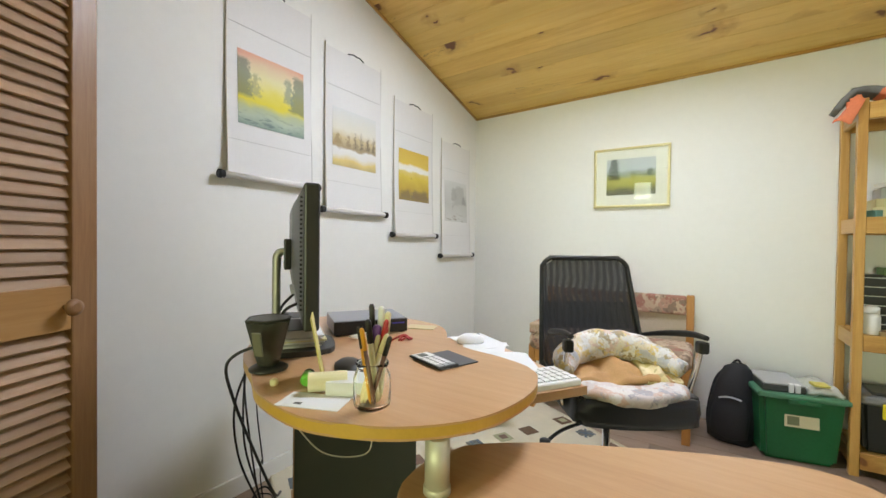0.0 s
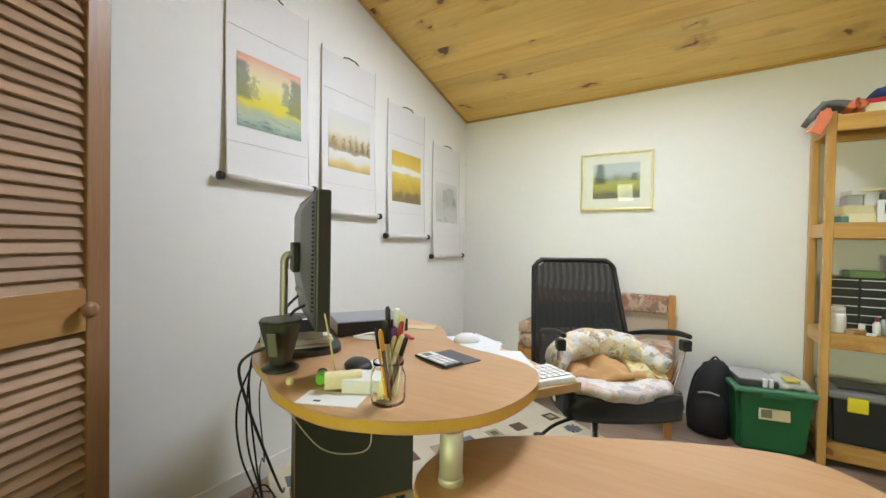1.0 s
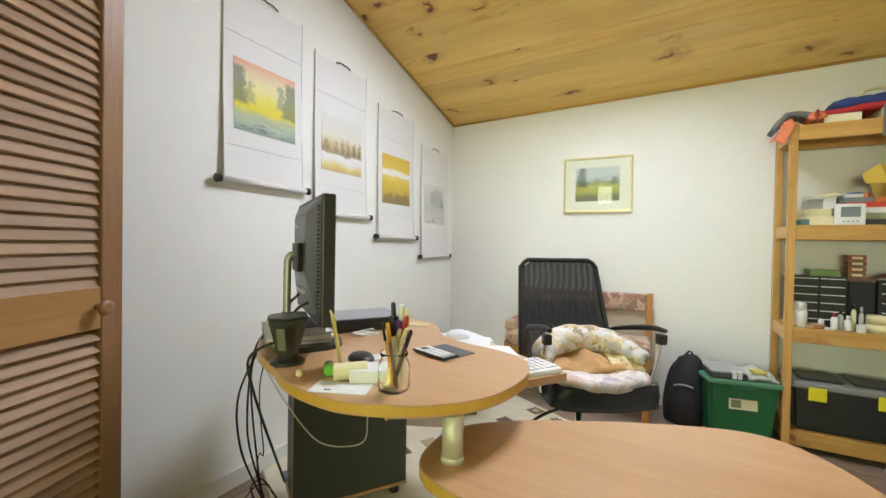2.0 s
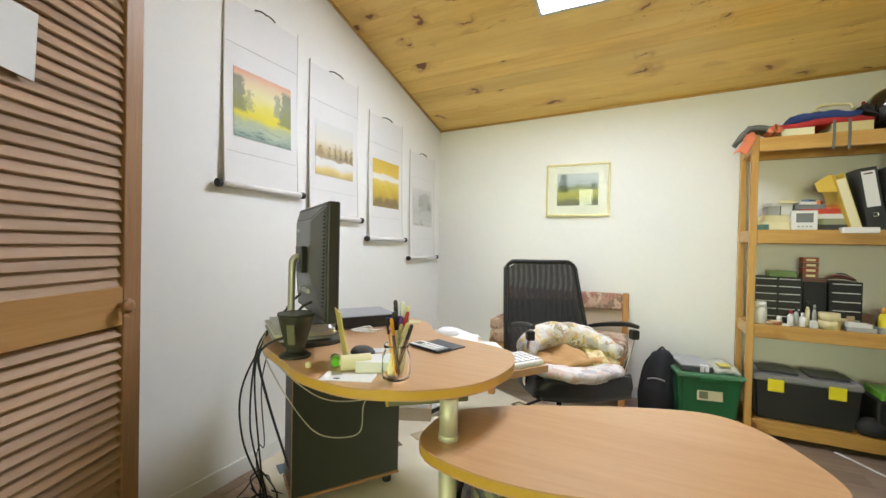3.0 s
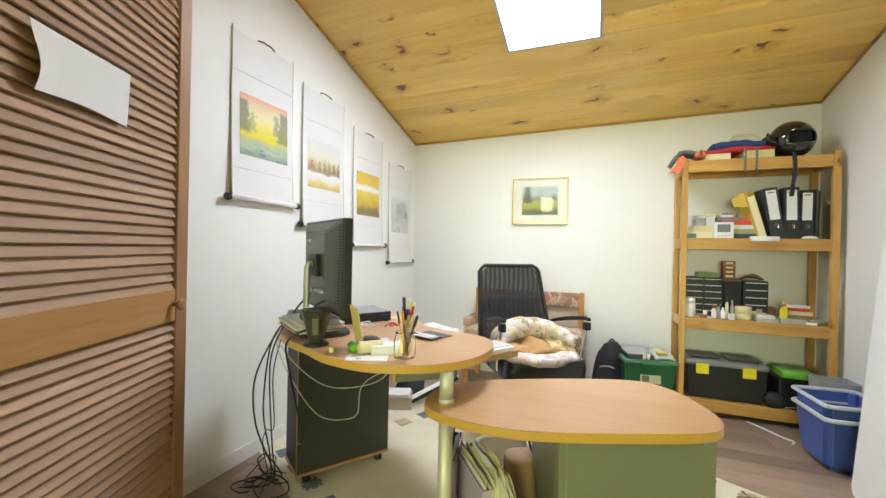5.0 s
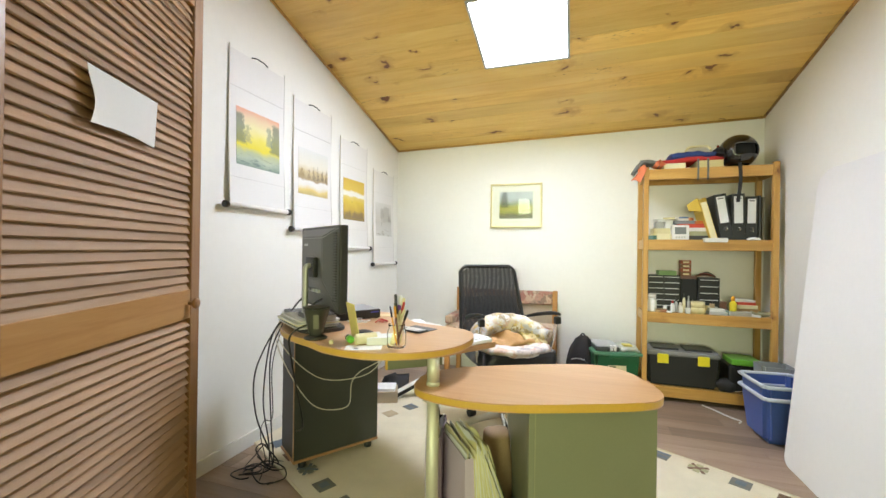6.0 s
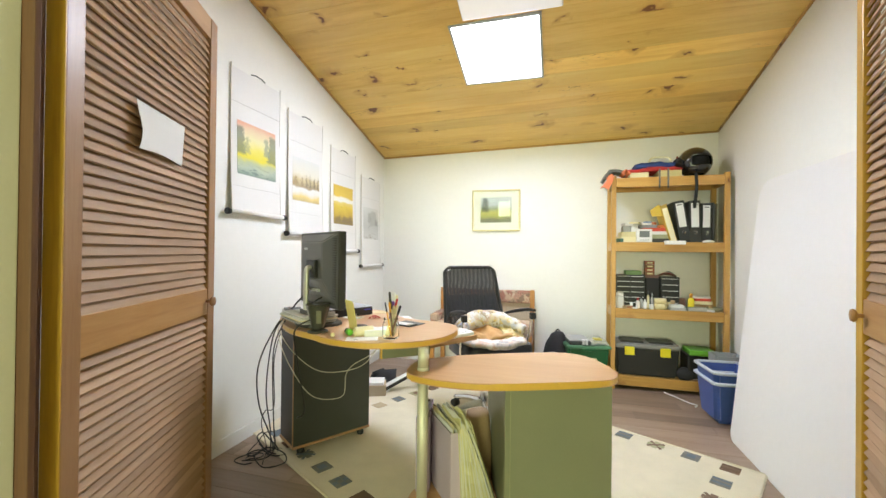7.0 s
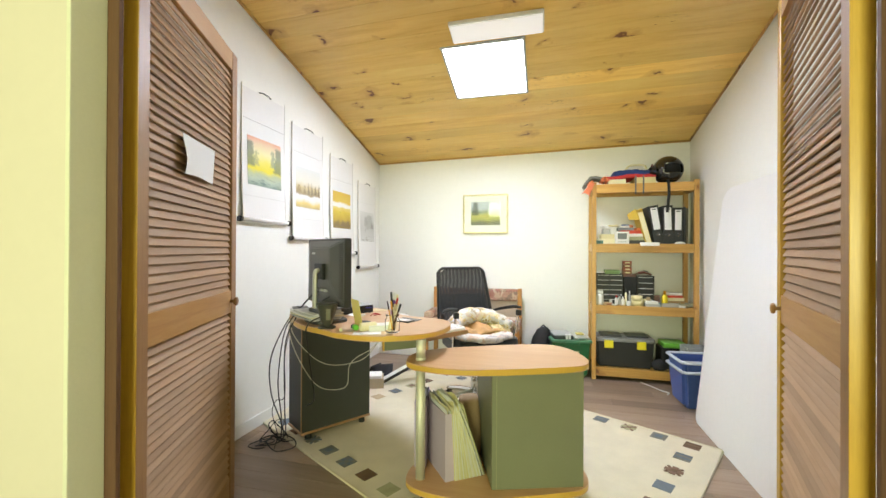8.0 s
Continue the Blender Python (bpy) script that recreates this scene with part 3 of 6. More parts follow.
def painted(name, kind):
    """A loose watercolour landscape: bands of sky, trees and ground over the sheet's height."""
    m, n, l, b = material(name, 0.75)
    tc = n.new("ShaderNodeTexCoord")
    sep = n.new("ShaderNodeSeparateXYZ")
    l.new(tc.outputs["Object"], sep.inputs[0])
    y, z = sep.outputs[1], sep.outputs[2]
    wash = noise_tex(n, l, tc.outputs["Object"], 11, 4)
    fine = noise_tex(n, l, tc.outputs["Object"], 60, 4, 0.7)
    zz = math_node(n, l, "ADD", z, math_node(n, l, "MULTIPLY", math_node(n, l, "SUBTRACT", wash.outputs[0], 0.5), 0.05))
    h = n.new("ShaderNodeMapRange")
    h.inputs[1].default_value, h.inputs[2].default_value = -0.145, 0.145
    l.new(zz, h.inputs[0])
    bands = {
        "sunrise": [(0.0, (0.26, 0.34, 0.28)), (0.13, (0.46, 0.54, 0.42)), (0.24, (0.50, 0.56, 0.32)), (0.34, (0.80, 0.70, 0.06)), (0.52, (0.82, 0.74, 0.16)), (0.72, (0.82, 0.76, 0.44)), (0.86, (0.80, 0.64, 0.42)), (1.0, (0.78, 0.42, 0.30))],
        "firs": [(0.0, (0.56, 0.44, 0.20)), (0.10, (0.74, 0.60, 0.22)), (0.20, (0.78, 0.76, 0.70)), (0.29, (0.80, 0.79, 0.76)), (0.33, (0.42, 0.33, 0.20)), (0.52, (0.62, 0.52, 0.28)), (0.66, (0.76, 0.73, 0.62)), (1.0, (0.74, 0.75, 0.72))],
        "meadow": [(0.0, (0.30, 0.22, 0.08)), (0.2, (0.55, 0.38, 0.06)), (0.45, (0.72, 0.55, 0.08)), (0.58, (0.76, 0.62, 0.2)), (0.62, (0.86, 0.84, 0.76)), (0.70, (0.86, 0.83, 0.72)), (0.75, (0.74, 0.54, 0.1)), (1.0, (0.70, 0.48, 0.08))],
        "winter": [(0.0, (0.66, 0.66, 0.62)), (0.4, (0.58, 0.58, 0.54)), (0.7, (0.62, 0.62, 0.58)), (1.0, (0.72, 0.72, 0.68))],
        "field": [(0.0, (0.12, 0.13, 0.12)), (0.2, (0.16, 0.16, 0.08)), (0.3, (0.34, 0.33, 0.08)), (0.45, (0.42, 0.40, 0.1)), (0.55, (0.24, 0.28, 0.18)), (0.66, (0.44, 0.48, 0.48)), (1.0, (0.50, 0.50, 0.50))],
    }[kind]
    r = ramp(n, bands)
    l.new(h.outputs[0], r.inputs[0])
    col = mix(n, l, r.outputs[0], wash.outputs[0], 0.10, "SOFT_LIGHT")
    trees = {
        "sunrise": [(-0.135, 0.055, -0.045, 0.13, (0.15, 0.19, 0.15)), (-0.08, 0.03, -0.03, 0.08, (0.42, 0.42, 0.22)), (0.135, 0.065, -0.06, 0.125, (0.17, 0.21, 0.15)), (0.075, 0.035, -0.02, 0.10, (0.30, 0.34, 0.24))],
        "firs": [(-0.05, 0.028, -0.05, 0.035, (0.30, 0.22, 0.12)), (0.0, 0.024, -0.05, 0.05, (0.17, 0.13, 0.09)), (0.045, 0.026, -0.05, 0.06, (0.13, 0.10, 0.075)), (0.09, 0.028, -0.05, 0.055, (0.13, 0.10, 0.07)), (0.135, 0.026, -0.05, 0.06, (0.15, 0.11, 0.07)), (-0.12, 0.045, -0.05, 0.03, (0.36, 0.26, 0.12))],
        "meadow": [(0.06, 0.11, -0.15, -0.08, (0.22, 0.16, 0.09)), (-0.09, 0.07, -0.15, -0.09, (0.24, 0.18, 0.08)), (-0.03, 0.02, -0.02, 0.0, (0.1, 0.07, 0.04))],
        "winter": [(0.05, 0.10, -0.03, 0.12, (0.46, 0.46, 0.42)), (-0.03, 0.05, 0.01, 0.10, (0.42, 0.42, 0.38)), (0.11, 0.04, -0.02, 0.06, (0.34, 0.33, 0.30)), (-0.045, 0.008, -0.08, 0.03, (0.26, 0.25, 0.23))],
        "field": [(-0.10, 0.045, -0.03, 0.13, (0.035, 0.05, 0.03)), (0.11, 0.03, -0.01, 0.06, (0.06, 0.08, 0.05))],
    }[kind]
    for cy, wd, z0, z1, c in trees:
        # a ragged upright blot, wider low down
        dy = math_node(n, l, "ABSOLUTE", math_node(n, l, "SUBTRACT", y, cy))
        t = n.new("ShaderNodeMapRange")
        t.inputs[1].default_value, t.inputs[2].default_value = z0, z1
        t.inputs[3].default_value, t.inputs[4].default_value = wd, wd * (0.15 if kind == "firs" else 0.6)
        l.new(z, t.inputs[0])
        edge = math_node(n, l, "ADD", t.outputs[0], math_node(n, l, "MULTIPLY", math_node(n, l, "SUBTRACT", fine.outputs[0], 0.5), 0.09))
        inside = math_node(n, l, "MULTIPLY", math_node(n, l, "SUBTRACT", edge, dy), 60, True)
        lowz = math_node(n, l, "MULTIPLY", math_node(n, l, "SUBTRACT", zz, z0), 60, True)
        topz = math_node(n, l, "MULTIPLY", math_node(n, l, "SUBTRACT", z1, zz), 60, True)
        col = mix(n, l, col, c, math_node(n, l, "MULTIPLY", inside, math_node(n, l, "MULTIPLY", math_node(n, l, "MULTIPLY", lowz, topz), 0.75)))
    if kind in ("sunrise", "winter", "meadow"):
        strokes = noise_tex(n, l, coords(n, l, (1, 5, 22)), 3.0, 3)
        low = math_node(n, l, "MULTIPLY", math_node(n, l, "SUBTRACT", -0.075, z), 25, True)
        s = math_node(n, l, "MULTIPLY", math_node(n, l, "MULTIPLY", math_node(n, l, "SUBTRACT", strokes.outputs[0], 0.52), 9, True), low)
        col = mix(n, l, col, (0.10, 0.15, 0.17) if kind == "sunrise" else (0.25, 0.2, 0.12), math_node(n, l, "MULTIPLY", s, 0.6))
    l.new(col, b.inputs["Base Color"])
    return m


def scroll(yc, z0, z1, pz0, pz1, kind, label):
    s = thing("hanging_scroll", label, "scroll painting", Matrix.Translation((X0, yc, 0)), "hanging scrolls")
    w = 0.197
    bm = bmesh.new()
    # the mount bows a little off the wall towards its rod
    sheet(bm, 2, 24, lambda u, v: (0.0055 + 0.016 * (1 - v) ** 2 + 0.002 * math.sin(5 * v + yc * 9), -w + 2 * w * u, z0 + (z1 - z0) * v), 0.0012)
    part("mount", bm, SILK, s)
    bm = bmesh.new()
    sheet(bm, 4, 4, lambda u, v: (0.008 + 0.016 * (1 - (pz0 + (pz1 - pz0) * v - z0) / (z1 - z0)) ** 2 + 0.002 * math.sin(5 * (pz0 + (pz1 - pz0) * v - z0) / (z1 - z0) + yc * 9), -0.154 + 0.308 * u, (pz1 - pz0) * (v - 0.5)), 0.0006)
    p = part("painting", bm, painted(kind + "_watercolour", kind), s)
    p.location = (0, 0, (pz0 + pz1) / 2)
    for zl in (z0 + 0.145, z1 - 0.185):
        v = (zl - z0) / (z1 - z0)
        x = 0.007 + 0.016 * (1 - v) ** 2 + 0.002 * math.sin(5 * v + yc * 9)
        boxpart("border_line", (x - 0.001, -w, zl - 0.0006), (x + 0.0008, w, zl + 0.0006), LINE, s, 0.0)
    # the south strip paints in that shadow; the north one is a thin line
    for sy in (-1, 1):
        bm = bmesh.new()
        tube(bm, [(0.024, sy * w, z0 + 0.01), (0.0095, sy * w, (z0 + z1) / 2), (0.0075, sy * w, z1 - 0.02), (0.007, sy * w, z1)], 0.0028 if sy < 0 else 0.0012, 6, 4)
        part("side_edging", bm, SIDE_SHADE if sy < 0 else LINE, s)
    bm = bmesh.new()
    lathe(bm, [(0.0125, -0.212), (0.0125, 0.212)], n=16, m=pose(0.028, 0, z0, 90, 0, 0))
    part("rod", bm, SILK, s, "white rolled bottom rod")
    for sy in (-1, 1):
        bm = bmesh.new()
        lathe(bm, [(0.009, 0), (0.015, 0.001), (0.013, 0.008), (0.017, 0.012), (0.017, 0.022), (0.012, 0.025)], n=16, m=pose(0.028, sy * 0.212, z0, -90 * sy, 0, 0))
        part("rod_knob", bm, BLACK, s, "black turned rod end")
    bm = bmesh.new()
    tube(bm, [(0.012, -0.055, z1 + 0.001), (0.015, -0.02, z1 + 0.010), (0.02, 0, z1 + 0.004), (0.015, 0.02, z1 + 0.010), (0.012, 0.055, z1 + 0.001)], 0.0032, 6, 5)
    part("hanging_cord", bm, BLACK, s, "short dark hanging cord")


scroll(1.393, 1.277, 2.066, 1.49, 1.785, "sunrise", "white hanging scroll with a yellow and orange sunrise landscape")
scroll(1.872, 1.180, 1.985, 1.408, 1.698, "firs", "white hanging scroll with a brown fir tree landscape")
scroll(2.385, 1.070, 1.880, 1.286, 1.598, "meadow", "white hanging scroll with a golden meadow landscape")
scroll(2.893, 0.935, 1.745, 1.182, 1.475, "winter", "white hanging scroll with a pale grey winter tree")

# ---- framed picture ----
pc = thing("framed_picture", "gilt framed green landscape picture with a cream mount", "picture", Matrix.Translation((-0.052, Y1, 1.466)))
W, H = 0.226, 0.195
GILT = plain("gilt_frame", (0.70, 0.62, 0.34), 0.4, 0.4, vary=0.15, scale=40)
for lo, hi in (((-W, -0.022, -H), (W, -0.002, -H + 0.016)), ((-W, -0.022, H - 0.016), (W, -0.002, H)), ((-W, -0.022, -H + 0.016), (-W + 0.016, -0.002, H - 0.016)), ((W - 0.016, -0.022, -H + 0.016), (W, -0.002, H - 0.016))):
    boxpart("frame", lo, hi, GILT, pc, 0.004)
boxpart("mount", (-W + 0.016, -0.012, -H + 0.016), (W - 0.016, -0.004, H - 0.016), plain("offwhite_mount", (0.72, 0.70, 0.60), 0.8, vary=0.03), pc, 0.0, "off-white card mount")
bm = bmesh.new()
box(bm, (-0.004, -0.146, -0.118), (0.0, 0.146, 0.118))
p = part("painting", bm, painted("field_painting", "field"), pc)
p.matrix_local = Matrix.Translation((0, -0.0125, 0.004)) @ pose(0, 0, 0, 0, 0, -90)
glass, n_, l_, gb_ = material("picture_glass", 0.02)
gb_.inputs["Transmission Weight"].default_value = 1.0
gb_.inputs["IOR"].default_value = 1.45
g = boxpart("glass", (-W + 0.016, -0.0195, -H + 0.016), (W - 0.016, -0.018, H - 0.016), glass, pc, 0.0)
g.visible_shadow = False

# ---- main desk ----
DZ_TOP = 0.736
DESK = [(-0.455, 0.862), (-0.345, 0.808), (-0.20, 0.788), (-0.095, 0.818), (-0.015, 0.868), (0.052, 0.95), (0.08, 1.05), (0.078, 1.155), (0.034, 1.25), (-0.07, 1.298),
        (-0.17, 1.318), (-0.27, 1.365), (-0.335, 1.455), (-0.42, 1.53), (-0.58, 1.555), (-0.76, 1.50), (-0.88, 1.36), (-0.87, 1.22), (-0.77, 1.08), (-0.62, 0.94)]
desk = thing("desk", "beech laminate desk with rounded ends and charcoal end panel", "desk")
bm = bmesh.new()
slab(bm, spline([(*p, 0) for p in DESK], 5, True), DZ_TOP - 0.024, DZ_TOP, 0.004)
part("desktop", bm, [BEECH, BEECH_EDGE], desk)
PANEL = pose(-0.80, 1.225, 0, 0, 0, math.degrees(math.atan2(0.36, 0.245)))
boxpart("end_panel", (0, 0.0, 0.0585), (0.44, 0.026, DZ_TOP - 0.025), DARK_BOARD, desk, 0.002, "charcoal melamine end panel", PANEL)
boxpart("side_panel", (0.002, 0.0262, 0.0585), (0.024, 0.20, DZ_TOP - 0.025), plain("black_melamine", (0.02, 0.02, 0.018), 0.5), desk, 0.002, "black side panel", PANEL)
boxpart("back_strip", (-0.003, -0.001, 0.0585), (0.0, 0.009, DZ_TOP - 0.025), PLINTH_EDGE, desk, 0.001, "beech edging", PANEL)
boxpart("plinth", (-0.004, -0.004, 0.045), (0.444, 0.2, 0.058), PLINTH_EDGE, desk, 0.004, "beech plinth rail", PANEL)
for x in (0.05, 0.4):
    bm = bmesh.new()
    lathe(bm, [(0.018, 0.0), (0.02, 0.02), (0.014, 0.045)], (x, 0.03, 0.0), 14, PANEL)
    part("foot", bm, BLACK, desk)
boxpart("modesty_panel", (0, -0.01, 0.632), (0.21, 0.01, DZ_TOP - 0.025), GREEN_BOARD, desk, 0.002, "grey-green panel below the desktop", pose(-0.195, 0.965, 0, 0, 0, 39))
boxpart("modesty_edge", (-0.006, -0.011, 0.632), (0.0, 0.011, DZ_TOP - 0.025), BEECH_EDGE, desk, 0.001, "yellow beech edging", pose(-0.195, 0.965, 0, 0, 0, 39))
PX, PY = 0.004, 0.905
bm = bmesh.new()
lathe(bm, [(0.0205, 0.632), (0.0205, DZ_TOP - 0.025)], (PX, PY, 0), 28)
part("pole", bm, STEEL, desk, "satin metal support pole")

# lower worktop behind it, for keyboard and papers
WZ = 0.65
tray = thing("keyboard_desk", "lower beech worktop with a brown edge", "desk", Matrix.Translation((0.105, 1.462, 0)) @ pose(0, 0, 0, 0, 0, math.degrees(math.atan2(0.56, -0.829))))
boxpart("worktop", (0, 0.0, WZ - 0.022), (0.62, 0.36, WZ), BEECH, tray, 0.003)
boxpart("front_edge", (-0.003, 0.0, WZ - 0.023), (0.0, 0.36, WZ + 0.0005), PLINTH_EDGE, tray, 0.001, "brown edge band")
for bx in (0.12, 0.42):
    boxpart("bracket", (bx, 0.30, WZ), (bx + 0.02, 0.35, DZ_TOP - 0.0255), STEEL, tray, 0.002, "metal bracket")

# ---- front side unit ----
FT = [(-0.06, 0.905), (-0.02, 0.84), (0.09, 0.809), (0.21, 0.810), (0.32, 0.838), (0.475, 0.899), (0.62, 0.963), (0.69, 1.01), (0.716, 1.08), (0.694, 1.18), (0.645, 1.28), (0.58, 1.338),
      (0.50, 1.343), (0.37, 1.298), (0.225, 1.23), (0.06, 1.138), (-0.05, 1.03)]
unit = thing("side_unit", "curved beech side table with a grey-green cupboard below", "side table")
out = spline([(*p, 0) for p in FT], 5, True)
bm = bmesh.new()
slab(bm, out, 0.595, 0.62, 0.004)
part("tabletop", bm, [BEECH, BEECH_EDGE], unit)
bm = bmesh.new()
slab(bm, out, 0.078, 0.103, 0.004)
part("base_plate", bm, [BEECH, BEECH_EDGE], unit)
bm = bmesh.new()
lathe(bm, [(0.0205, 0.103), (0.0205, 0.595)], (PX, PY, 0), 28)
part("pole", bm, STEEL, unit, "satin metal pole")
bm = bmesh.new()
lathe(bm, [(0.0225, 0.62), (0.0225, 0.63), (0.021, 0.632)], (PX, PY, 0), 28)
part("collar", bm, STEEL, unit)
CAB = pose(0.318, 0.897, 0, 0, 0, 18.3)
boxpart("front_panel", (0, 0, 0.103), (0.392, 0.018, 0.595), GREEN_BOARD, unit, 0.002, "", CAB)
boxpart("side_panel", (0.0, 0.0182, 0.103), (0.018, 0.38, 0.595), GREEN_BOARD, unit, 0.002, "", CAB)
boxpart("side_panel", (0.374, 0.0182, 0.103), (0.392, 0.36, 0.595), GREEN_BOARD, unit, 0.002, "", CAB)
boxpart("edge_strip", (0.018, -0.0015, 0.105), (0.021, 0.0, 0.593), plain("olive_joint_strip", (0.25, 0.26, 0.15), 0.4), unit, 0.0, "thin paler joint strip", CAB)
for x, y in ((0.03, 0.9), (0.3, 0.88), (0.6, 1.0), (0.5, 1.26), (0.2, 1.13)):
    bm = bmesh.new()
    lathe(bm, [(0.022, 0.0), (0.022, 0.05), (0.01, 0.055), (0.01, 0.078)], (x, y, 0), 14)
    part("castor", bm, BLACK, unit)

# ---- monitor ----
# local x along the screen, local -y its back
MON = Matrix.Translation((-0.366, 0.96, 0)) @ pose(0, 0, 0, 0, 0, math.degrees(math.atan2(0.56, -0.829)))
mon = thing("monitor", "black flat-screen computer monitor turned away on a metal stand", "monitor", MON)
MW, M0, M1 = 0.425, 0.822, 1.155
boxpart("bezel", (0, -0.008, M0), (MW, 0.026, M1), GREYPL, mon, 0.005)
boxpart("screen", (0.02, -0.0095, M0 + 0.025), (MW - 0.02, -0.008, M1 - 0.02), plain("dark_glass_screen", (0.01, 0.011, 0.012), 0.12), mon, 0.0)
bm = bmesh.new()
vs = [bm.verts.new(p) for p in ((0.006, 0.026, M0 + 0.006), (MW - 0.006, 0.026, M0 + 0.006), (MW - 0.006, 0.026, M1 - 0.006), (0.006, 0.026, M1 - 0.006),
                                (0.125, 0.047, M0 + 0.12), (MW - 0.07, 0.047, M0 + 0.12), (MW - 0.07, 0.047, M1 - 0.045), (0.125, 0.047, M1 - 0.045))]
for q in ((0, 1, 2, 3), (4, 5, 6, 7), (0, 1, 5, 4), (1, 2, 6, 5), (2, 3, 7, 6), (3, 0, 4, 7)):
    bm.faces.new([vs[i] for i in q])
bmesh.ops.bevel(bm, geom=list(bm.edges), offset=0.005, segments=2, affect="EDGES")
shell = part("back_shell", bm, plain("graphite_shell_plastic", (0.075, 0.076, 0.072), 0.34, vary=0.1), mon, "graphite grey back shell")
for i in range(26):
    z = M0 + 0.045 + i * 0.0102
    boxpart("vent_rib", (0.008, 0.027, z), (0.04, 0.0365, z + 0.004), BLACK, shell, 0.0, m=pose(0, 0, 0, 0, 0, 0) @ Matrix.Translation((0.012, -0.003, 0)))
boxpart("badge", (0.285, 0.047, 1.075), (0.325, 0.0485, 1.085), LIGHTGREY, shell, 0.0, "small pale maker's mark")
boxpart("mount_plate", (0.165, 0.047, 0.95), (0.26, 0.064, 1.03), BLACK, mon, 0.003)
for i in range(3):
    boxpart("port", (0.16 + i * 0.05, 0.03, M0 + 0.066), (0.19 + i * 0.05, 0.047, M0 + 0.078), LIGHTGREY, shell, 0.001)
bm = bmesh.new()
tube(bm, [(0.21, 0.06, 0.995), (0.21, 0.072, 0.995), (0.21, 0.08, 0.985), (0.21, 0.082, 0.96), (0.21, 0.082, 0.80), (0.21, 0.078, 0.765), (0.21, 0.07, 0.748)], 0.0105, 12, 5)
for v in bm.verts:
    v.co.x = 0.21 + (v.co.x - 0.21) * 1.5
part("arm", bm, plain("dull_silver_metal", (0.50, 0.50, 0.44), 0.42, 0.6), mon, "bent satin metal support arm")
bm = bmesh.new()
slab(bm, spline([(0.12, 0.09, 0), (0.16, 0.11, 0), (0.21, 0.115, 0), (0.26, 0.11, 0), (0.30, 0.09, 0), (0.31, 0.0, 0), (0.28, -0.06, 0), (0.14, -0.06, 0), (0.11, 0.0, 0)][::-1], 4, True), DZ_TOP, DZ_TOP + 0.014, 0.004)
part("stand_base", bm, GREYPL, mon, "flat dark foot")

# ---- speaker ----
spk = thing("speaker", "small dark tapered desktop loudspeaker on a round foot", "speaker", Matrix.Translation((-0.455, 0.903, DZ_TOP)) @ pose(0, 0, 0, 0, 0, 20))
bm = bmesh.new()
lathe(bm, [(0.022, 0.006), (0.029, 0.026), (0.040, 0.066), (0.051, 0.107), (0.0525, 0.114), (0.050, 0.116)], n=6)
bmesh.ops.bevel(bm, geom=[e for e in bm.edges], offset=0.004, segments=2, affect="EDGES")
part("body", bm, plain("olive_grey_plastic", (0.055, 0.056, 0.046), 0.36, vary=0.1), spk)
bm = bmesh.new()
lathe(bm, [(0.041, 0.0), (0.042, 0.004), (0.036, 0.008), (0.024, 0.012)], n=28)
part("foot", bm, GREYPL, spk)
# a paler upright strip on the front of the body
bm = bmesh.new()
box(bm, (-0.010, -0.004, 0.045), (0.010, 0.0, 0.10), pose(0.014, -0.040, 0, 14, 0, 10), 0.002)
part("grille", bm, plain("olive_grille", (0.16, 0.16, 0.11), 0.6), spk, "paler upright strip")

# ---- office chair ----
MESHM, n_, l_, b_ = material("black_mesh_weave", 0.7)
b_.inputs["Base Color"].default_value = (0.010, 0.010, 0.011, 1)
v_ = coords(n_, l_, (1, 1, 1))
wv_ = n_.new("ShaderNodeTexWave")
wv_.wave_type, wv_.bands_direction = "BANDS", "Z"
wv_.inputs["Scale"].default_value = 90
l_.new(v_, wv_.inputs["Vector"])
wh_ = n_.new("ShaderNodeTexWave")
wh_.wave_type, wh_.bands_direction = "BANDS", "X"
wh_.inputs["Scale"].default_value = 90
l_.new(v_, wh_.inputs["Vector"])
# the two layers of weave beat against each other in wavy upright bands
wob_ = noise_tex(n_, l_, coords(n_, l_, (4, 1, 7)), 1.0, 1)
bv_ = n_.new("ShaderNodeVectorMath")
bv_.operation = "MULTIPLY_ADD"
l_.new(wob_.outputs["Color"], bv_.inputs[0])
bv_.inputs[1].default_value = (0.06, 0.0, 0.0)
l_.new(v_, bv_.inputs[2])
beat_ = n_.new("ShaderNodeTexWave")
beat_.wave_type, beat_.bands_direction = "BANDS", "X"
beat_.inputs["Scale"].default_value = 11
l_.new(bv_.outputs[0], beat_.inputs["Vector"])
band_ = math_node(n_, l_, "MULTIPLY_ADD", beat_.outputs[1], 0.85)
band_.node.inputs[2].default_value = 0.15
hole = math_node(n_, l_, "MULTIPLY", wv_.outputs[1], wh_.outputs[1])
al = math_node(n_, l_, "MULTIPLY_ADD", math_node(n_, l_, "MULTIPLY", hole, band_), -0.34)
al.node.inputs[2].default_value = 0.97
l_.new(al, b_.inputs["Alpha"])


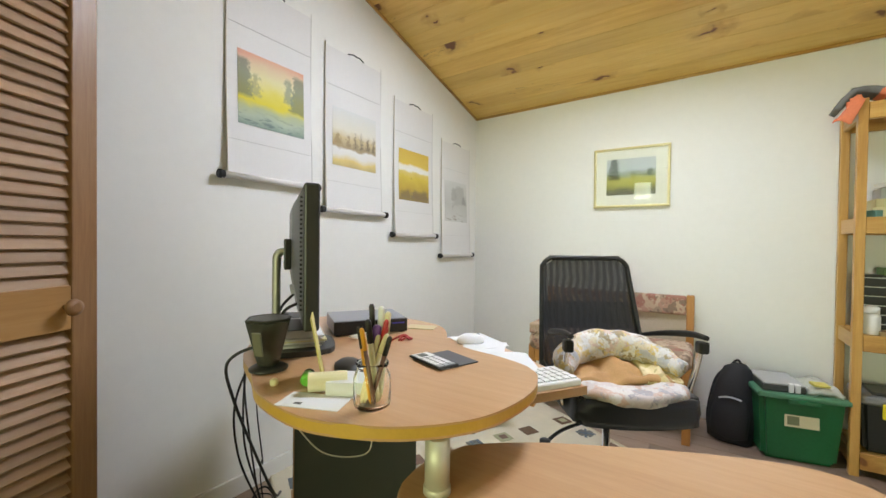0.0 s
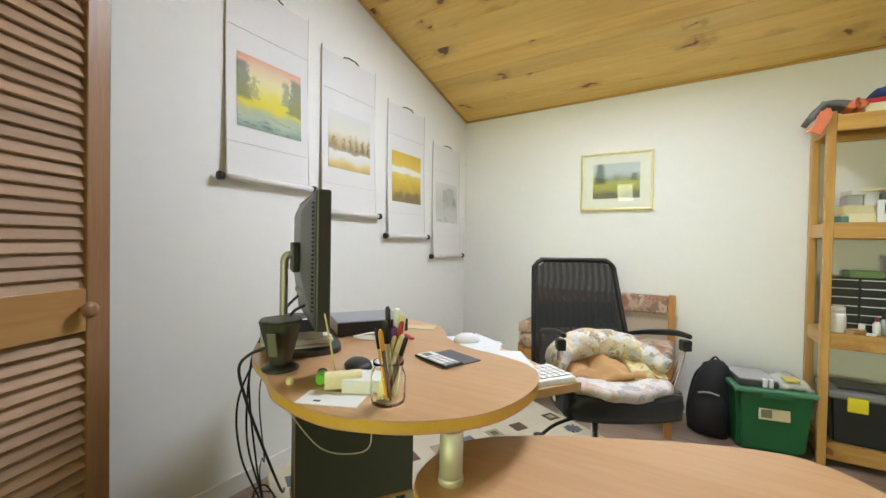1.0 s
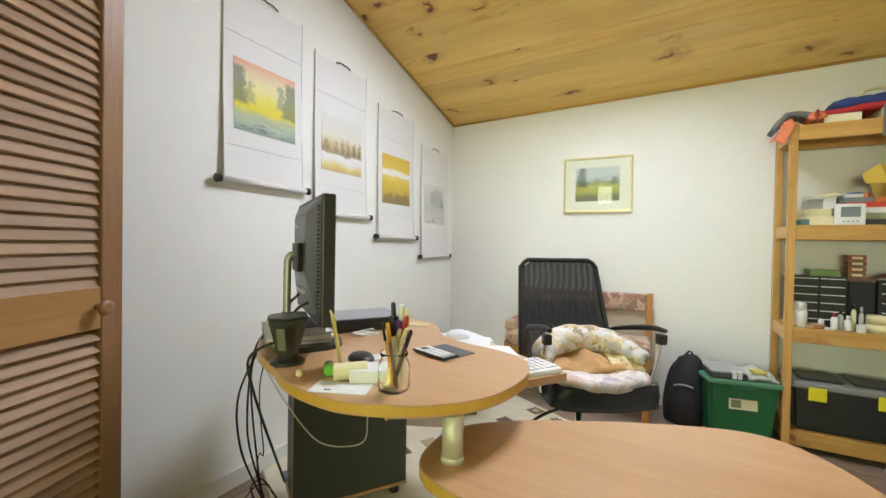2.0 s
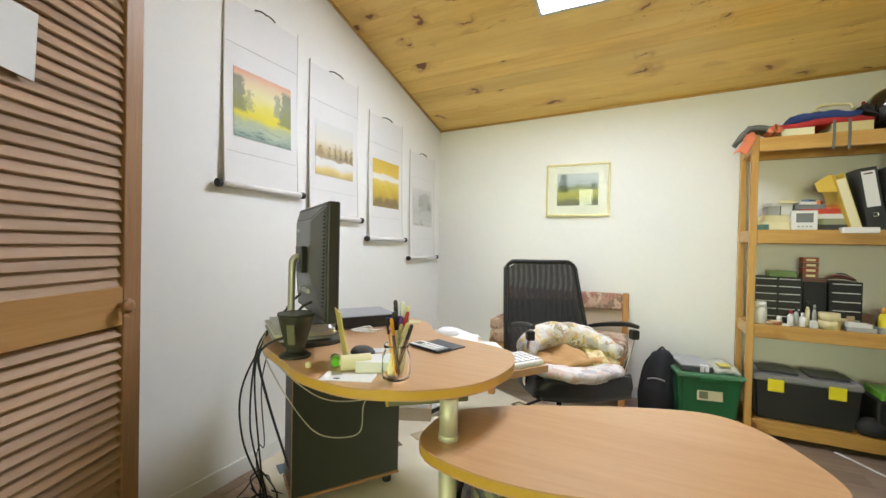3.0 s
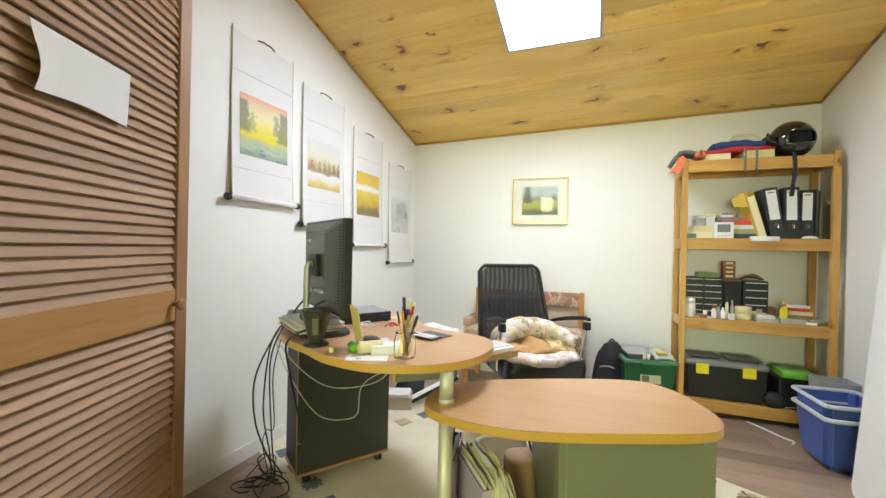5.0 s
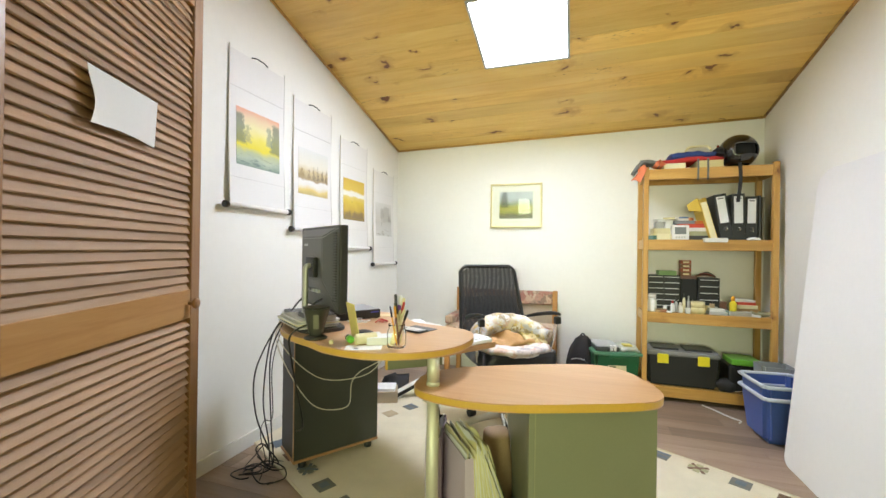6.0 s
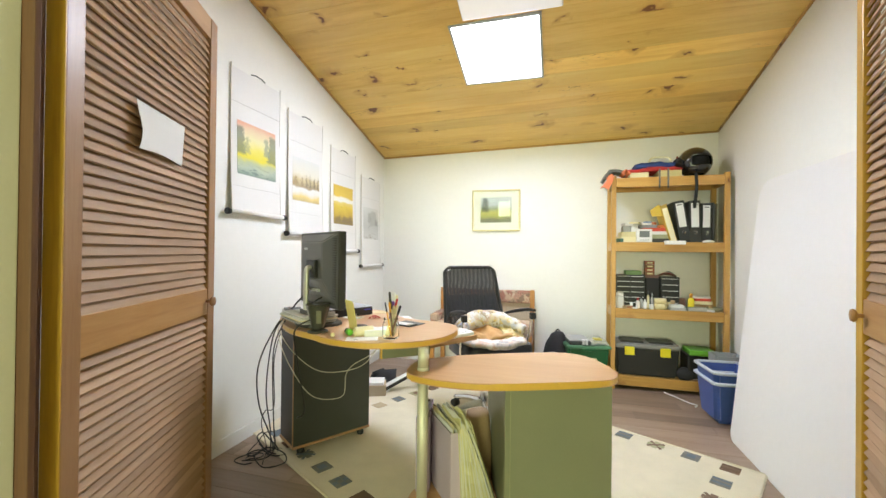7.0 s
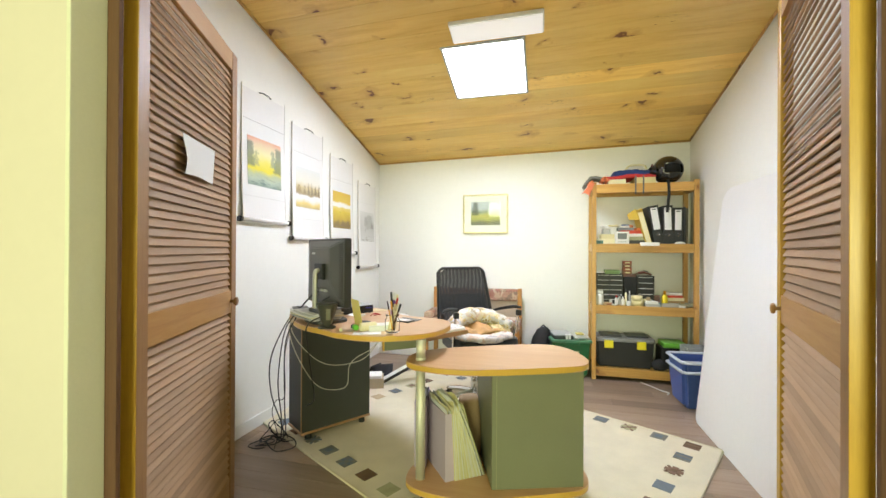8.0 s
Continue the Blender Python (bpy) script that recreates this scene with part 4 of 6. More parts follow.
def flowered(name, tones, scale, ground=0.45):
    """A faded print: ragged blossoms and leaves in several tones scattered over a pale ground."""
    m, n, l, bs = material(name, 0.9)
    v = coords(n, l)
    wob = noise_tex(n, l, v, scale * 1.6, 4)
    wv = n.new("ShaderNodeVectorMath")
    wv.operation = "MULTIPLY_ADD"
    l.new(wob.outputs["Color"], wv.inputs[0])
    wv.inputs[1].default_value = (0.06, 0.06, 0.06)
    l.new(v, wv.inputs[2])
    col = None
    for k, sc in enumerate((scale, scale * 2.3)):
        vor = n.new("ShaderNodeTexVoronoi")
        vor.inputs["Scale"].default_value = sc
        l.new(wv.outputs[0], vor.inputs["Vector"])
        sep = n.new("ShaderNodeSeparateColor")
        l.new(vor.outputs["Color"], sep.inputs[0])
        r = ramp(n, [(i / len(tones), t) for i, t in enumerate(tones)])
        r.color_ramp.interpolation = "CONSTANT"
        l.new(sep.outputs[k], r.inputs[0])
        if col is None:
            col = mix(n, l, r.outputs[0], tones[0], ground)
        else:
            spot = math_node(n, l, "MULTIPLY", math_node(n, l, "SUBTRACT", 0.42, vor.outputs["Distance"]), 6, True)
            col = mix(n, l, col, r.outputs[0], math_node(n, l, "MULTIPLY", spot, 0.7))
    fine = noise_tex(n, l, v, 150, 3)
    col = mix(n, l, col, fine.outputs[0], 0.2, "SOFT_LIGHT")
    l.new(col, bs.inputs["Base Color"])
    folds = noise_tex(n, l, v, 16, 3)
    bump(n, l, bs, mix(n, l, folds.outputs[0], fine.outputs[0], 0.3), 0.5, 0.006)
    return m


QUILT = flowered("floral_quilt_cloth", [(0.70, 0.68, 0.64), (0.62, 0.60, 0.58), (0.62, 0.46, 0.14), (0.44, 0.45, 0.50), (0.66, 0.58, 0.40), (0.30, 0.23, 0.11), (0.58, 0.40, 0.30)], 40, 0.12)
QUILT_Y = flowered("yellow_floral_cloth", [(0.62, 0.47, 0.16), (0.66, 0.56, 0.32), (0.45, 0.30, 0.08), (0.36, 0.30, 0.12), (0.70, 0.62, 0.45)], 20)
LINING = plain("tan_lining_cloth", (0.50, 0.29, 0.12), 0.9, vary=0.2, scale=20, relief=0.5)
TAPESTRY = flowered("tapestry_upholstery", [(0.52, 0.38, 0.26), (0.34, 0.13, 0.10), (0.18, 0.12, 0.09), (0.58, 0.46, 0.34), (0.30, 0.22, 0.16), (0.44, 0.24, 0.18)], 18, 0.25)

# local -y is the way the chair faces
CH = Matrix.Translation((0.06, 1.965, 0)) @ pose(0, 0, 0, 0, 0, 33)
chair = thing("office_chair", "black swivel office chair with a mesh back and armrests", "office chair", CH)


def rrect(w0, w1, h0, h1, r, n=5):
    """A rounded outline, narrower at the top: half widths w0 below and w1 above."""
    pts = []
    for cx, cz, a0 in ((w0 - r, h0 + r, -90), (w1 - r, h1 - r, 0), (-(w1 - r), h1 - r, 90), (-(w0 - r), h0 + r, 180)):
        for i in range(n + 1):
            a = radians(a0 + 90 * i / n)
            pts.append((cx + r * math.cos(a), cz + r * math.sin(a)))
    return pts


def back_y(z, x):
    return 0.12 + 0.14 * ((z - 0.5) / 0.45) + 0.045 * math.sin((z - 0.45) * 5.5) - 0.35 * x * x


bm = bmesh.new()
tube(bm, [(x, back_y(z, x), z) for x, z in rrect(0.212, 0.188, 0.50, 0.965, 0.055, 9)], 0.0105, 10, 2, True)
part("back_frame", bm, BLACK, chair)
bm = bmesh.new()
sheet(bm, 14, 16, lambda u, v: ((2 * u - 1) * (0.210 - 0.024 * v - 0.055 * (1 - math.sqrt(1 - max(0.0, (v - 0.885) / 0.116) ** 2))), back_y(0.505 + 0.452 * v, (2 * u - 1) * 0.2), 0.505 + 0.452 * v))
part("back_mesh", bm, MESHM, chair, "see-through black mesh")
bm = bmesh.new()
sheet(bm, 10, 5, lambda u, v: ((2 * u - 1) * 0.188, back_y(0.665 + 0.11 * v, (2 * u - 1) * 0.2) + 0.012, 0.665 + 0.11 * v), 0.006)
part("lumbar_band", bm, BLACK, chair, "denser black lumbar band")
bm = bmesh.new()
tube(bm, [(0, 0.225, 0.62), (0, 0.20, 0.50), (0, 0.15, 0.43), (0, 0.06, 0.41)], 0.022, 10, 5)
part("spine", bm, BLACK, chair)
bm = bmesh.new()
slab(bm, spline([(-0.185, -0.15, 0), (-0.155, -0.215, 0), (0.015, -0.24, 0), (0.20, -0.215, 0), (0.235, -0.15, 0), (0.235, 0.13, 0), (0.18, 0.21, 0), (-0.14, 0.21, 0), (-0.185, 0.13, 0)], 5, True), 0.435, 0.52, 0.04)
part("seat", bm, plain("black_leatherette", (0.012, 0.013, 0.016), 0.32, vary=0.2, relief=0.3), chair, "black padded seat", True)
for s in (-1, 1):
    bm = bmesh.new()
    o = 0.033 if s < 0 else 0.013
    tube(bm, [(o + s * 0.20, 0.19, 0.645), (o + s * 0.225, 0.09, 0.675), (o + s * 0.235, -0.02, 0.700), (o + s * 0.234, -0.12, 0.718), (o + s * 0.232, -0.195, 0.722)], lambda t: 0.0075 + 0.0045 * math.sin(t * 3), 10, 6)
    arm = part("armrest", bm, BLACK, chair)
    bm = bmesh.new()
    tube(bm, [(o + s * 0.234, -0.165, 0.70), (o + s * 0.232, -0.13, 0.58), (o + s * 0.22, -0.08, 0.46), (o + s * 0.16, -0.05, 0.43)], 0.010, 8, 5)
    part("arm_post", bm, CHROME, arm, "chrome arm support")
    bm = bmesh.new()
    box(bm, (o + s * 0.234 - 0.016, -0.185, 0.665), (o + s * 0.234 + 0.016, -0.15, 0.705), None, 0.006)
    part("arm_collar", bm, BLACK, arm)
bm = bmesh.new()
lathe(bm, [(0.024, 0.12), (0.024, 0.25), (0.014, 0.255), (0.014, 0.41)], n=18)
part("gas_lift", bm, CHROME, chair, "chrome gas lift")
bm = bmesh.new()
box(bm, (-0.08, -0.1, 0.395), (0.08, 0.1, 0.435), None, 0.01)
part("tilt_mechanism", bm, BLACK, chair)
bm = bmesh.new()
tube(bm, [(-0.07, -0.06, 0.39), (-0.2, -0.13, 0.385), (-0.27, -0.17, 0.36)], 0.006, 8, 4)
lathe(bm, [(0.012, 0), (0.02, 0.01), (0.018, 0.05), (0.008, 0.055)], (-0.275, -0.175, 0.32), 12)
part("tilt_lever", bm, BLACK, chair)
for i in range(5):
    a = radians(72 * i + 39)
    bm = bmesh.new()
    tube(bm, [(0.02 * math.cos(a), 0.02 * math.sin(a), 0.125), (0.15 * math.cos(a), 0.15 * math.sin(a), 0.11), (0.28 * math.cos(a), 0.28 * math.sin(a), 0.075)], lambda t: 0.022 - 0.007 * t, 8, 4)
    leg = part("leg", bm, CHROME if i % 2 else STEEL, chair)
    bm = bmesh.new()
    lathe(bm, [(0.014, -0.022), (0.026, -0.02), (0.026, 0.02), (0.014, 0.022)], n=16, m=pose(0.28 * math.cos(a), 0.28 * math.sin(a), 0.0365, 90, 0, math.degrees(a)))
    part("castor", bm, BLACK, leg)


def lumpy(bm, fn, nu, nv, thick, bumps=0.006, seed=0.0):
    sheet(bm, nu, nv, lambda u, v: Vector(fn(u, v)) + Vector((0, 0, bumps * noise.noise(Vector((u * 5 + seed, v * 5, seed))))), thick)


pad = thing("seat_pad", "faded floral quilted pad on the office chair seat", "cushion", CH)
bm = bmesh.new()
lumpy(bm, lambda u, v: (0.015 + (2 * u - 1) * 0.215 * math.sqrt(1 - 0.36 * (2 * v - 1) ** 2), -0.035 + (2 * v - 1) * 0.215 * math.sqrt(1 - 0.36 * (2 * u - 1) ** 2), 0.555 + 0.010 * math.sin(u * 9) * math.sin(v * 8) - 0.014 * (2 * u - 1) ** 6 - 0.012 * (1 - v) ** 8), 18, 18, 0.034, 0.010)
part("pad", bm, flowered("pale_floral_cloth", [(0.68, 0.64, 0.60), (0.60, 0.52, 0.48), (0.36, 0.34, 0.36), (0.58, 0.38, 0.28), (0.66, 0.62, 0.56)], 26, 0.2), pad, smooth=True)
bol = thing("folded_quilt", "folded floral quilt with a tan lining on the chair", "quilt", CH)
bm = bmesh.new()
tube(bm, [(-0.20, -0.15, 0.59), (-0.165, -0.05, 0.615), (-0.07, 0.01, 0.64), (0.06, 0.01, 0.645), (0.155, -0.04, 0.62), (0.205, -0.12, 0.59)], lambda t: 0.030 + 0.028 * math.sin(math.pi * t), 18, 8)
for v in bm.verts:
    k = noise.noise(v.co * 14) * 0.014
    v.co += Vector((k, -k, k))
part("roll", bm, QUILT, bol, "rolled floral edge", True)
bm = bmesh.new()
lumpy(bm, lambda u, v: ((2 * u - 1) * (0.17 - 0.04 * v), -0.15 + 0.22 * v, 0.560 + 0.06 * v + 0.018 * math.sin(u * 11 + v * 4) * (1 - abs(2 * u - 1))), 24, 14, 0.02, 0.03, 3.0)
part("lining", bm, LINING, bol, "crumpled tan lining", True)
bm = bmesh.new()
lumpy(bm, lambda u, v: (0.08 + 0.12 * u, -0.15 + 0.20 * v, 0.562 + 0.055 * v + 0.04 * math.sin(math.pi * u) * v), 12, 10, 0.02, 0.02, 7.0)
part("fold", bm, QUILT_Y, bol, "yellow floral fold", True)

# ---- wooden armchair ----
ac = thing("armchair", "low wooden armchair with tapestry upholstery", "armchair", Matrix.Translation((-0.12, 2.95, 0)))
OAK = wood("orange_beech_frame", (0.58, 0.30, 0.09), (0.50, 0.23, 0.06), (0.40, 0.17, 0.04), 2, 1.2, 0.4, coat=0.2, rand=0.08)
for sx in (-1, 1):
    x = sx * 0.415
    boxpart("back_post", (x - 0.02, 0.15, 0.0), (x + 0.02, 0.19, 0.735), OAK, ac, 0.005)
    boxpart("leg", (x - 0.02, -0.20, 0.0), (x + 0.02, -0.16, 0.40), OAK, ac, 0.005)
    boxpart("side_rail", (x - 0.014, -0.16, 0.30), (x + 0.014, 0.15, 0.36), OAK, ac, 0.004)
boxpart("front_rail", (-0.395, -0.195, 0.30), (0.395, -0.165, 0.37), OAK, ac, 0.004)
boxpart("back_rail", (-0.395, 0.155, 0.30), (0.395, 0.185, 0.36), OAK, ac, 0.004)
boxpart("back_pad", (-0.395, 0.145, 0.615), (0.395, 0.185, 0.73), TAPESTRY, ac, 0.012, "tapestry covered back pad")
boxpart("back_cloth", (-0.395, 0.172, 0.40), (0.395, 0.18, 0.615), plain("beige_backing", (0.55, 0.47, 0.34), 0.85), ac, 0.001, "plain beige backing board")
bm = bmesh.new()
box(bm, (-0.435, -0.21, 0.37), (0.435, 0.145, 0.47), None, 0.03)
part("seat_cushion", bm, TAPESTRY, ac, "tapestry seat cushion", True)

# ---- backpack ----
CLOTH = plain("black_nylon", (0.02, 0.02, 0.023), 0.75, vary=0.35, scale=25, relief=0.5)
bp = thing("backpack", "black nylon backpack leaning against the wall", "backpack", Matrix.Translation((0.487, 2.985, 0)) @ pose(0, 0, 0, -5, 3, -14))
bm = bmesh.new()
lathe(bm, [(0.116, 0.0), (0.128, 0.025), (0.122, 0.16), (0.105, 0.28), (0.072, 0.375), (0.025, 0.405)], n=24, sx=0.86, sy=0.74)
for v in bm.verts:
    v.co.x += 0.022 * noise.noise(v.co * 11) + 0.05 * max(0.0, v.co.z - 0.2)
    v.co.y += 0.012 * noise.noise(v.co * 13 + Vector((5, 0, 0)))
part("body", bm, CLOTH, bp, smooth=True)
bm = bmesh.new()
lathe(bm, [(0.06, 0.0), (0.09, 0.02), (0.092, 0.13), (0.07, 0.2), (0.03, 0.215)], (0.0, -0.055, 0.02), 20, sx=0.95, sy=0.6)
for v in bm.verts:
    v.co.y += 0.01 * noise.noise(v.co * 17)
part("front_pocket", bm, CLOTH, bp, smooth=True)
bm = bmesh.new()
tube(bm, [(-0.045, -0.104, 0.222), (-0.015, -0.112, 0.236), (0.02, -0.112, 0.240), (0.05, -0.100, 0.234)], 0.005, 6, 5)
part("zip", bm, LIGHTGREY, bp, "pale grey zip tape")
for s in (-1, 1):
    bm = bmesh.new()
    tube(bm, [(s * 0.05, 0.055, 0.36), (s * 0.095, 0.045, 0.28), (s * 0.112, 0.03, 0.12), (s * 0.105, 0.03, 0.03)], 0.011, 8, 5)
    part("strap", bm, CLOTH, bp)
bm = bmesh.new()
tube(bm, [(-0.03, 0.0, 0.38), (0.0, 0.0, 0.42), (0.03, 0.0, 0.38)], 0.006, 6, 5)
part("carry_loop", bm, CLOTH, bp)

# ---- green storage tub ----
GREENPL = plain("green_plastic", (0.02, 0.155, 0.055), 0.35, vary=0.15, scale=10)
tub = thing("storage_tub", "green plastic storage tub with a lid and paper label", "storage tub", Matrix.Translation((0.728, 2.99, 0)) @ pose(0, 0, 0, 0, 0, 11))


def taper(bm, w0, d0, w1, d1, z0, z1, bevel, wall=0.0):
    vs = [bm.verts.new((sx * w / 2, sy * d / 2, z)) for w, d, z in ((w0, d0, z0), (w1, d1, z1)) for sx, sy in ((-1, -1), (1, -1), (1, 1), (-1, 1))]
    fs = [bm.faces.new([vs[i] for i in q]) for q in ((3, 2, 1, 0), (0, 1, 5, 4), (1, 2, 6, 5), (2, 3, 7, 6), (3, 0, 4, 7))]
    if not wall:
        fs.append(bm.faces.new(vs[4:]))
    up = [e for e in bm.edges if abs(e.verts[0].co.z - e.verts[1].co.z) > 1e-4 or max(v.co.z for v in e.verts) < z0 + 1e-5]
    bmesh.ops.bevel(bm, geom=up, offset=bevel, segments=3, affect="EDGES")
    if wall:
        bmesh.ops.recalc_face_normals(bm, faces=bm.faces)
        bmesh.ops.solidify(bm, geom=list(bm.faces), thickness=wall)


bm = bmesh.new()
taper(bm, 0.285, 0.24, 0.325, 0.285, 0.0, 0.305, 0.02)
part("body", bm, GREENPL, tub, smooth=False)
bm = bmesh.new()
box(bm, (-0.175, -0.155, 0.305), (0.175, 0.155, 0.33), None, 0.008)
part("lid", bm, plain("pale_green_plastic", (0.10, 0.27, 0.15), 0.35, vary=0.1), tub, "paler green lid")
boxpart("handle", (-0.06, -0.166, 0.29), (0.06, -0.154, 0.312), GREENPL, tub, 0.004)
bm = bmesh.new()
box(bm, (-0.065, -0.004, -0.03), (0.065, 0.0, 0.03), pose(0.0, -0.135, 0.205, -4.2, 0, 0), 0.001)
lab = part("label", bm, CREAM, tub, "cream paper label")
bm = bmesh.new()
box(bm, (-0.055, -0.0055, -0.02), (-0.01, -0.004, 0.02), pose(0.0, -0.135, 0.205, -4.2, 0, 0))
part("label_bar", bm, plain("label_ink", (0.22, 0.24, 0.12), 0.7), lab)
TM = Matrix.Translation((0.728, 2.99, 0.33)) @ pose(0, 0, 0, 0, 0, 11)
case = thing("tool_case", "flat dark plastic case with white clasps on the tub", "case", TM)
boxpart("body", (-0.15, -0.13, 0.0), (0.02, 0.1, 0.032), plain("charcoal_plastic", (0.06, 0.065, 0.06), 0.4), case, 0.008)
for x in (-0.05, -0.025):
    boxpart("clasp", (x, -0.138, 0.004), (x + 0.02, -0.11, 0.045), WHITEPL, case, 0.004)
boxpart("lid", (-0.148, -0.128, 0.0322), (0.018, 0.098, 0.04), LIGHTGREY, case, 0.004)
bagm = plain("clear_crinkled_bag", (0.6, 0.62, 0.55), 0.25, vary=0.15, scale=30, relief=0.6)
bm = bmesh.new()
lumpy(bm, lambda u, v: (0.03 + 0.13 * u, -0.13 + 0.23 * v, 0.02 + 0.03 * math.sin(math.pi * u) * math.sin(math.pi * v)), 12, 12, 0.018, 0.02, 2.0)
solid("plastic_bag", bm, bagm, "crinkled clear plastic bag on the tub lid", "bag", TM, smooth=True)
boxo = bmesh.new()
box(boxo, (0.05, -0.12, 0.04), (0.11, -0.06, 0.052), None, 0.003)
solid("sticky_note_pad", boxo, plain("yellow_note", (0.62, 0.55, 0.12), 0.7), "small yellow note pad on the tub", "note pad", TM)

# ---- pine shelf unit ----
SH = thing("shelf_unit", "open pine shelf unit with four slatted shelves", "shelf unit", Matrix.Translation((0, 0, 0)))
SL, SR, SF, SB = 0.92, 1.74, 2.875, 3.175
SHELF_Z = (0.108, 0.638, 1.163, 1.672)
for x0, x1 in ((SL, SL + 0.034), (SR - 0.036, SR)):
    for y0, y1 in ((SF, SF + 0.034), (SB - 0.034, SB)):
        boxpart("post", (x0, y0, 0.0), (x1, y1, 1.69), PINE, SH, 0.003)
for z in SHELF_Z:
    boxpart("front_rail", (SL + 0.0345, SF + 0.004, z - 0.075), (SR - 0.0365, SF + 0.026, z), PINE_X, SH, 0.003)
    boxpart("back_rail", (SL + 0.0345, SB - 0.026, z - 0.075), (SR - 0.0365, SB - 0.004, z), PINE_X, SH, 0.003)
    for x0 in (SL + 0.006, SR - 0.026):
        boxpart("side_rail", (x0, SF + 0.0345, z - 0.07), (x0 + 0.02, SB - 0.0345, z - 0.002), PINE_Y, SH, 0.003)
    bm = bmesh.new()
    box(bm, (SL + 0.03, SF + 0.0265, z - 0.016), (SR - 0.034, SB - 0.0265, z - 0.002), None, 0.002)
    part("shelf_board", bm, PINE_X, SH)

# ---- leaning white board ----
WB = Matrix.Translation((1.475, 2.165, 0.0)) @ Matrix.Rotation(math.atan2(0.268, 1.5), 4, "Y")
bm = bmesh.new()
N = []
for cx, cz, a0, r in ((-1.45, 0.06, 180, 0.06), (-0.06, 0.06, -90, 0.06), (0.17, 1.46, 0, 0.10), (-1.35, 1.46, 90, 0.10)):
    for i in range(7):
        a = radians(a0 + 90 * i / 6) if a0 != 180 else radians(180 + 90 * i / 6)
        N.append((cx + r * math.cos(a), cz + r * math.sin(a)))
low = [bm.verts.new((0.0, p[0], p[1])) for p in N]
top = [bm.verts.new((0.028, p[0], p[1])) for p in N]
bm.faces.new(low)
bm.faces.new(top[::-1])
for i in range(len(N)):
    bm.faces.new((low[i], low[(i + 1) % len(N)], top[(i + 1) % len(N)], top[i]))
solid("white_board", bm, plain("white_melamine", (0.82, 0.81, 0.80), 0.5, vary=0.03, scale=4), "large plain white board leaning against the wall", "board", WB)

# ---- recycling crates ----
BLUE = plain("blue_plastic", (0.07, 0.125, 0.40), 0.38, vary=0.12, scale=8)


def crate(m, label, h=0.262):
    c = thing("recycling_bin", label, "bin", m, "blue bins")
    bm = bmesh.new()
    taper(bm, 0.235, 0.23, 0.275, 0.30, 0.0, h, 0.03, 0.004)
    part("body", bm, BLUE, c)
    bm = bmesh.new()
    tube(bm, [(x, y, h + 0.004) for x, y in rrect(0.142, 0.142, -0.155, 0.155, 0.035, 4)], 0.011, 8, 2, True)
    part("rim", bm, plain("bluish_white_rim", (0.60, 0.66, 0.74), 0.4, vary=0.06), c, "white rolled rim")
    return c


crate(pose(1.58, 2.465, 0.0, 0, 0, 4), "blue plastic bin with a white rim beside the shelf")
crate(pose(1.583, 2.475, 0.064, 0, 0, 4), "blue bin with a white rim nested inside another")

# ---- things on the desk ----
JG, jn, jl, jb = material("jar_glass", 0.03)
jb.inputs["Transmission Weight"].default_value = 1.0
jb.inputs["IOR"].default_value = 1.16
jb.inputs["Base Color"].default_value = (0.97, 1.0, 0.99, 1)
JX, JY = -0.122, 0.885
jar = thing("pen_jar", "clear glass jar filled with pens and pencils", "jar", Matrix.Translation((JX, JY, DZ_TOP)))
bm = bmesh.new()
lathe(bm, [(0.001, 0.0), (0.026, 0.0), (0.031, 0.004), (0.0325, 0.012), (0.0325, 0.052), (0.030, 0.060), (0.0265, 0.066), (0.0265, 0.072), (0.0285, 0.074), (0.0285, 0.079),
           (0.0255, 0.079), (0.0245, 0.066), (0.0285, 0.056), (0.030, 0.05), (0.030, 0.012), (0.027, 0.007), (0.001, 0.006)], n=32, cap=False)
g = part("glass", bm, JG, jar, smooth=True)
g.visible_shadow = False


def pen(dx, dy, z, lean, turn, length, colour, tip, label, r=0.004):
    p = thing("pen", label, "pen", Matrix.Translation((JX + dx, JY + dy, DZ_TOP + z)) @ pose(0, 0, 0, 0, lean * 0.75, turn), "pens in the jar")
    length *= 0.9
    bm = bmesh.new()
    lathe(bm, [(r * 0.3, 0), (r, 0.012), (r, length * 0.72)], n=10)
    part("barrel", bm, colour, p)
    bm = bmesh.new()
    lathe(bm, [(r * 1.12, length * 0.72), (r * 1.12, length * 0.97), (r * 0.6, length)], n=10)
    part("cap", bm, tip, p)


YEL = plain("orange_plastic", (0.70, 0.33, 0.03), 0.4)
PUR = plain("purple_plastic", (0.16, 0.06, 0.30), 0.4)
REDP = plain("red_plastic", (0.42, 0.03, 0.03), 0.4)
PENC = plain("pale_pencil_wood", (0.66, 0.56, 0.34), 0.5)
BRN = plain("brown_marker", (0.13, 0.06, 0.04), 0.4)
pen(0.006, -0.010, 0.008, -14, 20, 0.150, YEL, BLACK, "black and orange ballpoint pen", 0.0026)
pen(0.010, 0.004, 0.008, -10, 60, 0.165, CREAM, BLACK, "cream marker pen with a black cap", 0.005)
pen(-0.012, 0.0, 0.008, 10, 40, 0.125, PUR, PUR, "purple felt pen in the jar", 0.006)
pen(-0.016, -0.012, 0.009, 20, 30, 0.135, PENC, PENC, "pale wooden pencil in the jar")
pen(-0.004, -0.014, 0.009, 22, 60, 0.15, PENC, REDP, "pencil with a red end")
pen(-0.010, 0.010, 0.008, 15, 45, 0.16, REDP, WHITEPL, "red and white pen")
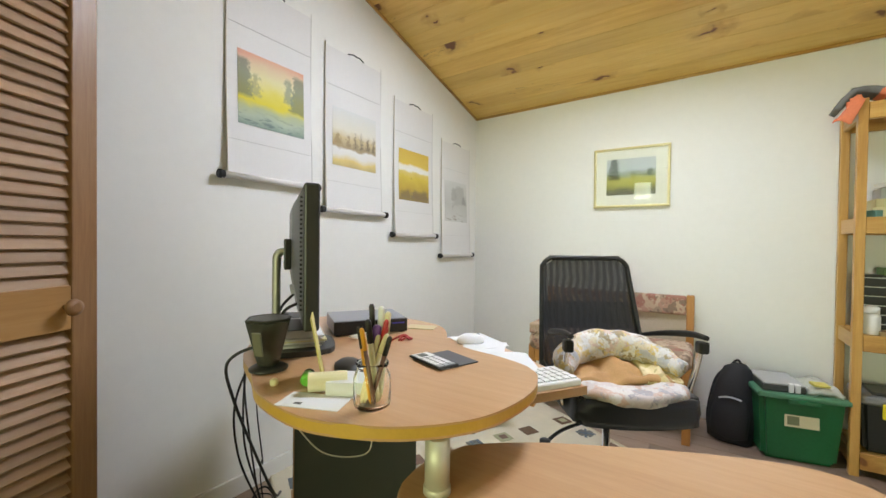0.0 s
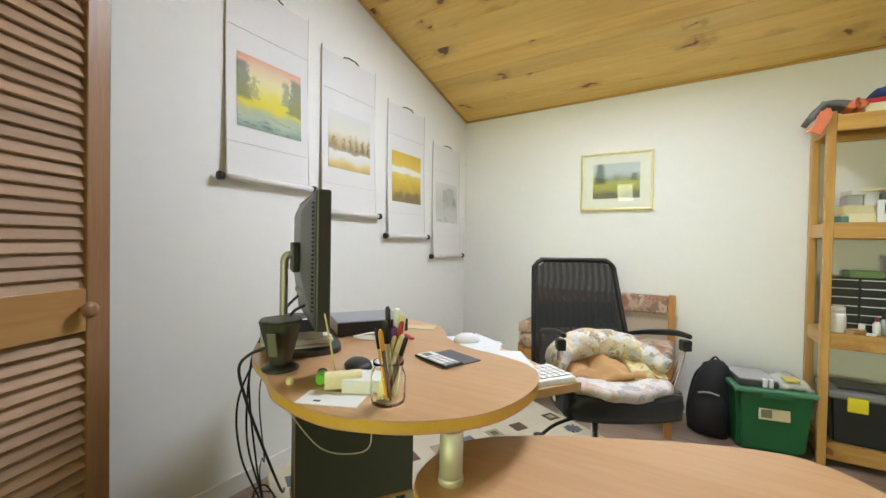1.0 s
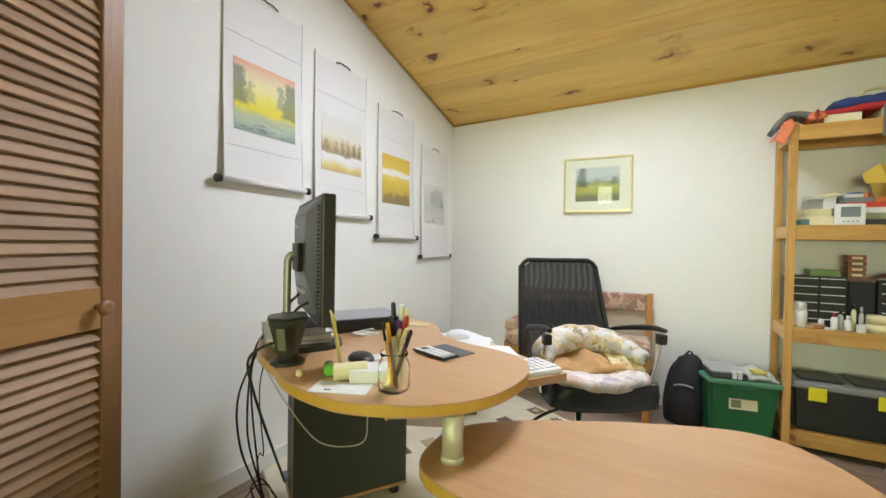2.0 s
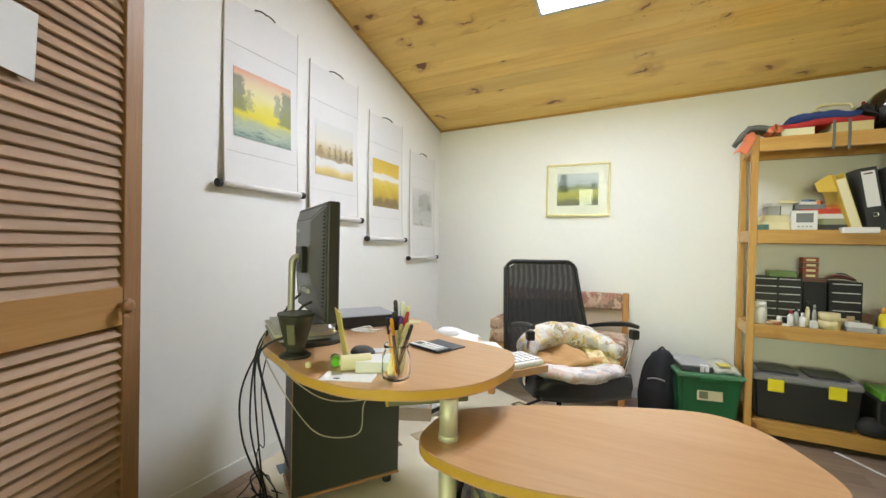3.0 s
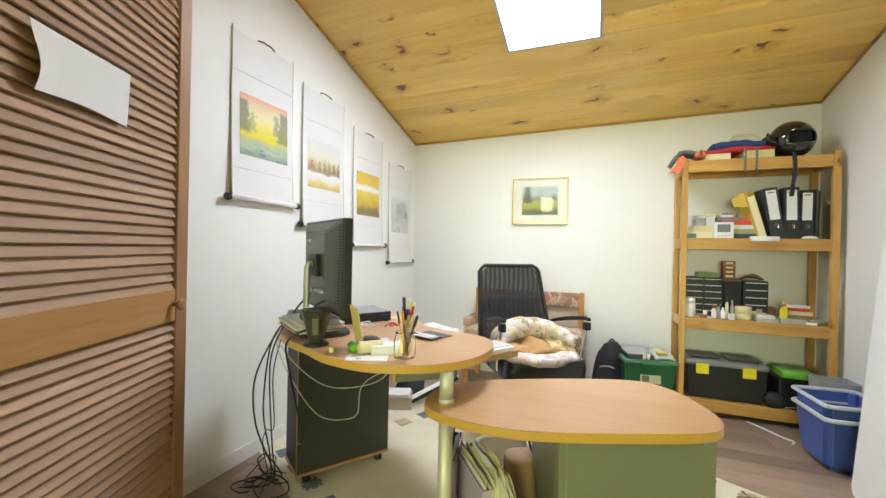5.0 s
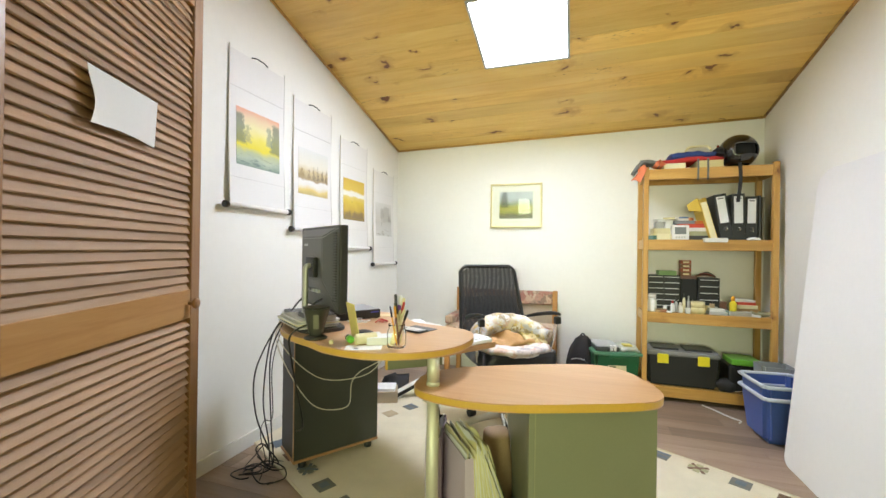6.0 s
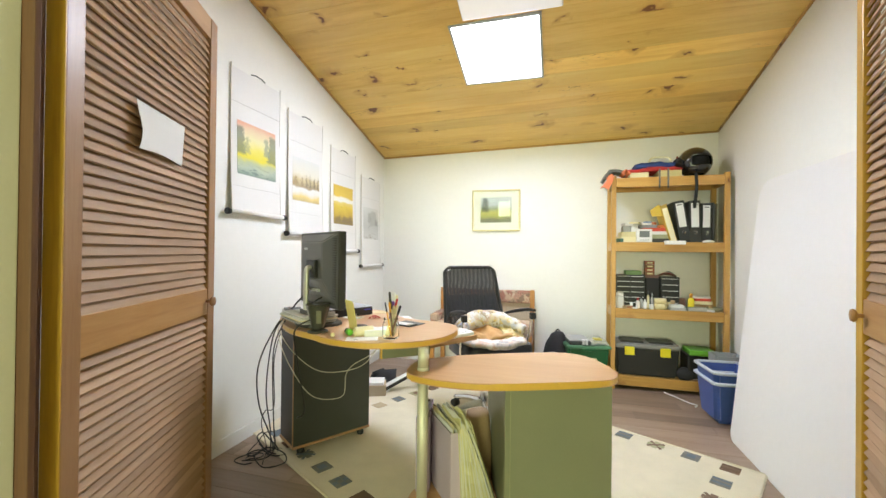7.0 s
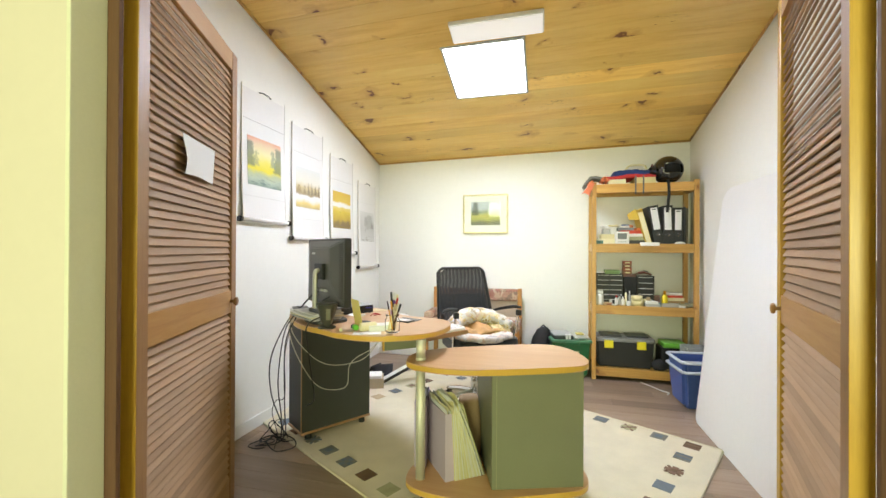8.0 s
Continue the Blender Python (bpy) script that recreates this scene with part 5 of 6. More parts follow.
pen(0.004, 0.012, 0.008, 3, 90, 0.185, WHITEPL, WHITEPL, "white plastic marker in the jar", 0.006)
pen(0.012, -0.006, 0.008, -16, 80, 0.155, BRN, YEL, "brown pen with an orange end", 0.0036)
pen(-0.006, 0.004, 0.008, 6, 20, 0.15, PUR, PUR, "purple marker pen in the jar", 0.007)
pen(0.002, 0.008, 0.008, -5, 10, 0.19, BLACK, GREYPL, "tall black pen in the jar", 0.0045)
pen(0.008, 0.010, 0.008, 8, 70, 0.175, CREAM, CREAM, "cream plastic pen in the jar", 0.005)
pen(-0.014, 0.006, 0.008, 18, 15, 0.165, BRN, REDP, "brown pencil with a red end")
pen(-0.010, -0.016, 0.009, 27, 48, 0.14, PENC, PENC, "pale wooden pencil in the jar", 0.005)
pen(0.0, -0.004, 0.008, 24, 10, 0.14, BRN, BLACK, "dark slim pencil in the jar")

# notebook with a calculator set in its cover
nb = thing("calculator_notebook", "dark notebook with a small calculator on its cover", "calculator", Matrix.Translation((-0.172, 1.186, DZ_TOP)) @ pose(0, 0, 0, 0, 0, -20))
boxpart("cover", (-0.060, -0.050, 0.0), (0.062, 0.062, 0.003), plain("dark_slate_cover", (0.10, 0.10, 0.11), 0.5), nb, 0.001)
boxpart("calculator_body", (-0.062, -0.058, 0.003), (0.064, 0.0, 0.008), BLACK, nb, 0.002)
boxpart("display", (-0.058, -0.054, 0.008), (-0.020, -0.006, 0.0092), WHITEPL, nb, 0.0005, "white framed display")
boxpart("display_glass", (-0.051, -0.044, 0.0092), (-0.027, -0.022, 0.0098), plain("lcd_grey", (0.24, 0.26, 0.24), 0.2), nb, 0.0)
for i in range(5):
    for j in range(3):
        boxpart("key", (-0.014 + i * 0.0150, -0.054 + j * 0.0165, 0.008), (-0.001 + i * 0.0150, -0.0405 + j * 0.0165, 0.0098), WHITEPL if i < 4 else LIGHTGREY, nb, 0.0006)

# loose paper and small things round the jar
bm = bmesh.new()
box(bm, (-0.06, -0.032, 0), (0.06, 0.032, 0.0012))
c = solid("business_card", bm, PAPER, "white card with a small printed mark on the desk", "card", Matrix.Translation((-0.222, 0.842, DZ_TOP)) @ pose(0, 0, 0, 0, 0, 22))
boxpart("print_mark", (-0.030, -0.020, 0.0012), (-0.016, -0.013, 0.0016), GREYPL, c, 0.0)
bm = bmesh.new()
box(bm, (-0.05, -0.035, 0), (0.05, 0.035, 0.026), None, 0.001)
solid("note_block", bm, PAPER, "block of white note paper on the desk", "note pad", Matrix.Translation((-0.20, 0.925, DZ_TOP)) @ pose(0, 0, 0, 0, 0, 30))
bm = bmesh.new()
sheet(bm, 26, 4, lambda u, v: ((0.015 + 0.004 * u) * math.cos(u * 9.0) + 0.035 * max(0, u - 0.8), -0.036 + 0.072 * v, 0.020 + (0.015 + 0.004 * u) * math.sin(u * 9.0)), 0.0008)
solid("paper_roll", bm, CREAM, "curled roll of cream paper", "paper", Matrix.Translation((-0.24, 0.888, DZ_TOP)) @ pose(0, 0, 0, 0, 0, -42))
hl = thing("highlighter", "stubby green highlighter lying on the desk", "highlighter", Matrix.Translation((-0.306, 0.893, DZ_TOP + 0.0125)) @ pose(0, 0, 0, 90, 0, 226))
bm = bmesh.new()
lathe(bm, [(0.008, -0.024), (0.0125, -0.018), (0.0125, 0.008)], n=16)
part("body", bm, plain("lime_plastic", (0.16, 0.55, 0.06), 0.35), hl)
bm = bmesh.new()
lathe(bm, [(0.0115, 0.008), (0.0115, 0.024), (0.007, 0.028)], n=16)
part("cap", bm, GREYPL, hl)
bm = bmesh.new()
lathe(bm, [(0.006, 0), (0.008, 0.003), (0.008, 0.010), (0.005, 0.014)], n=14)
solid("pill_cap", bm, CREAM, "tiny cream cap beside the loudspeaker", "cap", Matrix.Translation((-0.352, 0.848, DZ_TOP)))
bm = bmesh.new()
sheet(bm, 3, 10, lambda u, v: (-0.065 * u - 0.016 * v, 0.055 * u - 0.019 * v, 0.134 * v + 0.001), 0.003)
yc = solid("yellow_ruler_card", bm, plain("mustard_card", (0.62, 0.54, 0.20), 0.6), "tall yellow folded card standing on the desk", "card", Matrix.Translation((-0.268, 0.903, DZ_TOP)))
bm = bmesh.new()
lathe(bm, [(0.046, 0.0), (0.05, 0.005), (0.047, 0.013), (0.034, 0.019), (0.006, 0.021)], n=10, sy=0.66)
solid("card_reader", bm, BLACK, "rounded black gadget on the desk", "gadget", Matrix.Translation((-0.308, 1.005, DZ_TOP)) @ pose(0, 0, 0, 0, 0, 140), smooth=True)
for i, (x, y, r, w) in enumerate(((-0.235, 1.0, 10, 0.05), (-0.30, 1.05, 40, 0.06), (-0.24, 0.96, -15, 0.05))):
    bm = bmesh.new()
    box(bm, (-w / 2, -0.022, 0), (w / 2, 0.022, 0.001 + 0.0012 * i))
    solid("paper_slip", bm, PAPER, "small loose slip of white paper", "paper", Matrix.Translation((x, y, DZ_TOP)) @ pose(0, 0, 0, 0, 0, r), "paper slips")
# paper stack with a black switch box behind the loudspeaker
st = thing("paper_stack", "slumped stack of white and grey papers on the desk", "papers", Matrix.Translation((-0.60, 1.06, DZ_TOP)) @ pose(0, 0, 0, 0, 0, -34))
for i in range(7):
    boxpart("sheet", (-0.13 + random.uniform(-0.012, 0.012), -0.085 + random.uniform(-0.01, 0.01), 0.016 + i * 0.005), (0.12 + random.uniform(-0.012, 0.012), 0.085 + random.uniform(-0.01, 0.01), 0.0208 + i * 0.005), (PAPER, LIGHTGREY, PAPER, CREAM)[i % 4], st, 0.001)
sw = thing("network_switch", "slim dark grey network box on the papers", "network switch", Matrix.Translation((-0.55, 1.03, DZ_TOP + 0.051)) @ pose(0, 0, 0, 0, 0, -34))
boxpart("case", (-0.06, -0.05, 0), (0.095, 0.05, 0.02), GREYPL, sw, 0.003)
boxpart("front", (0.095, -0.048, 0.001), (0.097, 0.048, 0.019), LIGHTGREY, sw, 0.0, "pale front strip")
rt = thing("router", "small white router with a dark top near the wall", "router", Matrix.Translation((-0.81, 1.225, DZ_TOP)) @ pose(0, 0, 0, 0, 0, -50))
boxpart("case", (-0.07, -0.05, 0), (0.07, 0.05, 0.03), WHITEPL, rt, 0.006)
boxpart("top", (-0.06, -0.042, 0.03), (0.06, 0.042, 0.036), GREYPL, rt, 0.003)
dv = thing("disc_player", "slim disc player with a grey top and black front", "player", Matrix.Translation((-0.585, 1.335, DZ_TOP)) @ pose(0, 0, 0, 0, 0, 56))
boxpart("case", (-0.11, -0.09, 0.006), (0.12, 0.09, 0.046), plain("grey_metal_case", (0.33, 0.34, 0.36), 0.45, 0.1), dv, 0.002)
boxpart("front", (-0.11, -0.098, 0.004), (0.12, -0.09, 0.044), BLACK, dv, 0.002, "black front panel")
boxpart("blue_light", (0.07, -0.0985, 0.03), (0.11, -0.098, 0.034), plain("blue_strip", (0.05, 0.05, 0.45), 0.3), dv, 0.0)
for sx in (-0.095, 0.105):
    for sy in (-0.08, 0.08):
        boxpart("foot", (sx - 0.008, sy - 0.008, 0), (sx + 0.008, sy + 0.008, 0.006), BLACK, dv, 0.0)
for k in range(3):
    bm = bmesh.new()
    tube(bm, [(-0.43 - 0.02 * k, 1.24 + 0.012 * k, DZ_TOP + 0.004), (-0.47, 1.21 + 0.02 * k, DZ_TOP + 0.006 + 0.006 * k), (-0.50, 1.19, DZ_TOP + 0.012), (-0.49 + 0.01 * k, 1.23, DZ_TOP + 0.006), (-0.44, 1.27 + 0.01 * k, DZ_TOP + 0.004)], 0.0022, 6, 6)
    solid("white_lead", bm, WHITEPL, "short loop of thin white lead on the desk", "cable", group="white leads")
bm = bmesh.new()
for a in range(4):
    tube(bm, [(-0.385 + 0.012 * math.cos(a * 1.7), 1.27 + 0.015 * math.sin(a * 2.1), DZ_TOP + 0.003), (-0.375 + 0.02 * math.cos(a + 1), 1.285 + 0.012 * a % 0.03, DZ_TOP + 0.010), (-0.36, 1.29 + 0.006 * a, DZ_TOP + 0.003)], 0.0028, 6, 4)
solid("red_clips", bm, REDP, "small heap of red clips on the desk", "clips", kind="stuff")
bm = bmesh.new()
box(bm, (-0.05, -0.03, 0), (0.05, 0.03, 0.003), None, 0.001)
solid("wooden_slip", bm, PENC, "thin pale wooden slip on the desk", "slip", Matrix.Translation((-0.44, 1.46, DZ_TOP)) @ pose(0, 0, 0, 0, 0, 20))

# ---- on the lower worktop ----
kb = thing("keyboard", "white computer keyboard on the lower worktop", "keyboard", Matrix.Translation((-0.005, 1.42, WZ)) @ pose(0, 0, 0, 0, 0, 56))
boxpart("body", (-0.12, -0.062, 0), (0.085, 0.062, 0.018), WHITEPL, kb, 0.005)
for i in range(9):
    for j in range(4):
        boxpart("key", (-0.112 + i * 0.0215, -0.052 + j * 0.025, 0.018), (-0.0945 + i * 0.0215, -0.031 + j * 0.025, 0.0225), PAPER, kb, 0.0015)
ms = thing("mouse", "white computer mouse on loose papers", "mouse", Matrix.Translation((-0.365, 1.668, WZ + 0.003)) @ pose(0, 0, 0, 0, 0, 40))
bm = bmesh.new()
lathe(bm, [(0.05, 0.0), (0.052, 0.008), (0.046, 0.022), (0.028, 0.033), (0.006, 0.036)], n=24, sy=0.6)
part("shell", bm, WHITEPL, ms, smooth=True)
bm = bmesh.new()
lathe(bm, [(0.006, -0.003), (0.006, 0.003)], n=10, m=pose(0.028, 0, 0.030, 90, 0, 0))
part("wheel", bm, LIGHTGREY, ms)
for i, (x, y, r) in enumerate(((-0.15, 1.54, 35), (-0.29, 1.63, 20), (-0.35, 1.70, 60))):
    bm = bmesh.new()
    sheet(bm, 6, 6, lambda u, v: (-0.075 + 0.15 * u, -0.1 + 0.2 * v, 0.001 + i * 0.0009 + 0.004 * abs(math.sin(3 * u + i)) * v), 0.0006)
    solid("paper", bm, PAPER, "loose white sheet on the lower worktop", "paper", Matrix.Translation((x, y, WZ)) @ pose(0, 0, 0, 0, 0, r), "loose papers")

# ---- folders in the side unit ----
MAUVE = plain("mauve_folder_card", (0.47, 0.39, 0.50), 0.7, vary=0.06)
YFOLD = plain("pale_yellow_folder", (0.70, 0.66, 0.34), 0.7, vary=0.08)
DFOLD = plain("dark_folder", (0.05, 0.05, 0.045), 0.6)
FB = 0.103


def leaf_sheet(bm, x, d, h, bow, ragged, seed):
    """One upright sheet of card or paper, bowed along its height, with an uneven top edge."""
    sheet(bm, 5, 8, lambda u, v: (x + bow * math.sin(math.pi * v) + 0.006 * v * noise.noise(Vector((u * 2, seed, 0))),
                                  d * u, (h + ragged * noise.noise(Vector((u * 3, seed * 1.7, 4)))) * v), 0.0012)


def folder(x, y, lean, turn, w, h, d, mat, label, papers, bow=0.0):
    f = thing("folder", label, "folder", Matrix.Translation((x, y, FB)) @ pose(0, 0, 0, 0, 0, turn) @ pose(0, 0, 0, 0, -lean, 0), "folders on the base plate")
    for k, xx in enumerate((0.0, w)):
        bm = bmesh.new()
        leaf_sheet(bm, xx, d, h * (0.97, 1.0)[k], bow, 0.004, x * 50 + k)
        part("cover", bm, mat, f)
    for i in range(papers):
        bm = bmesh.new()
        leaf_sheet(bm, 0.002 + (w - 0.004) * (i + 0.5) / papers, d - 0.01, h * random.uniform(0.92, 1.08), bow, 0.03, x * 70 + i)
        part("sheet", bm, random.choice((PAPER, PAPER, CREAM, YFOLD)), f)


def box_file(x, y, turn, w, h, d, label):
    """A stiff file box open at its top, full of papers of uneven height."""
    f = thing("box_file", label, "file box", Matrix.Translation((x, y, FB)) @ pose(0, 0, 0, 0, 0, turn), "box files on the base plate")
    boxpart("front", (0, 0, 0), (w, 0.003, h), MAUVE, f, 0.001)
    for x0 in (0.0, w - 0.003):
        boxpart("side", (x0, 0.0032, 0), (x0 + 0.003, d - 0.0032, h), MAUVE, f, 0.001)
    boxpart("back", (0, d - 0.003, 0), (w, d, h), DFOLD, f, 0.001, "dark back")
    for i in range(6):
        bm = bmesh.new()
        leaf_sheet(bm, 0.006 + (w - 0.012) * (i + 0.5) / 6, d - 0.012, h * random.uniform(0.97, 1.09), 0.0, 0.03, x * 90 + i)
        for v in bm.verts:
            v.co.y += 0.005
        part("sheet", bm, random.choice((PAPER, CREAM, DFOLD, PAPER)), f)


box_file(0.118, 0.900, 37, 0.042, 0.29, 0.24, "mauve card file box crammed with papers")
box_file(-0.050, 0.985, 12, 0.055, 0.30, 0.20, "mauve file box behind the pole")
for i in range(8):
    folder(0.158 + i * 0.0136, 0.922 + 0.009 * i, 3 + 1.9 * i, 37, 0.0135, 0.305 + 0.012 * (i * 2 % 3), 0.20, (YFOLD, CREAM, YFOLD, YFOLD)[i % 4], "pale yellow paper folder leaning with others", 5, 0.0)
folder(0.266, 0.990, 20, 37, 0.014, 0.33, 0.18, DFOLD, "dark folder leaning at the end of the row", 2, 0.004)

bm = bmesh.new()
lathe(bm, [(0.045, 0.0), (0.056, 0.01), (0.058, 0.16), (0.052, 0.27), (0.046, 0.285)], n=22, sy=0.8)
for v in bm.verts:
    v.co += Vector((1, 1, 0.4)) * 0.02 * noise.noise(v.co * 13)
solid("paper_bag", bm, plain("brown_kraft_paper", (0.40, 0.27, 0.15), 0.85, vary=0.2, scale=18, relief=0.5), "crumpled brown paper bag beside the folders", "bag", Matrix.Translation((0.172, 1.155, FB)), smooth=True)

# ---- cables beside the desk ----
def cable(points, r, mat, label, group):
    bm = bmesh.new()
    tube(bm, points, r, 7, 8)
    return solid("cable", bm, mat, label, "cable", group=group)


BC = "black cable hanging from the desk to the floor"
for pts, r in (
    ([(-0.80, 1.20, 0.775), (-0.84, 1.14, 0.70), (-0.885, 1.07, 0.52), (-0.89, 1.08, 0.33), (-0.87, 1.14, 0.15), (-0.90, 1.2, 0.05), (-0.97, 1.24, 0.012)], 0.0034),
    ([(-0.74, 1.07, 0.76), (-0.79, 1.05, 0.66), (-0.84, 1.07, 0.40), (-0.87, 1.14, 0.18), (-0.92, 1.2, 0.03), (-1.02, 1.26, 0.01)], 0.0032),
    ([(-0.70, 1.02, 0.752), (-0.77, 1.03, 0.60), (-0.82, 1.1, 0.25), (-0.86, 1.16, 0.08), (-0.93, 1.17, 0.012), (-1.02, 1.12, 0.012)], 0.003),
    ([(-0.78, 1.13, 0.752), (-0.82, 1.10, 0.55), (-0.85, 1.14, 0.3), (-0.95, 1.2, 0.24), (-0.99, 1.22, 0.16), (-0.94, 1.2, 0.05), (-0.90, 1.12, 0.01)], 0.0022),
    ([(-0.47, 0.895, 0.79), (-0.505, 0.86, 0.772), (-0.525, 0.845, 0.74), (-0.53, 0.862, 0.67), (-0.545, 0.91, 0.55), (-0.58, 1.0, 0.36), (-0.68, 1.09, 0.28)], 0.0035),
    ([(-0.63, 1.14, 0.90), (-0.68, 1.10, 0.84), (-0.74, 1.12, 0.79), (-0.80, 1.18, 0.785)], 0.004),
    ([(-0.50, 1.03, 0.87), (-0.53, 1.0, 0.85), (-0.555, 1.0, 0.815), (-0.56, 1.02, 0.80)], 0.004)):
    cable(pts, r, BLACK, BC, "black cables")
for i in range(7):
    # loose loops that stand up off the floor and lean against one another
    cx, cy = -0.93 + random.uniform(-0.07, 0.05), 1.19 + random.uniform(-0.08, 0.07)
    ph, ra, up = random.uniform(0, 6.28), random.uniform(0.045, 0.085), (0.012, 0.03, 0.10, 0.02, 0.15, 0.05, 0.07)[i]
    pts = [(cx + ra * (1 + 0.25 * math.sin(t * 1.7 + i)) * math.cos(t * 0.95 + ph), cy + 0.75 * ra * math.sin(t * 0.95 + ph + 0.3 * math.sin(t)),
            0.004 + 0.5 * up * (1 + math.sin(t * 0.95 + ph * 2))) for t in range(6 + i % 3)]
    cable(pts, random.choice((0.0022, 0.003, 0.0034)), BLACK, "loop of black cable tangled on the floor", "tangled cables")
CW = plain("cream_cable_sheath", (0.62, 0.58, 0.46), 0.5)
for pts in (
    [(-0.73, 1.04, 0.742), (-0.765, 1.055, 0.68), (-0.775, 1.13, 0.54), (-0.745, 1.22, 0.38), (-0.70, 1.27, 0.31), (-0.64, 1.34, 0.285), (-0.605, 1.39, 0.30), (-0.60, 1.40, 0.40), (-0.57, 1.43, 0.45), (-0.49, 1.48, 0.50), (-0.43, 1.51, 0.58), (-0.36, 1.42, 0.64)],
    [(-0.72, 1.03, 0.742), (-0.75, 1.06, 0.67), (-0.735, 1.17, 0.54), (-0.68, 1.27, 0.45), (-0.60, 1.38, 0.425), (-0.52, 1.46, 0.45), (-0.45, 1.5, 0.55), (-0.39, 1.47, 0.63), (-0.33, 1.40, 0.635)]):
    cable(pts, 0.0024, CW, "cream cable draped across the end panel", "cream cables")

# ---- on the shelf unit ----
Z0, Z1_, Z2, Z3 = SHELF_Z


def crate_box(name, lo, hi, mat, label, category, group="", bevel=0.002, turn=0.0):
    c = ((lo[0] + hi[0]) / 2, (lo[1] + hi[1]) / 2, lo[2])
    bm = bmesh.new()
    box(bm, (lo[0] - c[0], lo[1] - c[1], 0), (hi[0] - c[0], hi[1] - c[1], hi[2] - lo[2]), None, bevel)
    return solid(name, bm, mat, label, category, Matrix.Translation(c) @ pose(0, 0, 0, 0, 0, turn), group)


BINDER = plain("black_binder_card", (0.025, 0.027, 0.026), 0.5, vary=0.15)
MARB = plain("charcoal_marbled_card", (0.06, 0.062, 0.06), 0.55, vary=0.4, scale=60)


def binder(x, y, lean, label, w=0.074, h=0.318):
    b = thing("ring_binder", label, "ring binder", Matrix.Translation((x, y, Z2)) @ pose(0, 0, 0, 0, -lean, 0), "ring binders on the shelf")
    boxpart("spine", (0, 0, 0), (w, 0.004, h), BINDER, b, 0.002)
    boxpart("cover", (0, 0.0042, 0), (0.004, 0.27, h), MARB, b, 0.001)
    boxpart("cover", (w - 0.004, 0.0042, 0), (w, 0.27, h), MARB, b, 0.001)
    boxpart("paper_block", (0.0042, 0.03, 0.004), (w - 0.018, 0.26, h - 0.02), PAPER, b, 0.001)
    s = boxpart("label", (0.011, -0.0012, 0.115), (w - 0.011, 0.0, h - 0.018), PAPER, b, 0.0, "white spine label")
    boxpart("label_bar", (0.02, -0.0018, h - 0.035), (w - 0.02, -0.0012, h - 0.028), GREYPL, s, 0.0)
    bm = bmesh.new()
    lathe(bm, [(0.009, 0), (0.013, 0.002), (0.013, 0.003)], n=16, m=pose(w / 2, 0.0005, 0.075, 90, 0, 0), cap=False)
    part("finger_ring", bm, CHROME, b, "metal finger ring")


binder(1.415, 2.90, 9.0, "black ring binder with a white label, leaning")
binder(1.48, 2.895, 1.2, "black ring binder with a white spine label")
binder(1.556, 2.905, -0.5, "black ring binder with a short white label", 0.07, 0.30)
for i in range(2):
    crate_box("thin_folder", (1.635 + i * 0.02, 2.91, Z2), (1.648 + i * 0.02, 3.13, Z2 + 0.305 - i * 0.01), (MARB, plain("olive_folder", (0.11, 0.10, 0.06), 0.6))[i], "thin dark folder standing on the shelf", "folder", "thin folders")
MF = thing("magazine_file", "yellow open-topped magazine file leaning on binders", "magazine file", Matrix.Translation((1.352, 2.90, Z2)) @ pose(0, 0, 0, 0, -15, 0))
YB = plain("golden_yellow_card", (0.66, 0.46, 0.07), 0.6)
boxpart("side", (0, 0, 0), (0.003, 0.2, 0.30), YB, MF, 0.0)
boxpart("side", (0.04, 0, 0), (0.043, 0.2, 0.30), YB, MF, 0.0)
boxpart("spine", (0.0032, 0, 0), (0.0398, 0.003, 0.27), CREAM, MF, 0.0, "pale spine")
boxpart("contents", (0.004, 0.01, 0.003), (0.038, 0.19, 0.27), PAPER, MF, 0.0)
bm = bmesh.new()
sheet(bm, 6, 6, lambda u, v: (0.0 - 0.075 * u, 0.02 + 0.01 * v, 0.21 + 0.10 * v - 0.05 * u * v + 0.02 * u), 0.002)
part("flap", bm, YB, MF, "yellow folder flap sticking out")
REDB = plain("red_carton", (0.55, 0.06, 0.03), 0.5)
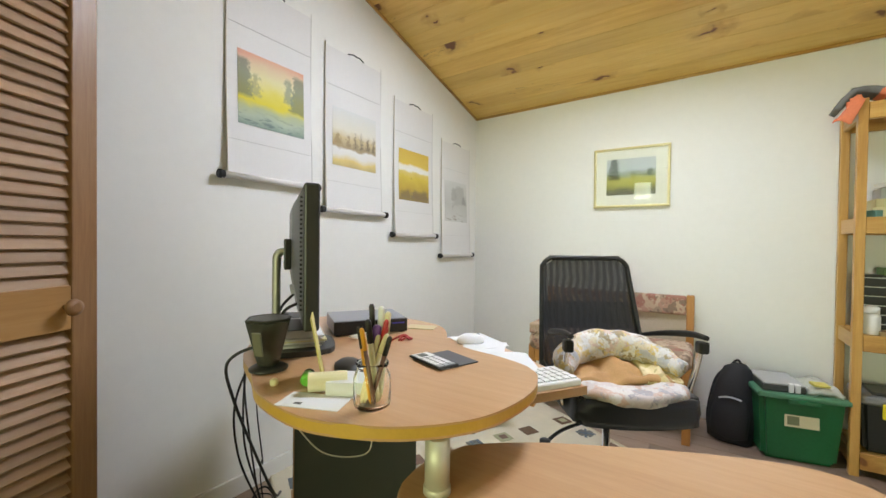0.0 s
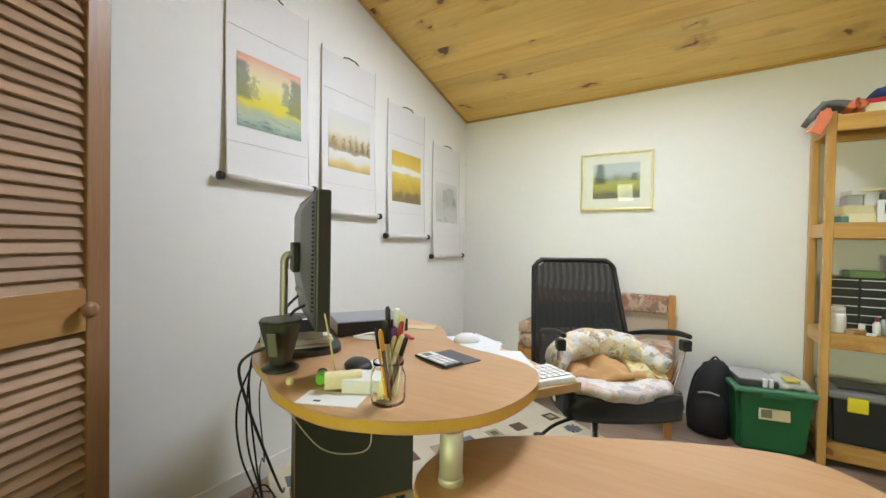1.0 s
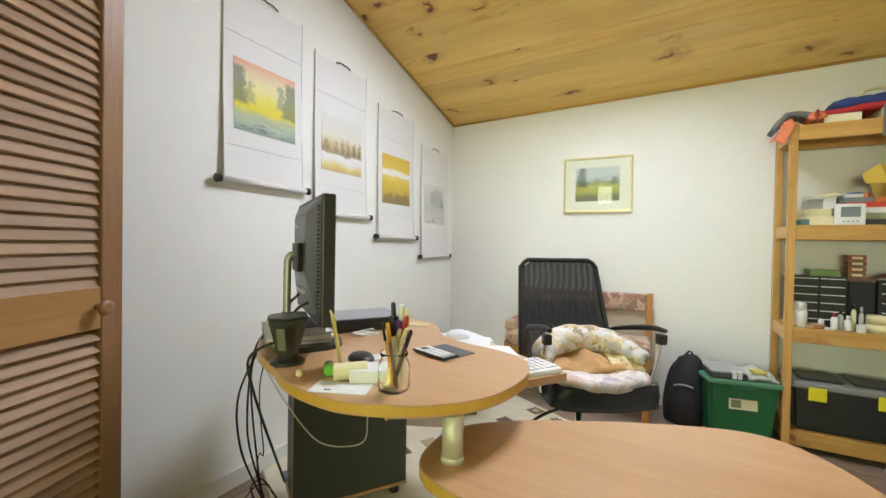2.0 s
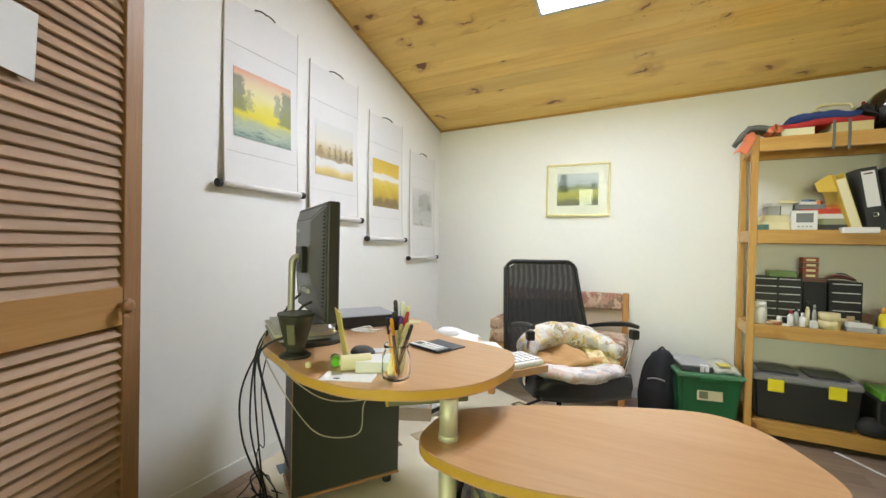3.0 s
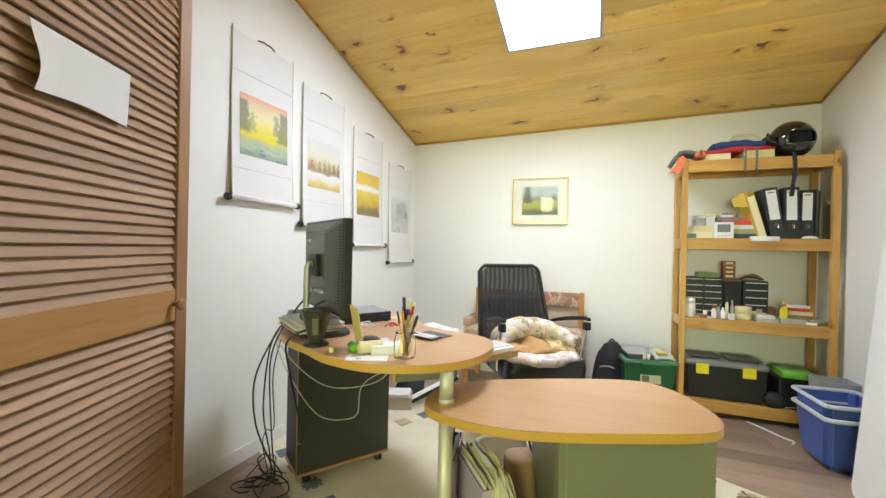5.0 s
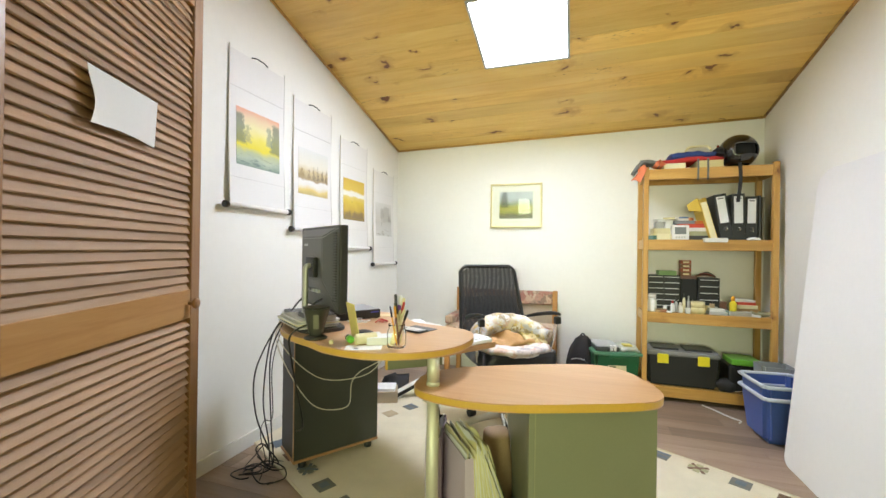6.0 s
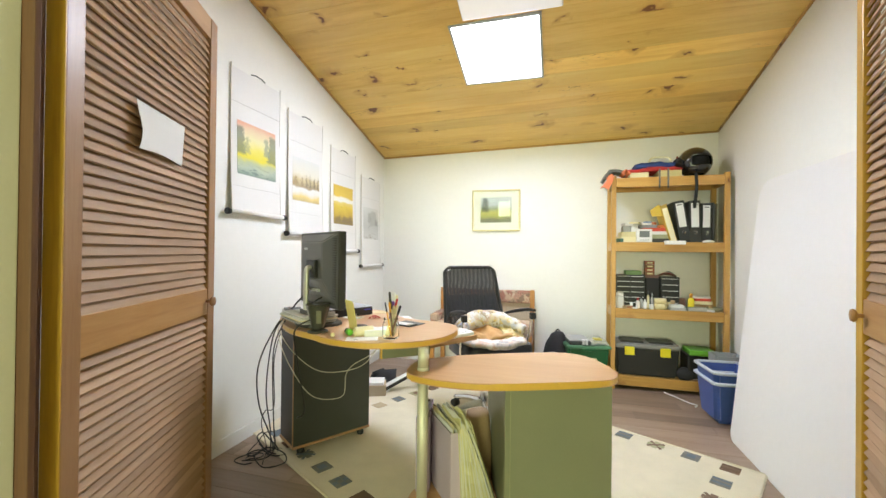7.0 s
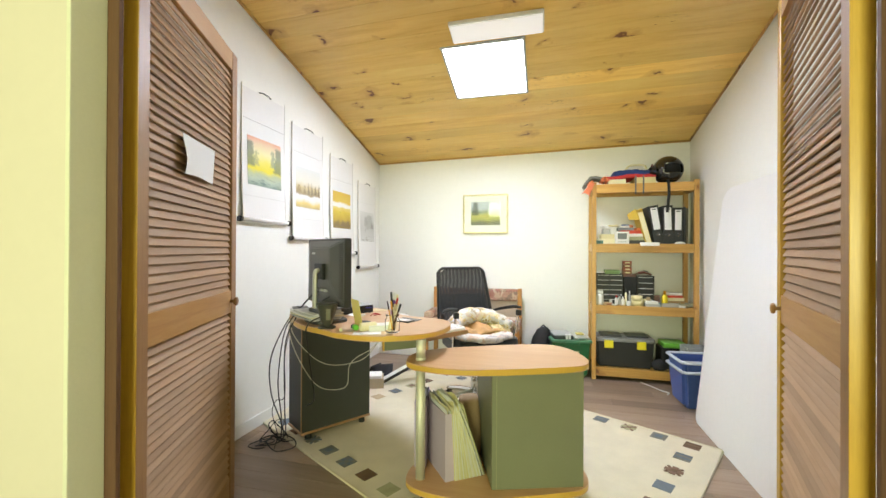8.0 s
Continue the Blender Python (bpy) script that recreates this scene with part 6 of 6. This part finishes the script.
for lo, hi, mt, lb in (
    ((0.985, 2.93, Z2), (1.115, 3.10, Z2 + 0.045), CREAM, "flat cream carton on the shelf"),
    ((1.00, 2.95, Z2 + 0.045), (1.11, 3.1, Z2 + 0.085), plain("pale_yellow_carton", (0.66, 0.60, 0.34), 0.6), "pale yellow carton on another box"),
    ((1.02, 2.97, Z2 + 0.085), (1.075, 3.08, Z2 + 0.135), LIGHTGREY, "small grey carton on the pile"),
    ((1.08, 2.97, Z2 + 0.085), (1.13, 3.08, Z2 + 0.15), PAPER, "small white carton on the pile"),
    ((1.225, 2.93, Z2), (1.40, 3.09, Z2 + 0.03), plain("dark_tin", (0.05, 0.05, 0.05), 0.4), "flat dark tin under the books"),
    ((1.22, 2.94, Z2 + 0.03), (1.37, 3.09, Z2 + 0.062), plain("sage_book", (0.34, 0.36, 0.22), 0.6), "sage green book lying flat"),
    ((1.21, 2.94, Z2 + 0.062), (1.36, 3.08, Z2 + 0.088), PAPER, "white book lying flat"),
    ((1.16, 2.95, Z2 + 0.088), (1.335, 3.07, Z2 + 0.116), REDB, "red carton lying flat on books"),
    ((1.14, 2.97, Z2 + 0.116), (1.27, 3.07, Z2 + 0.142), plain("slate_book", (0.2, 0.22, 0.24), 0.5), "slate grey book on top")):
    crate_box("carton" if "carton" in lb or "tin" in lb else "book", lo, hi, mt, lb, "box" if "book" not in lb.split()[-3:] else "book", "piled boxes")
mt_ = thing("thermostat_box", "white device with a grey display on the shelf", "device", Matrix.Translation((1.165, 2.905, Z2)))
boxpart("case", (-0.055, 0, 0), (0.055, 0.02, 0.105), WHITEPL, mt_, 0.004)
boxpart("display", (-0.036, -0.002, 0.04), (0.036, 0.0, 0.09), plain("lcd_panel", (0.2, 0.22, 0.22), 0.25), mt_, 0.001)
for i in range(4):
    boxpart("button", (-0.03 + i * 0.017, -0.003, 0.014), (-0.02 + i * 0.017, 0.0, 0.022), LIGHTGREY, mt_, 0.0008)
crate_box("white_strip_box", (1.30, 2.845, Z2 - 0.018), (1.44, 2.90, Z2 + 0.012), WHITEPL, "white plastic tray on the shelf edge", "tray", bevel=0.005)
bm = bmesh.new()
lathe(bm, [(0.032, 0.0), (0.035, 0.008), (0.024, 0.017), (0.006, 0.02)], n=20, sx=1.2, sy=0.5)
solid("white_cloth", bm, PAPER, "small white folded cloth below binders", "cloth", Matrix.Translation((1.60, 2.885, Z2 - 0.002)), smooth=True)


# drawer cabinets
def drawer_cabinet(x0, w, h, cols, rows):
    c = thing("drawer_cabinet", "black small-parts cabinet with pale drawer edges", "drawer cabinet", Matrix.Translation((x0, 2.985, Z1_)), "small-parts cabinets")
    boxpart("body", (0, 0.0, 0), (w, 0.15, h), BLACK, c, 0.003)
    dw, dh = (w - 0.01) / cols, (h - 0.01) / rows
    for i in range(cols):
        for j in range(rows):
            d = boxpart("drawer", (0.006 + i * dw, -0.006, 0.006 + j * dh), (0.002 + (i + 1) * dw, -0.0002, 0.002 + (j + 1) * dh), BLACK, c, 0.001)
            boxpart("pull", (0.01 + i * dw, -0.012, 0.006 + (j + 0.78) * dh), (-0.002 + (i + 1) * dw, -0.0062, 0.010 + (j + 0.78) * dh), WHITEPL, d, 0.001)


drawer_cabinet(0.968, 0.22, 0.262, 2, 6)
drawer_cabinet(1.30, 0.135, 0.25, 1, 5)
crate_box("speaker_box", (1.195, 3.0, Z1_), (1.295, 3.13, Z1_ + 0.24), plain("matt_black_card", (0.012, 0.012, 0.012), 0.7), "plain black box between the cabinets", "box")
crate_box("green_carton", (1.045, 3.0, Z1_ + 0.262), (1.165, 3.1, Z1_ + 0.295), plain("green_card", (0.16, 0.26, 0.09), 0.6), "flat green carton on the cabinet", "box")
bt = thing("battery_pack", "upright red and brown striped pack of small boxes", "boxes", Matrix.Translation((1.225, 3.03, Z1_ + 0.262)))
for i in range(4):
    boxpart("box", (-0.034, -0.03, i * 0.029), (0.034, 0.03, i * 0.029 + 0.027), plain("rust_carton", (0.33, 0.08, 0.04), 0.6) if i % 2 else plain("brown_carton", (0.22, 0.10, 0.05), 0.6), bt, 0.001)
    boxpart("box_label", (-0.02, -0.031, i * 0.029 + 0.007), (0.02, -0.0302, i * 0.029 + 0.019), CREAM, bt, 0.0)
crate_box("shelf_tool", (1.18, 3.0, Z1_ + 0.2402), (1.295, 3.09, Z1_ + 0.262), BRN, "flat brown packet under the striped boxes", "packet")
for i in range(5):
    bm = bmesh.new()
    tube(bm, [(1.28 + 0.02 * i, 3.0 + 0.02 * i, Z1_ + 0.262 + 0.006 * i), (1.35 + 0.01 * i, 3.02 + 0.015 * i, Z1_ + 0.27 + 0.004 * i), (1.42, 3.03, Z1_ + 0.258)], 0.006, 6, 4)
    solid("hand_tool", bm, (BRN, GREYPL, REDP, LIGHTGREY, BLACK)[i], "small hand tool lying on the cabinet", "tool", group="hand tools")


def bottle(x, y, r, h, mat, capm, label, name="bottle", neck=0.5):
    b = thing(name, label, "bottle", Matrix.Translation((x, y, Z1_)), "bottles on the shelf")
    bm = bmesh.new()
    lathe(bm, [(r * 0.9, 0), (r, 0.004), (r, h * 0.62), (r * neck, h * 0.76)], n=16)
    part("body", bm, mat, b, smooth=False)
    bm = bmesh.new()
    lathe(bm, [(r * neck * 1.05, h * 0.76), (r * neck * 1.05, h * 0.96), (r * neck * 0.7, h)], n=14)
    part("cap", bm, capm, b)


bottle(0.992, 2.93, 0.03, 0.125, WHITEPL, WHITEPL, "white plastic tub with a round cap", neck=0.85)
bottle(1.125, 2.93, 0.014, 0.085, WHITEPL, REDP, "small white glue bottle with red cap")
bottle(1.175, 2.925, 0.015, 0.075, PAPER, WHITEPL, "small white bottle on the shelf")
bottle(1.155, 2.955, 0.012, 0.10, LIGHTGREY, GREYPL, "slim grey bottle on the shelf")
bottle(1.205, 2.96, 0.010, 0.14, CREAM, GREYPL, "slim tall cream bottle on the shelf")
bottle(1.235, 2.965, 0.010, 0.12, LIGHTGREY, LIGHTGREY, "slim metal bottle on the shelf")
bottle(1.505, 2.95, 0.022, 0.13, plain("bright_yellow_plastic", (0.72, 0.58, 0.02), 0.4), YEL, "bright yellow bottle with a narrow neck")


def tape(x, y, z, r, w, mat, label):
    t = thing("tape_roll", label, "tape", Matrix.Translation((x, y, z)), "tape rolls")
    bm = bmesh.new()
    lathe(bm, [(r * 0.72, 0), (r, 0), (r, w), (r * 0.72, w), (r * 0.72, 0)], n=28, cap=False)
    part("tape", bm, mat, t)
    bm = bmesh.new()
    lathe(bm, [(r * 0.66, 0), (r * 0.715, 0), (r * 0.715, w), (r * 0.66, w), (r * 0.66, 0)], n=28, cap=False)
    part("core", bm, PENC, t)


CLEAR = plain("cream_parcel_tape", (0.70, 0.62, 0.34), 0.3)
tape(1.285, 2.93, Z1_, 0.044, 0.045, CLEAR, "roll of cream parcel tape on the shelf")
tape(1.285, 2.93, Z1_ + 0.045, 0.044, 0.04, CLEAR, "second roll of cream tape on top")
tape(1.055, 2.93, Z1_, 0.036, 0.02, plain("brown_tape", (0.35, 0.16, 0.08), 0.35), "flat roll of brown tape")
tape(1.082, 2.955, Z1_ + 0.0, 0.012, 0.045, WHITEPL, "narrow roll of white tape")
for lo, hi, m_, lb in (
    ((1.345, 2.895, Z1_), (1.46, 2.965, Z1_ + 0.022), LIGHTGREY, "flat grey plastic case on the shelf"),
    ((1.35, 2.90, Z1_ + 0.022), (1.445, 2.96, Z1_ + 0.042), PAPER, "flat white carton on the case"),
    ((1.47, 2.90, Z1_), (1.60, 2.965, Z1_ + 0.028), plain("dusty_plastic_tray", (0.42, 0.42, 0.38), 0.5), "shallow dusty plastic tray"),
    ((1.53, 2.98, Z1_), (1.665, 3.10, Z1_ + 0.045), plain("wood_box_slab", (0.38, 0.24, 0.1), 0.6), "low wooden box on the shelf"),
    ((1.535, 2.975, Z1_ + 0.045), (1.66, 3.08, Z1_ + 0.07), CREAM, "cream booklet on the wooden box"),
    ((1.54, 2.98, Z1_ + 0.07), (1.65, 3.07, Z1_ + 0.09), REDB, "flat red packet on the booklet"),
    ((1.53, 2.985, Z1_ + 0.09), (1.65, 3.08, Z1_ + 0.104), PAPER, "flat white packet on top"),
    ((1.42, 2.985, Z1_ + 0.0), (1.48, 3.06, Z1_ + 0.085), BRN, "small brown upright carton")):
    crate_box("packet", lo, hi, m_, lb, "packet", "packets", turn=random.uniform(-4, 4))
bm = bmesh.new()
lathe(bm, [(0.02, 0.0), (0.05, 0.008), (0.058, 0.032), (0.054, 0.032), (0.046, 0.012), (0.002, 0.008)], n=24, cap=False)
solid("dish", bm, plain("olive_ceramic", (0.30, 0.28, 0.16), 0.35), "shallow olive dish on the shelf", "dish", Matrix.Translation((1.66, 2.935, Z1_)), smooth=True)

# small clutter: packets heaped on the books above, bits and pieces along this shelf
TINTS = [plain("packet_" + n, c, 0.55, vary=0.15) for n, c in (
    ("white", (0.72, 0.72, 0.70)), ("orange", (0.62, 0.20, 0.06)), ("blue", (0.14, 0.22, 0.42)), ("straw", (0.62, 0.54, 0.30)), ("teal", (0.12, 0.26, 0.24)), ("tan", (0.42, 0.30, 0.17)))]
for x, y, z, w, d, h, k, tone in (
    (1.045, 2.985, 0.1352, 0.060, 0.07, 0.020, 20, 0), (1.105, 2.975, 0.1502, 0.075, 0.06, 0.014, -15, 3), (1.190, 3.000, 0.1422, 0.080, 0.06, 0.016, 10, 0), (1.240, 3.010, 0.1422, 0.050, 0.05, 0.022, -30, 1),
    (1.300, 2.990, 0.1162, 0.060, 0.07, 0.022, 25, 1), (1.205, 2.995, 0.1582, 0.050, 0.04, 0.012, 35, 2), (0.985, 2.925, 0.0, 0.030, 0.06, 0.030, 30, 4)):
    bm = bmesh.new()
    box(bm, (-w / 2, -d / 2, 0), (w / 2, d / 2, h), None, 0.0015)
    solid("packet", bm, TINTS[tone], "small %s packet heaped with others on the shelf" % TINTS[tone].name.split("_")[1], "packet", Matrix.Translation((x, y, Z2 + z)) @ pose(0, 0, 0, 0, 0, k), "small packets")
for x, y, w, d, h, k, tone in (
    (1.030, 2.905, 0.040, 0.02, 0.018, 15, 5), (1.100, 2.898, 0.035, 0.02, 0.012, -25, 0), (1.215, 2.900, 0.030, 0.02, 0.040, 10, 0), (1.345, 2.985, 0.050, 0.03, 0.055, 5, 3),
    (1.385, 2.980, 0.030, 0.03, 0.070, -8, 5), (1.455, 2.925, 0.020, 0.03, 0.030, 20, 4), (1.625, 2.905, 0.050, 0.03, 0.016, -20, 0), (1.600, 2.940, 0.040, 0.03, 0.024, 30, 1)):
    bm = bmesh.new()
    box(bm, (-w / 2, -d / 2, 0), (w / 2, d / 2, h), None, 0.0015)
    solid("small_box", bm, TINTS[tone], "tiny %s box among the clutter on the shelf" % TINTS[tone].name.split("_")[1], "box", Matrix.Translation((x, y, Z1_)) @ pose(0, 0, 0, 0, 0, k), "small boxes")

# toolbox and boxes on the lowest shelf
tb = thing("toolbox", "large black plastic toolbox with a grey lid and yellow latches", "toolbox", Matrix.Translation((1.19, 3.01, Z0)))
bm = bmesh.new()
taper(bm, 0.43, 0.20, 0.455, 0.225, 0.0, 0.215, 0.015)
part("body", bm, plain("matt_black_plastic", (0.014, 0.014, 0.014), 0.55), tb)
bm = bmesh.new()
box(bm, (-0.232, -0.118, 0.2155), (0.232, 0.118, 0.255), None, 0.012)
part("lid", bm, plain("worn_grey_plastic", (0.22, 0.22, 0.22), 0.5, vary=0.2), tb, "worn grey lid")
for x in (-0.13, 0.125):
    boxpart("latch", (x - 0.036, -0.128, 0.165), (x + 0.036, -0.117, 0.232), plain("yellow_latch_plastic", (0.80, 0.68, 0.02), 0.4), tb, 0.004, "yellow latch")
for x0, x1 in ((-0.19, -0.02), (0.02, 0.19)):
    boxpart("lid_tray", (x0, -0.08, 0.2552), (x1, 0.08, 0.268), GREYPL, tb, 0.004)
cs = thing("drill_case", "small black tool case with a green top", "tool case", Matrix.Translation((1.57, 3.0, Z0)))
boxpart("body", (-0.10, -0.10, 0.0), (0.10, 0.10, 0.19), BLACK, cs, 0.012)
boxpart("lid", (-0.085, -0.102, 0.1902), (0.09, 0.09, 0.23), plain("apple_green_plastic", (0.16, 0.46, 0.05), 0.4), cs, 0.006, "bright green lid")
bm = bmesh.new()
lathe(bm, [(0.03, 0), (0.05, 0.02), (0.05, 0.06), (0.02, 0.09)], n=18, sx=1.3)
for v in bm.verts:
    v.co += Vector((1, 1, 0.5)) * 0.012 * noise.noise(v.co * 25)
solid("black_pouch", bm, CLOTH, "crumpled black pouch on the lowest shelf", "pouch", Matrix.Translation((1.46, 2.93, Z0 - 0.002)), smooth=True)
bm = bmesh.new()
tube(bm, [(1.50, 2.89, Z0 + 0.012), (1.56, 2.885, Z0 + 0.02), (1.62, 2.89, Z0 + 0.012)], 0.006, 8, 4)
solid("spanner", bm, CHROME, "bright steel spanner on the shelf edge", "tool")
bm = bmesh.new()
taper(bm, 0.15, 0.13, 0.18, 0.16, 0.0, 0.36, 0.015, 0.004)
solid("grey_bin", bm, plain("pale_grey_plastic", (0.36, 0.38, 0.38), 0.45), "pale grey plastic bin behind the blue ones", "bin", Matrix.Translation((1.665, 2.74, 0)))

# on top: helmet, folded clothes
hm = thing("helmet", "glossy black motorcycle helmet with a hanging chin strap", "helmet", Matrix.Translation((1.53, 2.975, Z3)) @ pose(0, 0, 0, 0, 0, 200))
HB = plain("gloss_black_shell", (0.012, 0.011, 0.012), 0.12, vary=0.1, coat=0.6)
bm = bmesh.new()
bmesh.ops.create_uvsphere(bm, u_segments=32, v_segments=20, radius=0.118, matrix=Matrix.Translation((0, 0, 0.115)))
cut = [v for v in bm.verts if v.co.z < 0.018]
bmesh.ops.delete(bm, geom=cut, context="VERTS")
face = [f for f in bm.faces if f.calc_center_median().y > 0.075 and 0.075 < f.calc_center_median().z < 0.145]
bmesh.ops.delete(bm, geom=face, context="FACES")
bm.normal_update()
bmesh.ops.solidify(bm, geom=list(bm.faces), thickness=0.012)
for v in bm.verts:
    v.co.y *= 1.04
part("shell", bm, HB, hm, smooth=True)
bm = bmesh.new()
bmesh.ops.create_uvsphere(bm, u_segments=24, v_segments=14, radius=0.10, matrix=Matrix.Translation((0, 0, 0.115)))
part("padding", bm, plain("black_foam", (0.008, 0.008, 0.008), 0.95), hm, smooth=True)
bm = bmesh.new()
tube(bm, [(0.121, 0.02, 0.06), (0.122, 0.0, 0.09), (0.118, -0.03, 0.13), (0.10, -0.06, 0.17)], 0.008, 8, 5)
part("stripe", bm, plain("dark_red_paint", (0.25, 0.02, 0.02), 0.2), hm, "dark red side stripe")
bm = bmesh.new()
sheet(bm, 2, 14, lambda u, v: (1.495 + 0.022 * u + 0.006 * math.sin(v * 4), 2.868 - 0.006 * math.sin(v * 5), Z3 + 0.02 - 0.27 * v), 0.003)
solid("hanging_strap", bm, CLOTH, "black webbing strap hanging from the helmet", "strap")


def folded(name, x0, x1, z, h, mat, label, seed, y0=2.90, y1=3.12):
    bm = bmesh.new()
    lumpy(bm, lambda u, v: (x0 + (x1 - x0) * u, y0 + (y1 - y0) * v + 0.01 * math.sin(6 * u + seed), z + h - 0.3 * h * (2 * u - 1) ** 4 - 0.25 * h * (2 * v - 1) ** 4), 16, 8, h * 0.95, 0.014, seed)
    return solid(name, bm, mat, label, "clothes", group="folded clothes", smooth=True)


ORG = plain("orange_red_fabric", (0.76, 0.22, 0.10), 0.8, vary=0.2, scale=30, relief=0.4)
GRY = plain("grey_fabric", (0.16, 0.16, 0.15), 0.85, vary=0.2, scale=30, relief=0.4)
crate_box("cream_carton", (1.05, 2.89, Z3), (1.19, 3.08, Z3 + 0.04), CREAM, "flat cream carton on top of the shelf", "box")
crate_box("cream_carton", (1.26, 2.89, Z3), (1.42, 3.08, Z3 + 0.05), plain("yellowed_carton", (0.68, 0.60, 0.30), 0.7), "flat yellowed carton on top of the shelf", "box")
folded("red_jacket", 1.04, 1.43, Z3 + 0.05, 0.035, plain("red_fabric", (0.48, 0.03, 0.03), 0.8, vary=0.25, scale=30), "folded red jacket on cartons", 1.3)
folded("blue_jacket", 1.10, 1.42, Z3 + 0.083, 0.042, plain("navy_fabric", (0.03, 0.06, 0.22), 0.8, vary=0.25, scale=30), "folded navy blue jacket on the red one", 2.7)
folded("black_glove", 1.38, 1.47, Z3 + 0.05, 0.10, CLOTH, "crumpled black glove beside the helmet", 4.1)
bm = bmesh.new()
lumpy(bm, lambda u, v: (0.845 + 0.19 * u, 2.885 + 0.12 * v, Z3 + 0.018 + 0.055 * math.sin(math.pi * (0.15 + 0.7 * u)) - 0.06 * max(0, 0.28 - u) * 3), 14, 8, 0.025, 0.014, 5.0)
solid("grey_jumper", bm, GRY, "crumpled grey cloth hanging over the corner", "clothes", group="folded clothes", smooth=True)
bm = bmesh.new()
lumpy(bm, lambda u, v: (0.985 + 0.075 * u, 2.875 + 0.1 * v, Z3 + 0.03 + 0.035 * math.sin(math.pi * u)), 10, 8, 0.03, 0.012, 6.0)
solid("orange_sleeve", bm, ORG, "bright orange sleeve lying on the shelf", "clothes", group="folded clothes", smooth=True)
bm = bmesh.new()
lumpy(bm, lambda u, v: (0.925 - 0.06 * v + 0.032 * (u - 0.5) * (1 + v), 2.872 - 0.006 * math.sin(4 * v), Z3 + 0.02 - 0.10 * v + 0.01 * math.sin(5 * u)), 8, 12, 0.008, 0.008, 7.0)
solid("orange_scarf", bm, ORG, "orange cloth end hanging off the shelf", "clothes", group="folded clothes", smooth=True)
bm = bmesh.new()
tube(bm, [(1.20, 2.95, Z3 + 0.13), (1.23, 2.98, Z3 + 0.165), (1.29, 3.0, Z3 + 0.175), (1.35, 2.98, Z3 + 0.165), (1.36, 2.95, Z3 + 0.13)], 0.008, 8, 6)
solid("rope_loop", bm, CREAM, "loop of pale rope on the clothes", "rope")
for x in (1.255, 1.315):
    bm = bmesh.new()
    sheet(bm, 2, 10, lambda u, v: (x + 0.012 * u, 2.870 - 0.004 * math.sin(v * 3), Z3 + 0.06 - 0.15 * v), 0.003)
    solid("grey_strap", bm, GRY, "grey webbing strap hanging over the rail", "strap", group="grey straps")
bm = bmesh.new()
tube(bm, [(1.30, 2.86, 0.012), (1.36, 2.80, 0.006), (1.42, 2.70, 0.006), (1.46, 2.66, 0.006), (1.44, 2.62, 0.006)], 0.005, 8, 6)
solid("power_cable", bm, WHITEPL, "white cord on the floor below the shelf", "cable")

# ---- below the desk ----
crate_box("floor_carton", (-0.93, 2.12, 0.0), (-0.72, 2.27, 0.085), plain("tan_carton_card", (0.46, 0.38, 0.26), 0.8), "open tan carton on the floor below the desk", "box", turn=24)
crate_box("floor_book", (-0.92, 2.13, 0.085), (-0.735, 2.26, 0.105), PAPER, "thick white catalogue lying on a carton", "book", turn=20)
bk = thing("carrier_bag", "crumpled black bag on the floor below the desk", "bag", Matrix.Translation((-0.84, 2.44, 0.0)))
bm = bmesh.new()
lathe(bm, [(0.06, 0), (0.085, 0.02), (0.075, 0.06), (0.05, 0.10), (0.01, 0.12)], n=26, sx=1.5, sy=0.8)
for v in bm.verts:
    v.co += Vector((1, 1, 0.6)) * 0.045 * noise.noise(v.co * 15)
part("body", bm, CLOTH, bk)
pl = thing("white_shelf_board", "white board leaning at a slant below the desk", "board", Matrix.Translation((-0.60, 2.36, 0.115)) @ pose(0, 0, 0, 0, -24, 35))
boxpart("board", (-0.20, -0.03, 0), (0.16, 0.03, 0.016), WHITEPL, pl, 0.002)
boxpart("leg", (-0.20, -0.02, -0.030), (-0.17, 0.02, 0.0), WHITEPL, pl, 0.002)
boxpart("dark_edge", (-0.20, -0.034, -0.012), (0.15, -0.0305, 0.012), BLACK, pl, 0.001, "black front edge")
# the armchair's side arm
boxpart("arm_block", (-0.43, -0.21, 0.47), (-0.36, 0.14, 0.535), TAPESTRY, ac, 0.012, "tapestry covered arm pad")
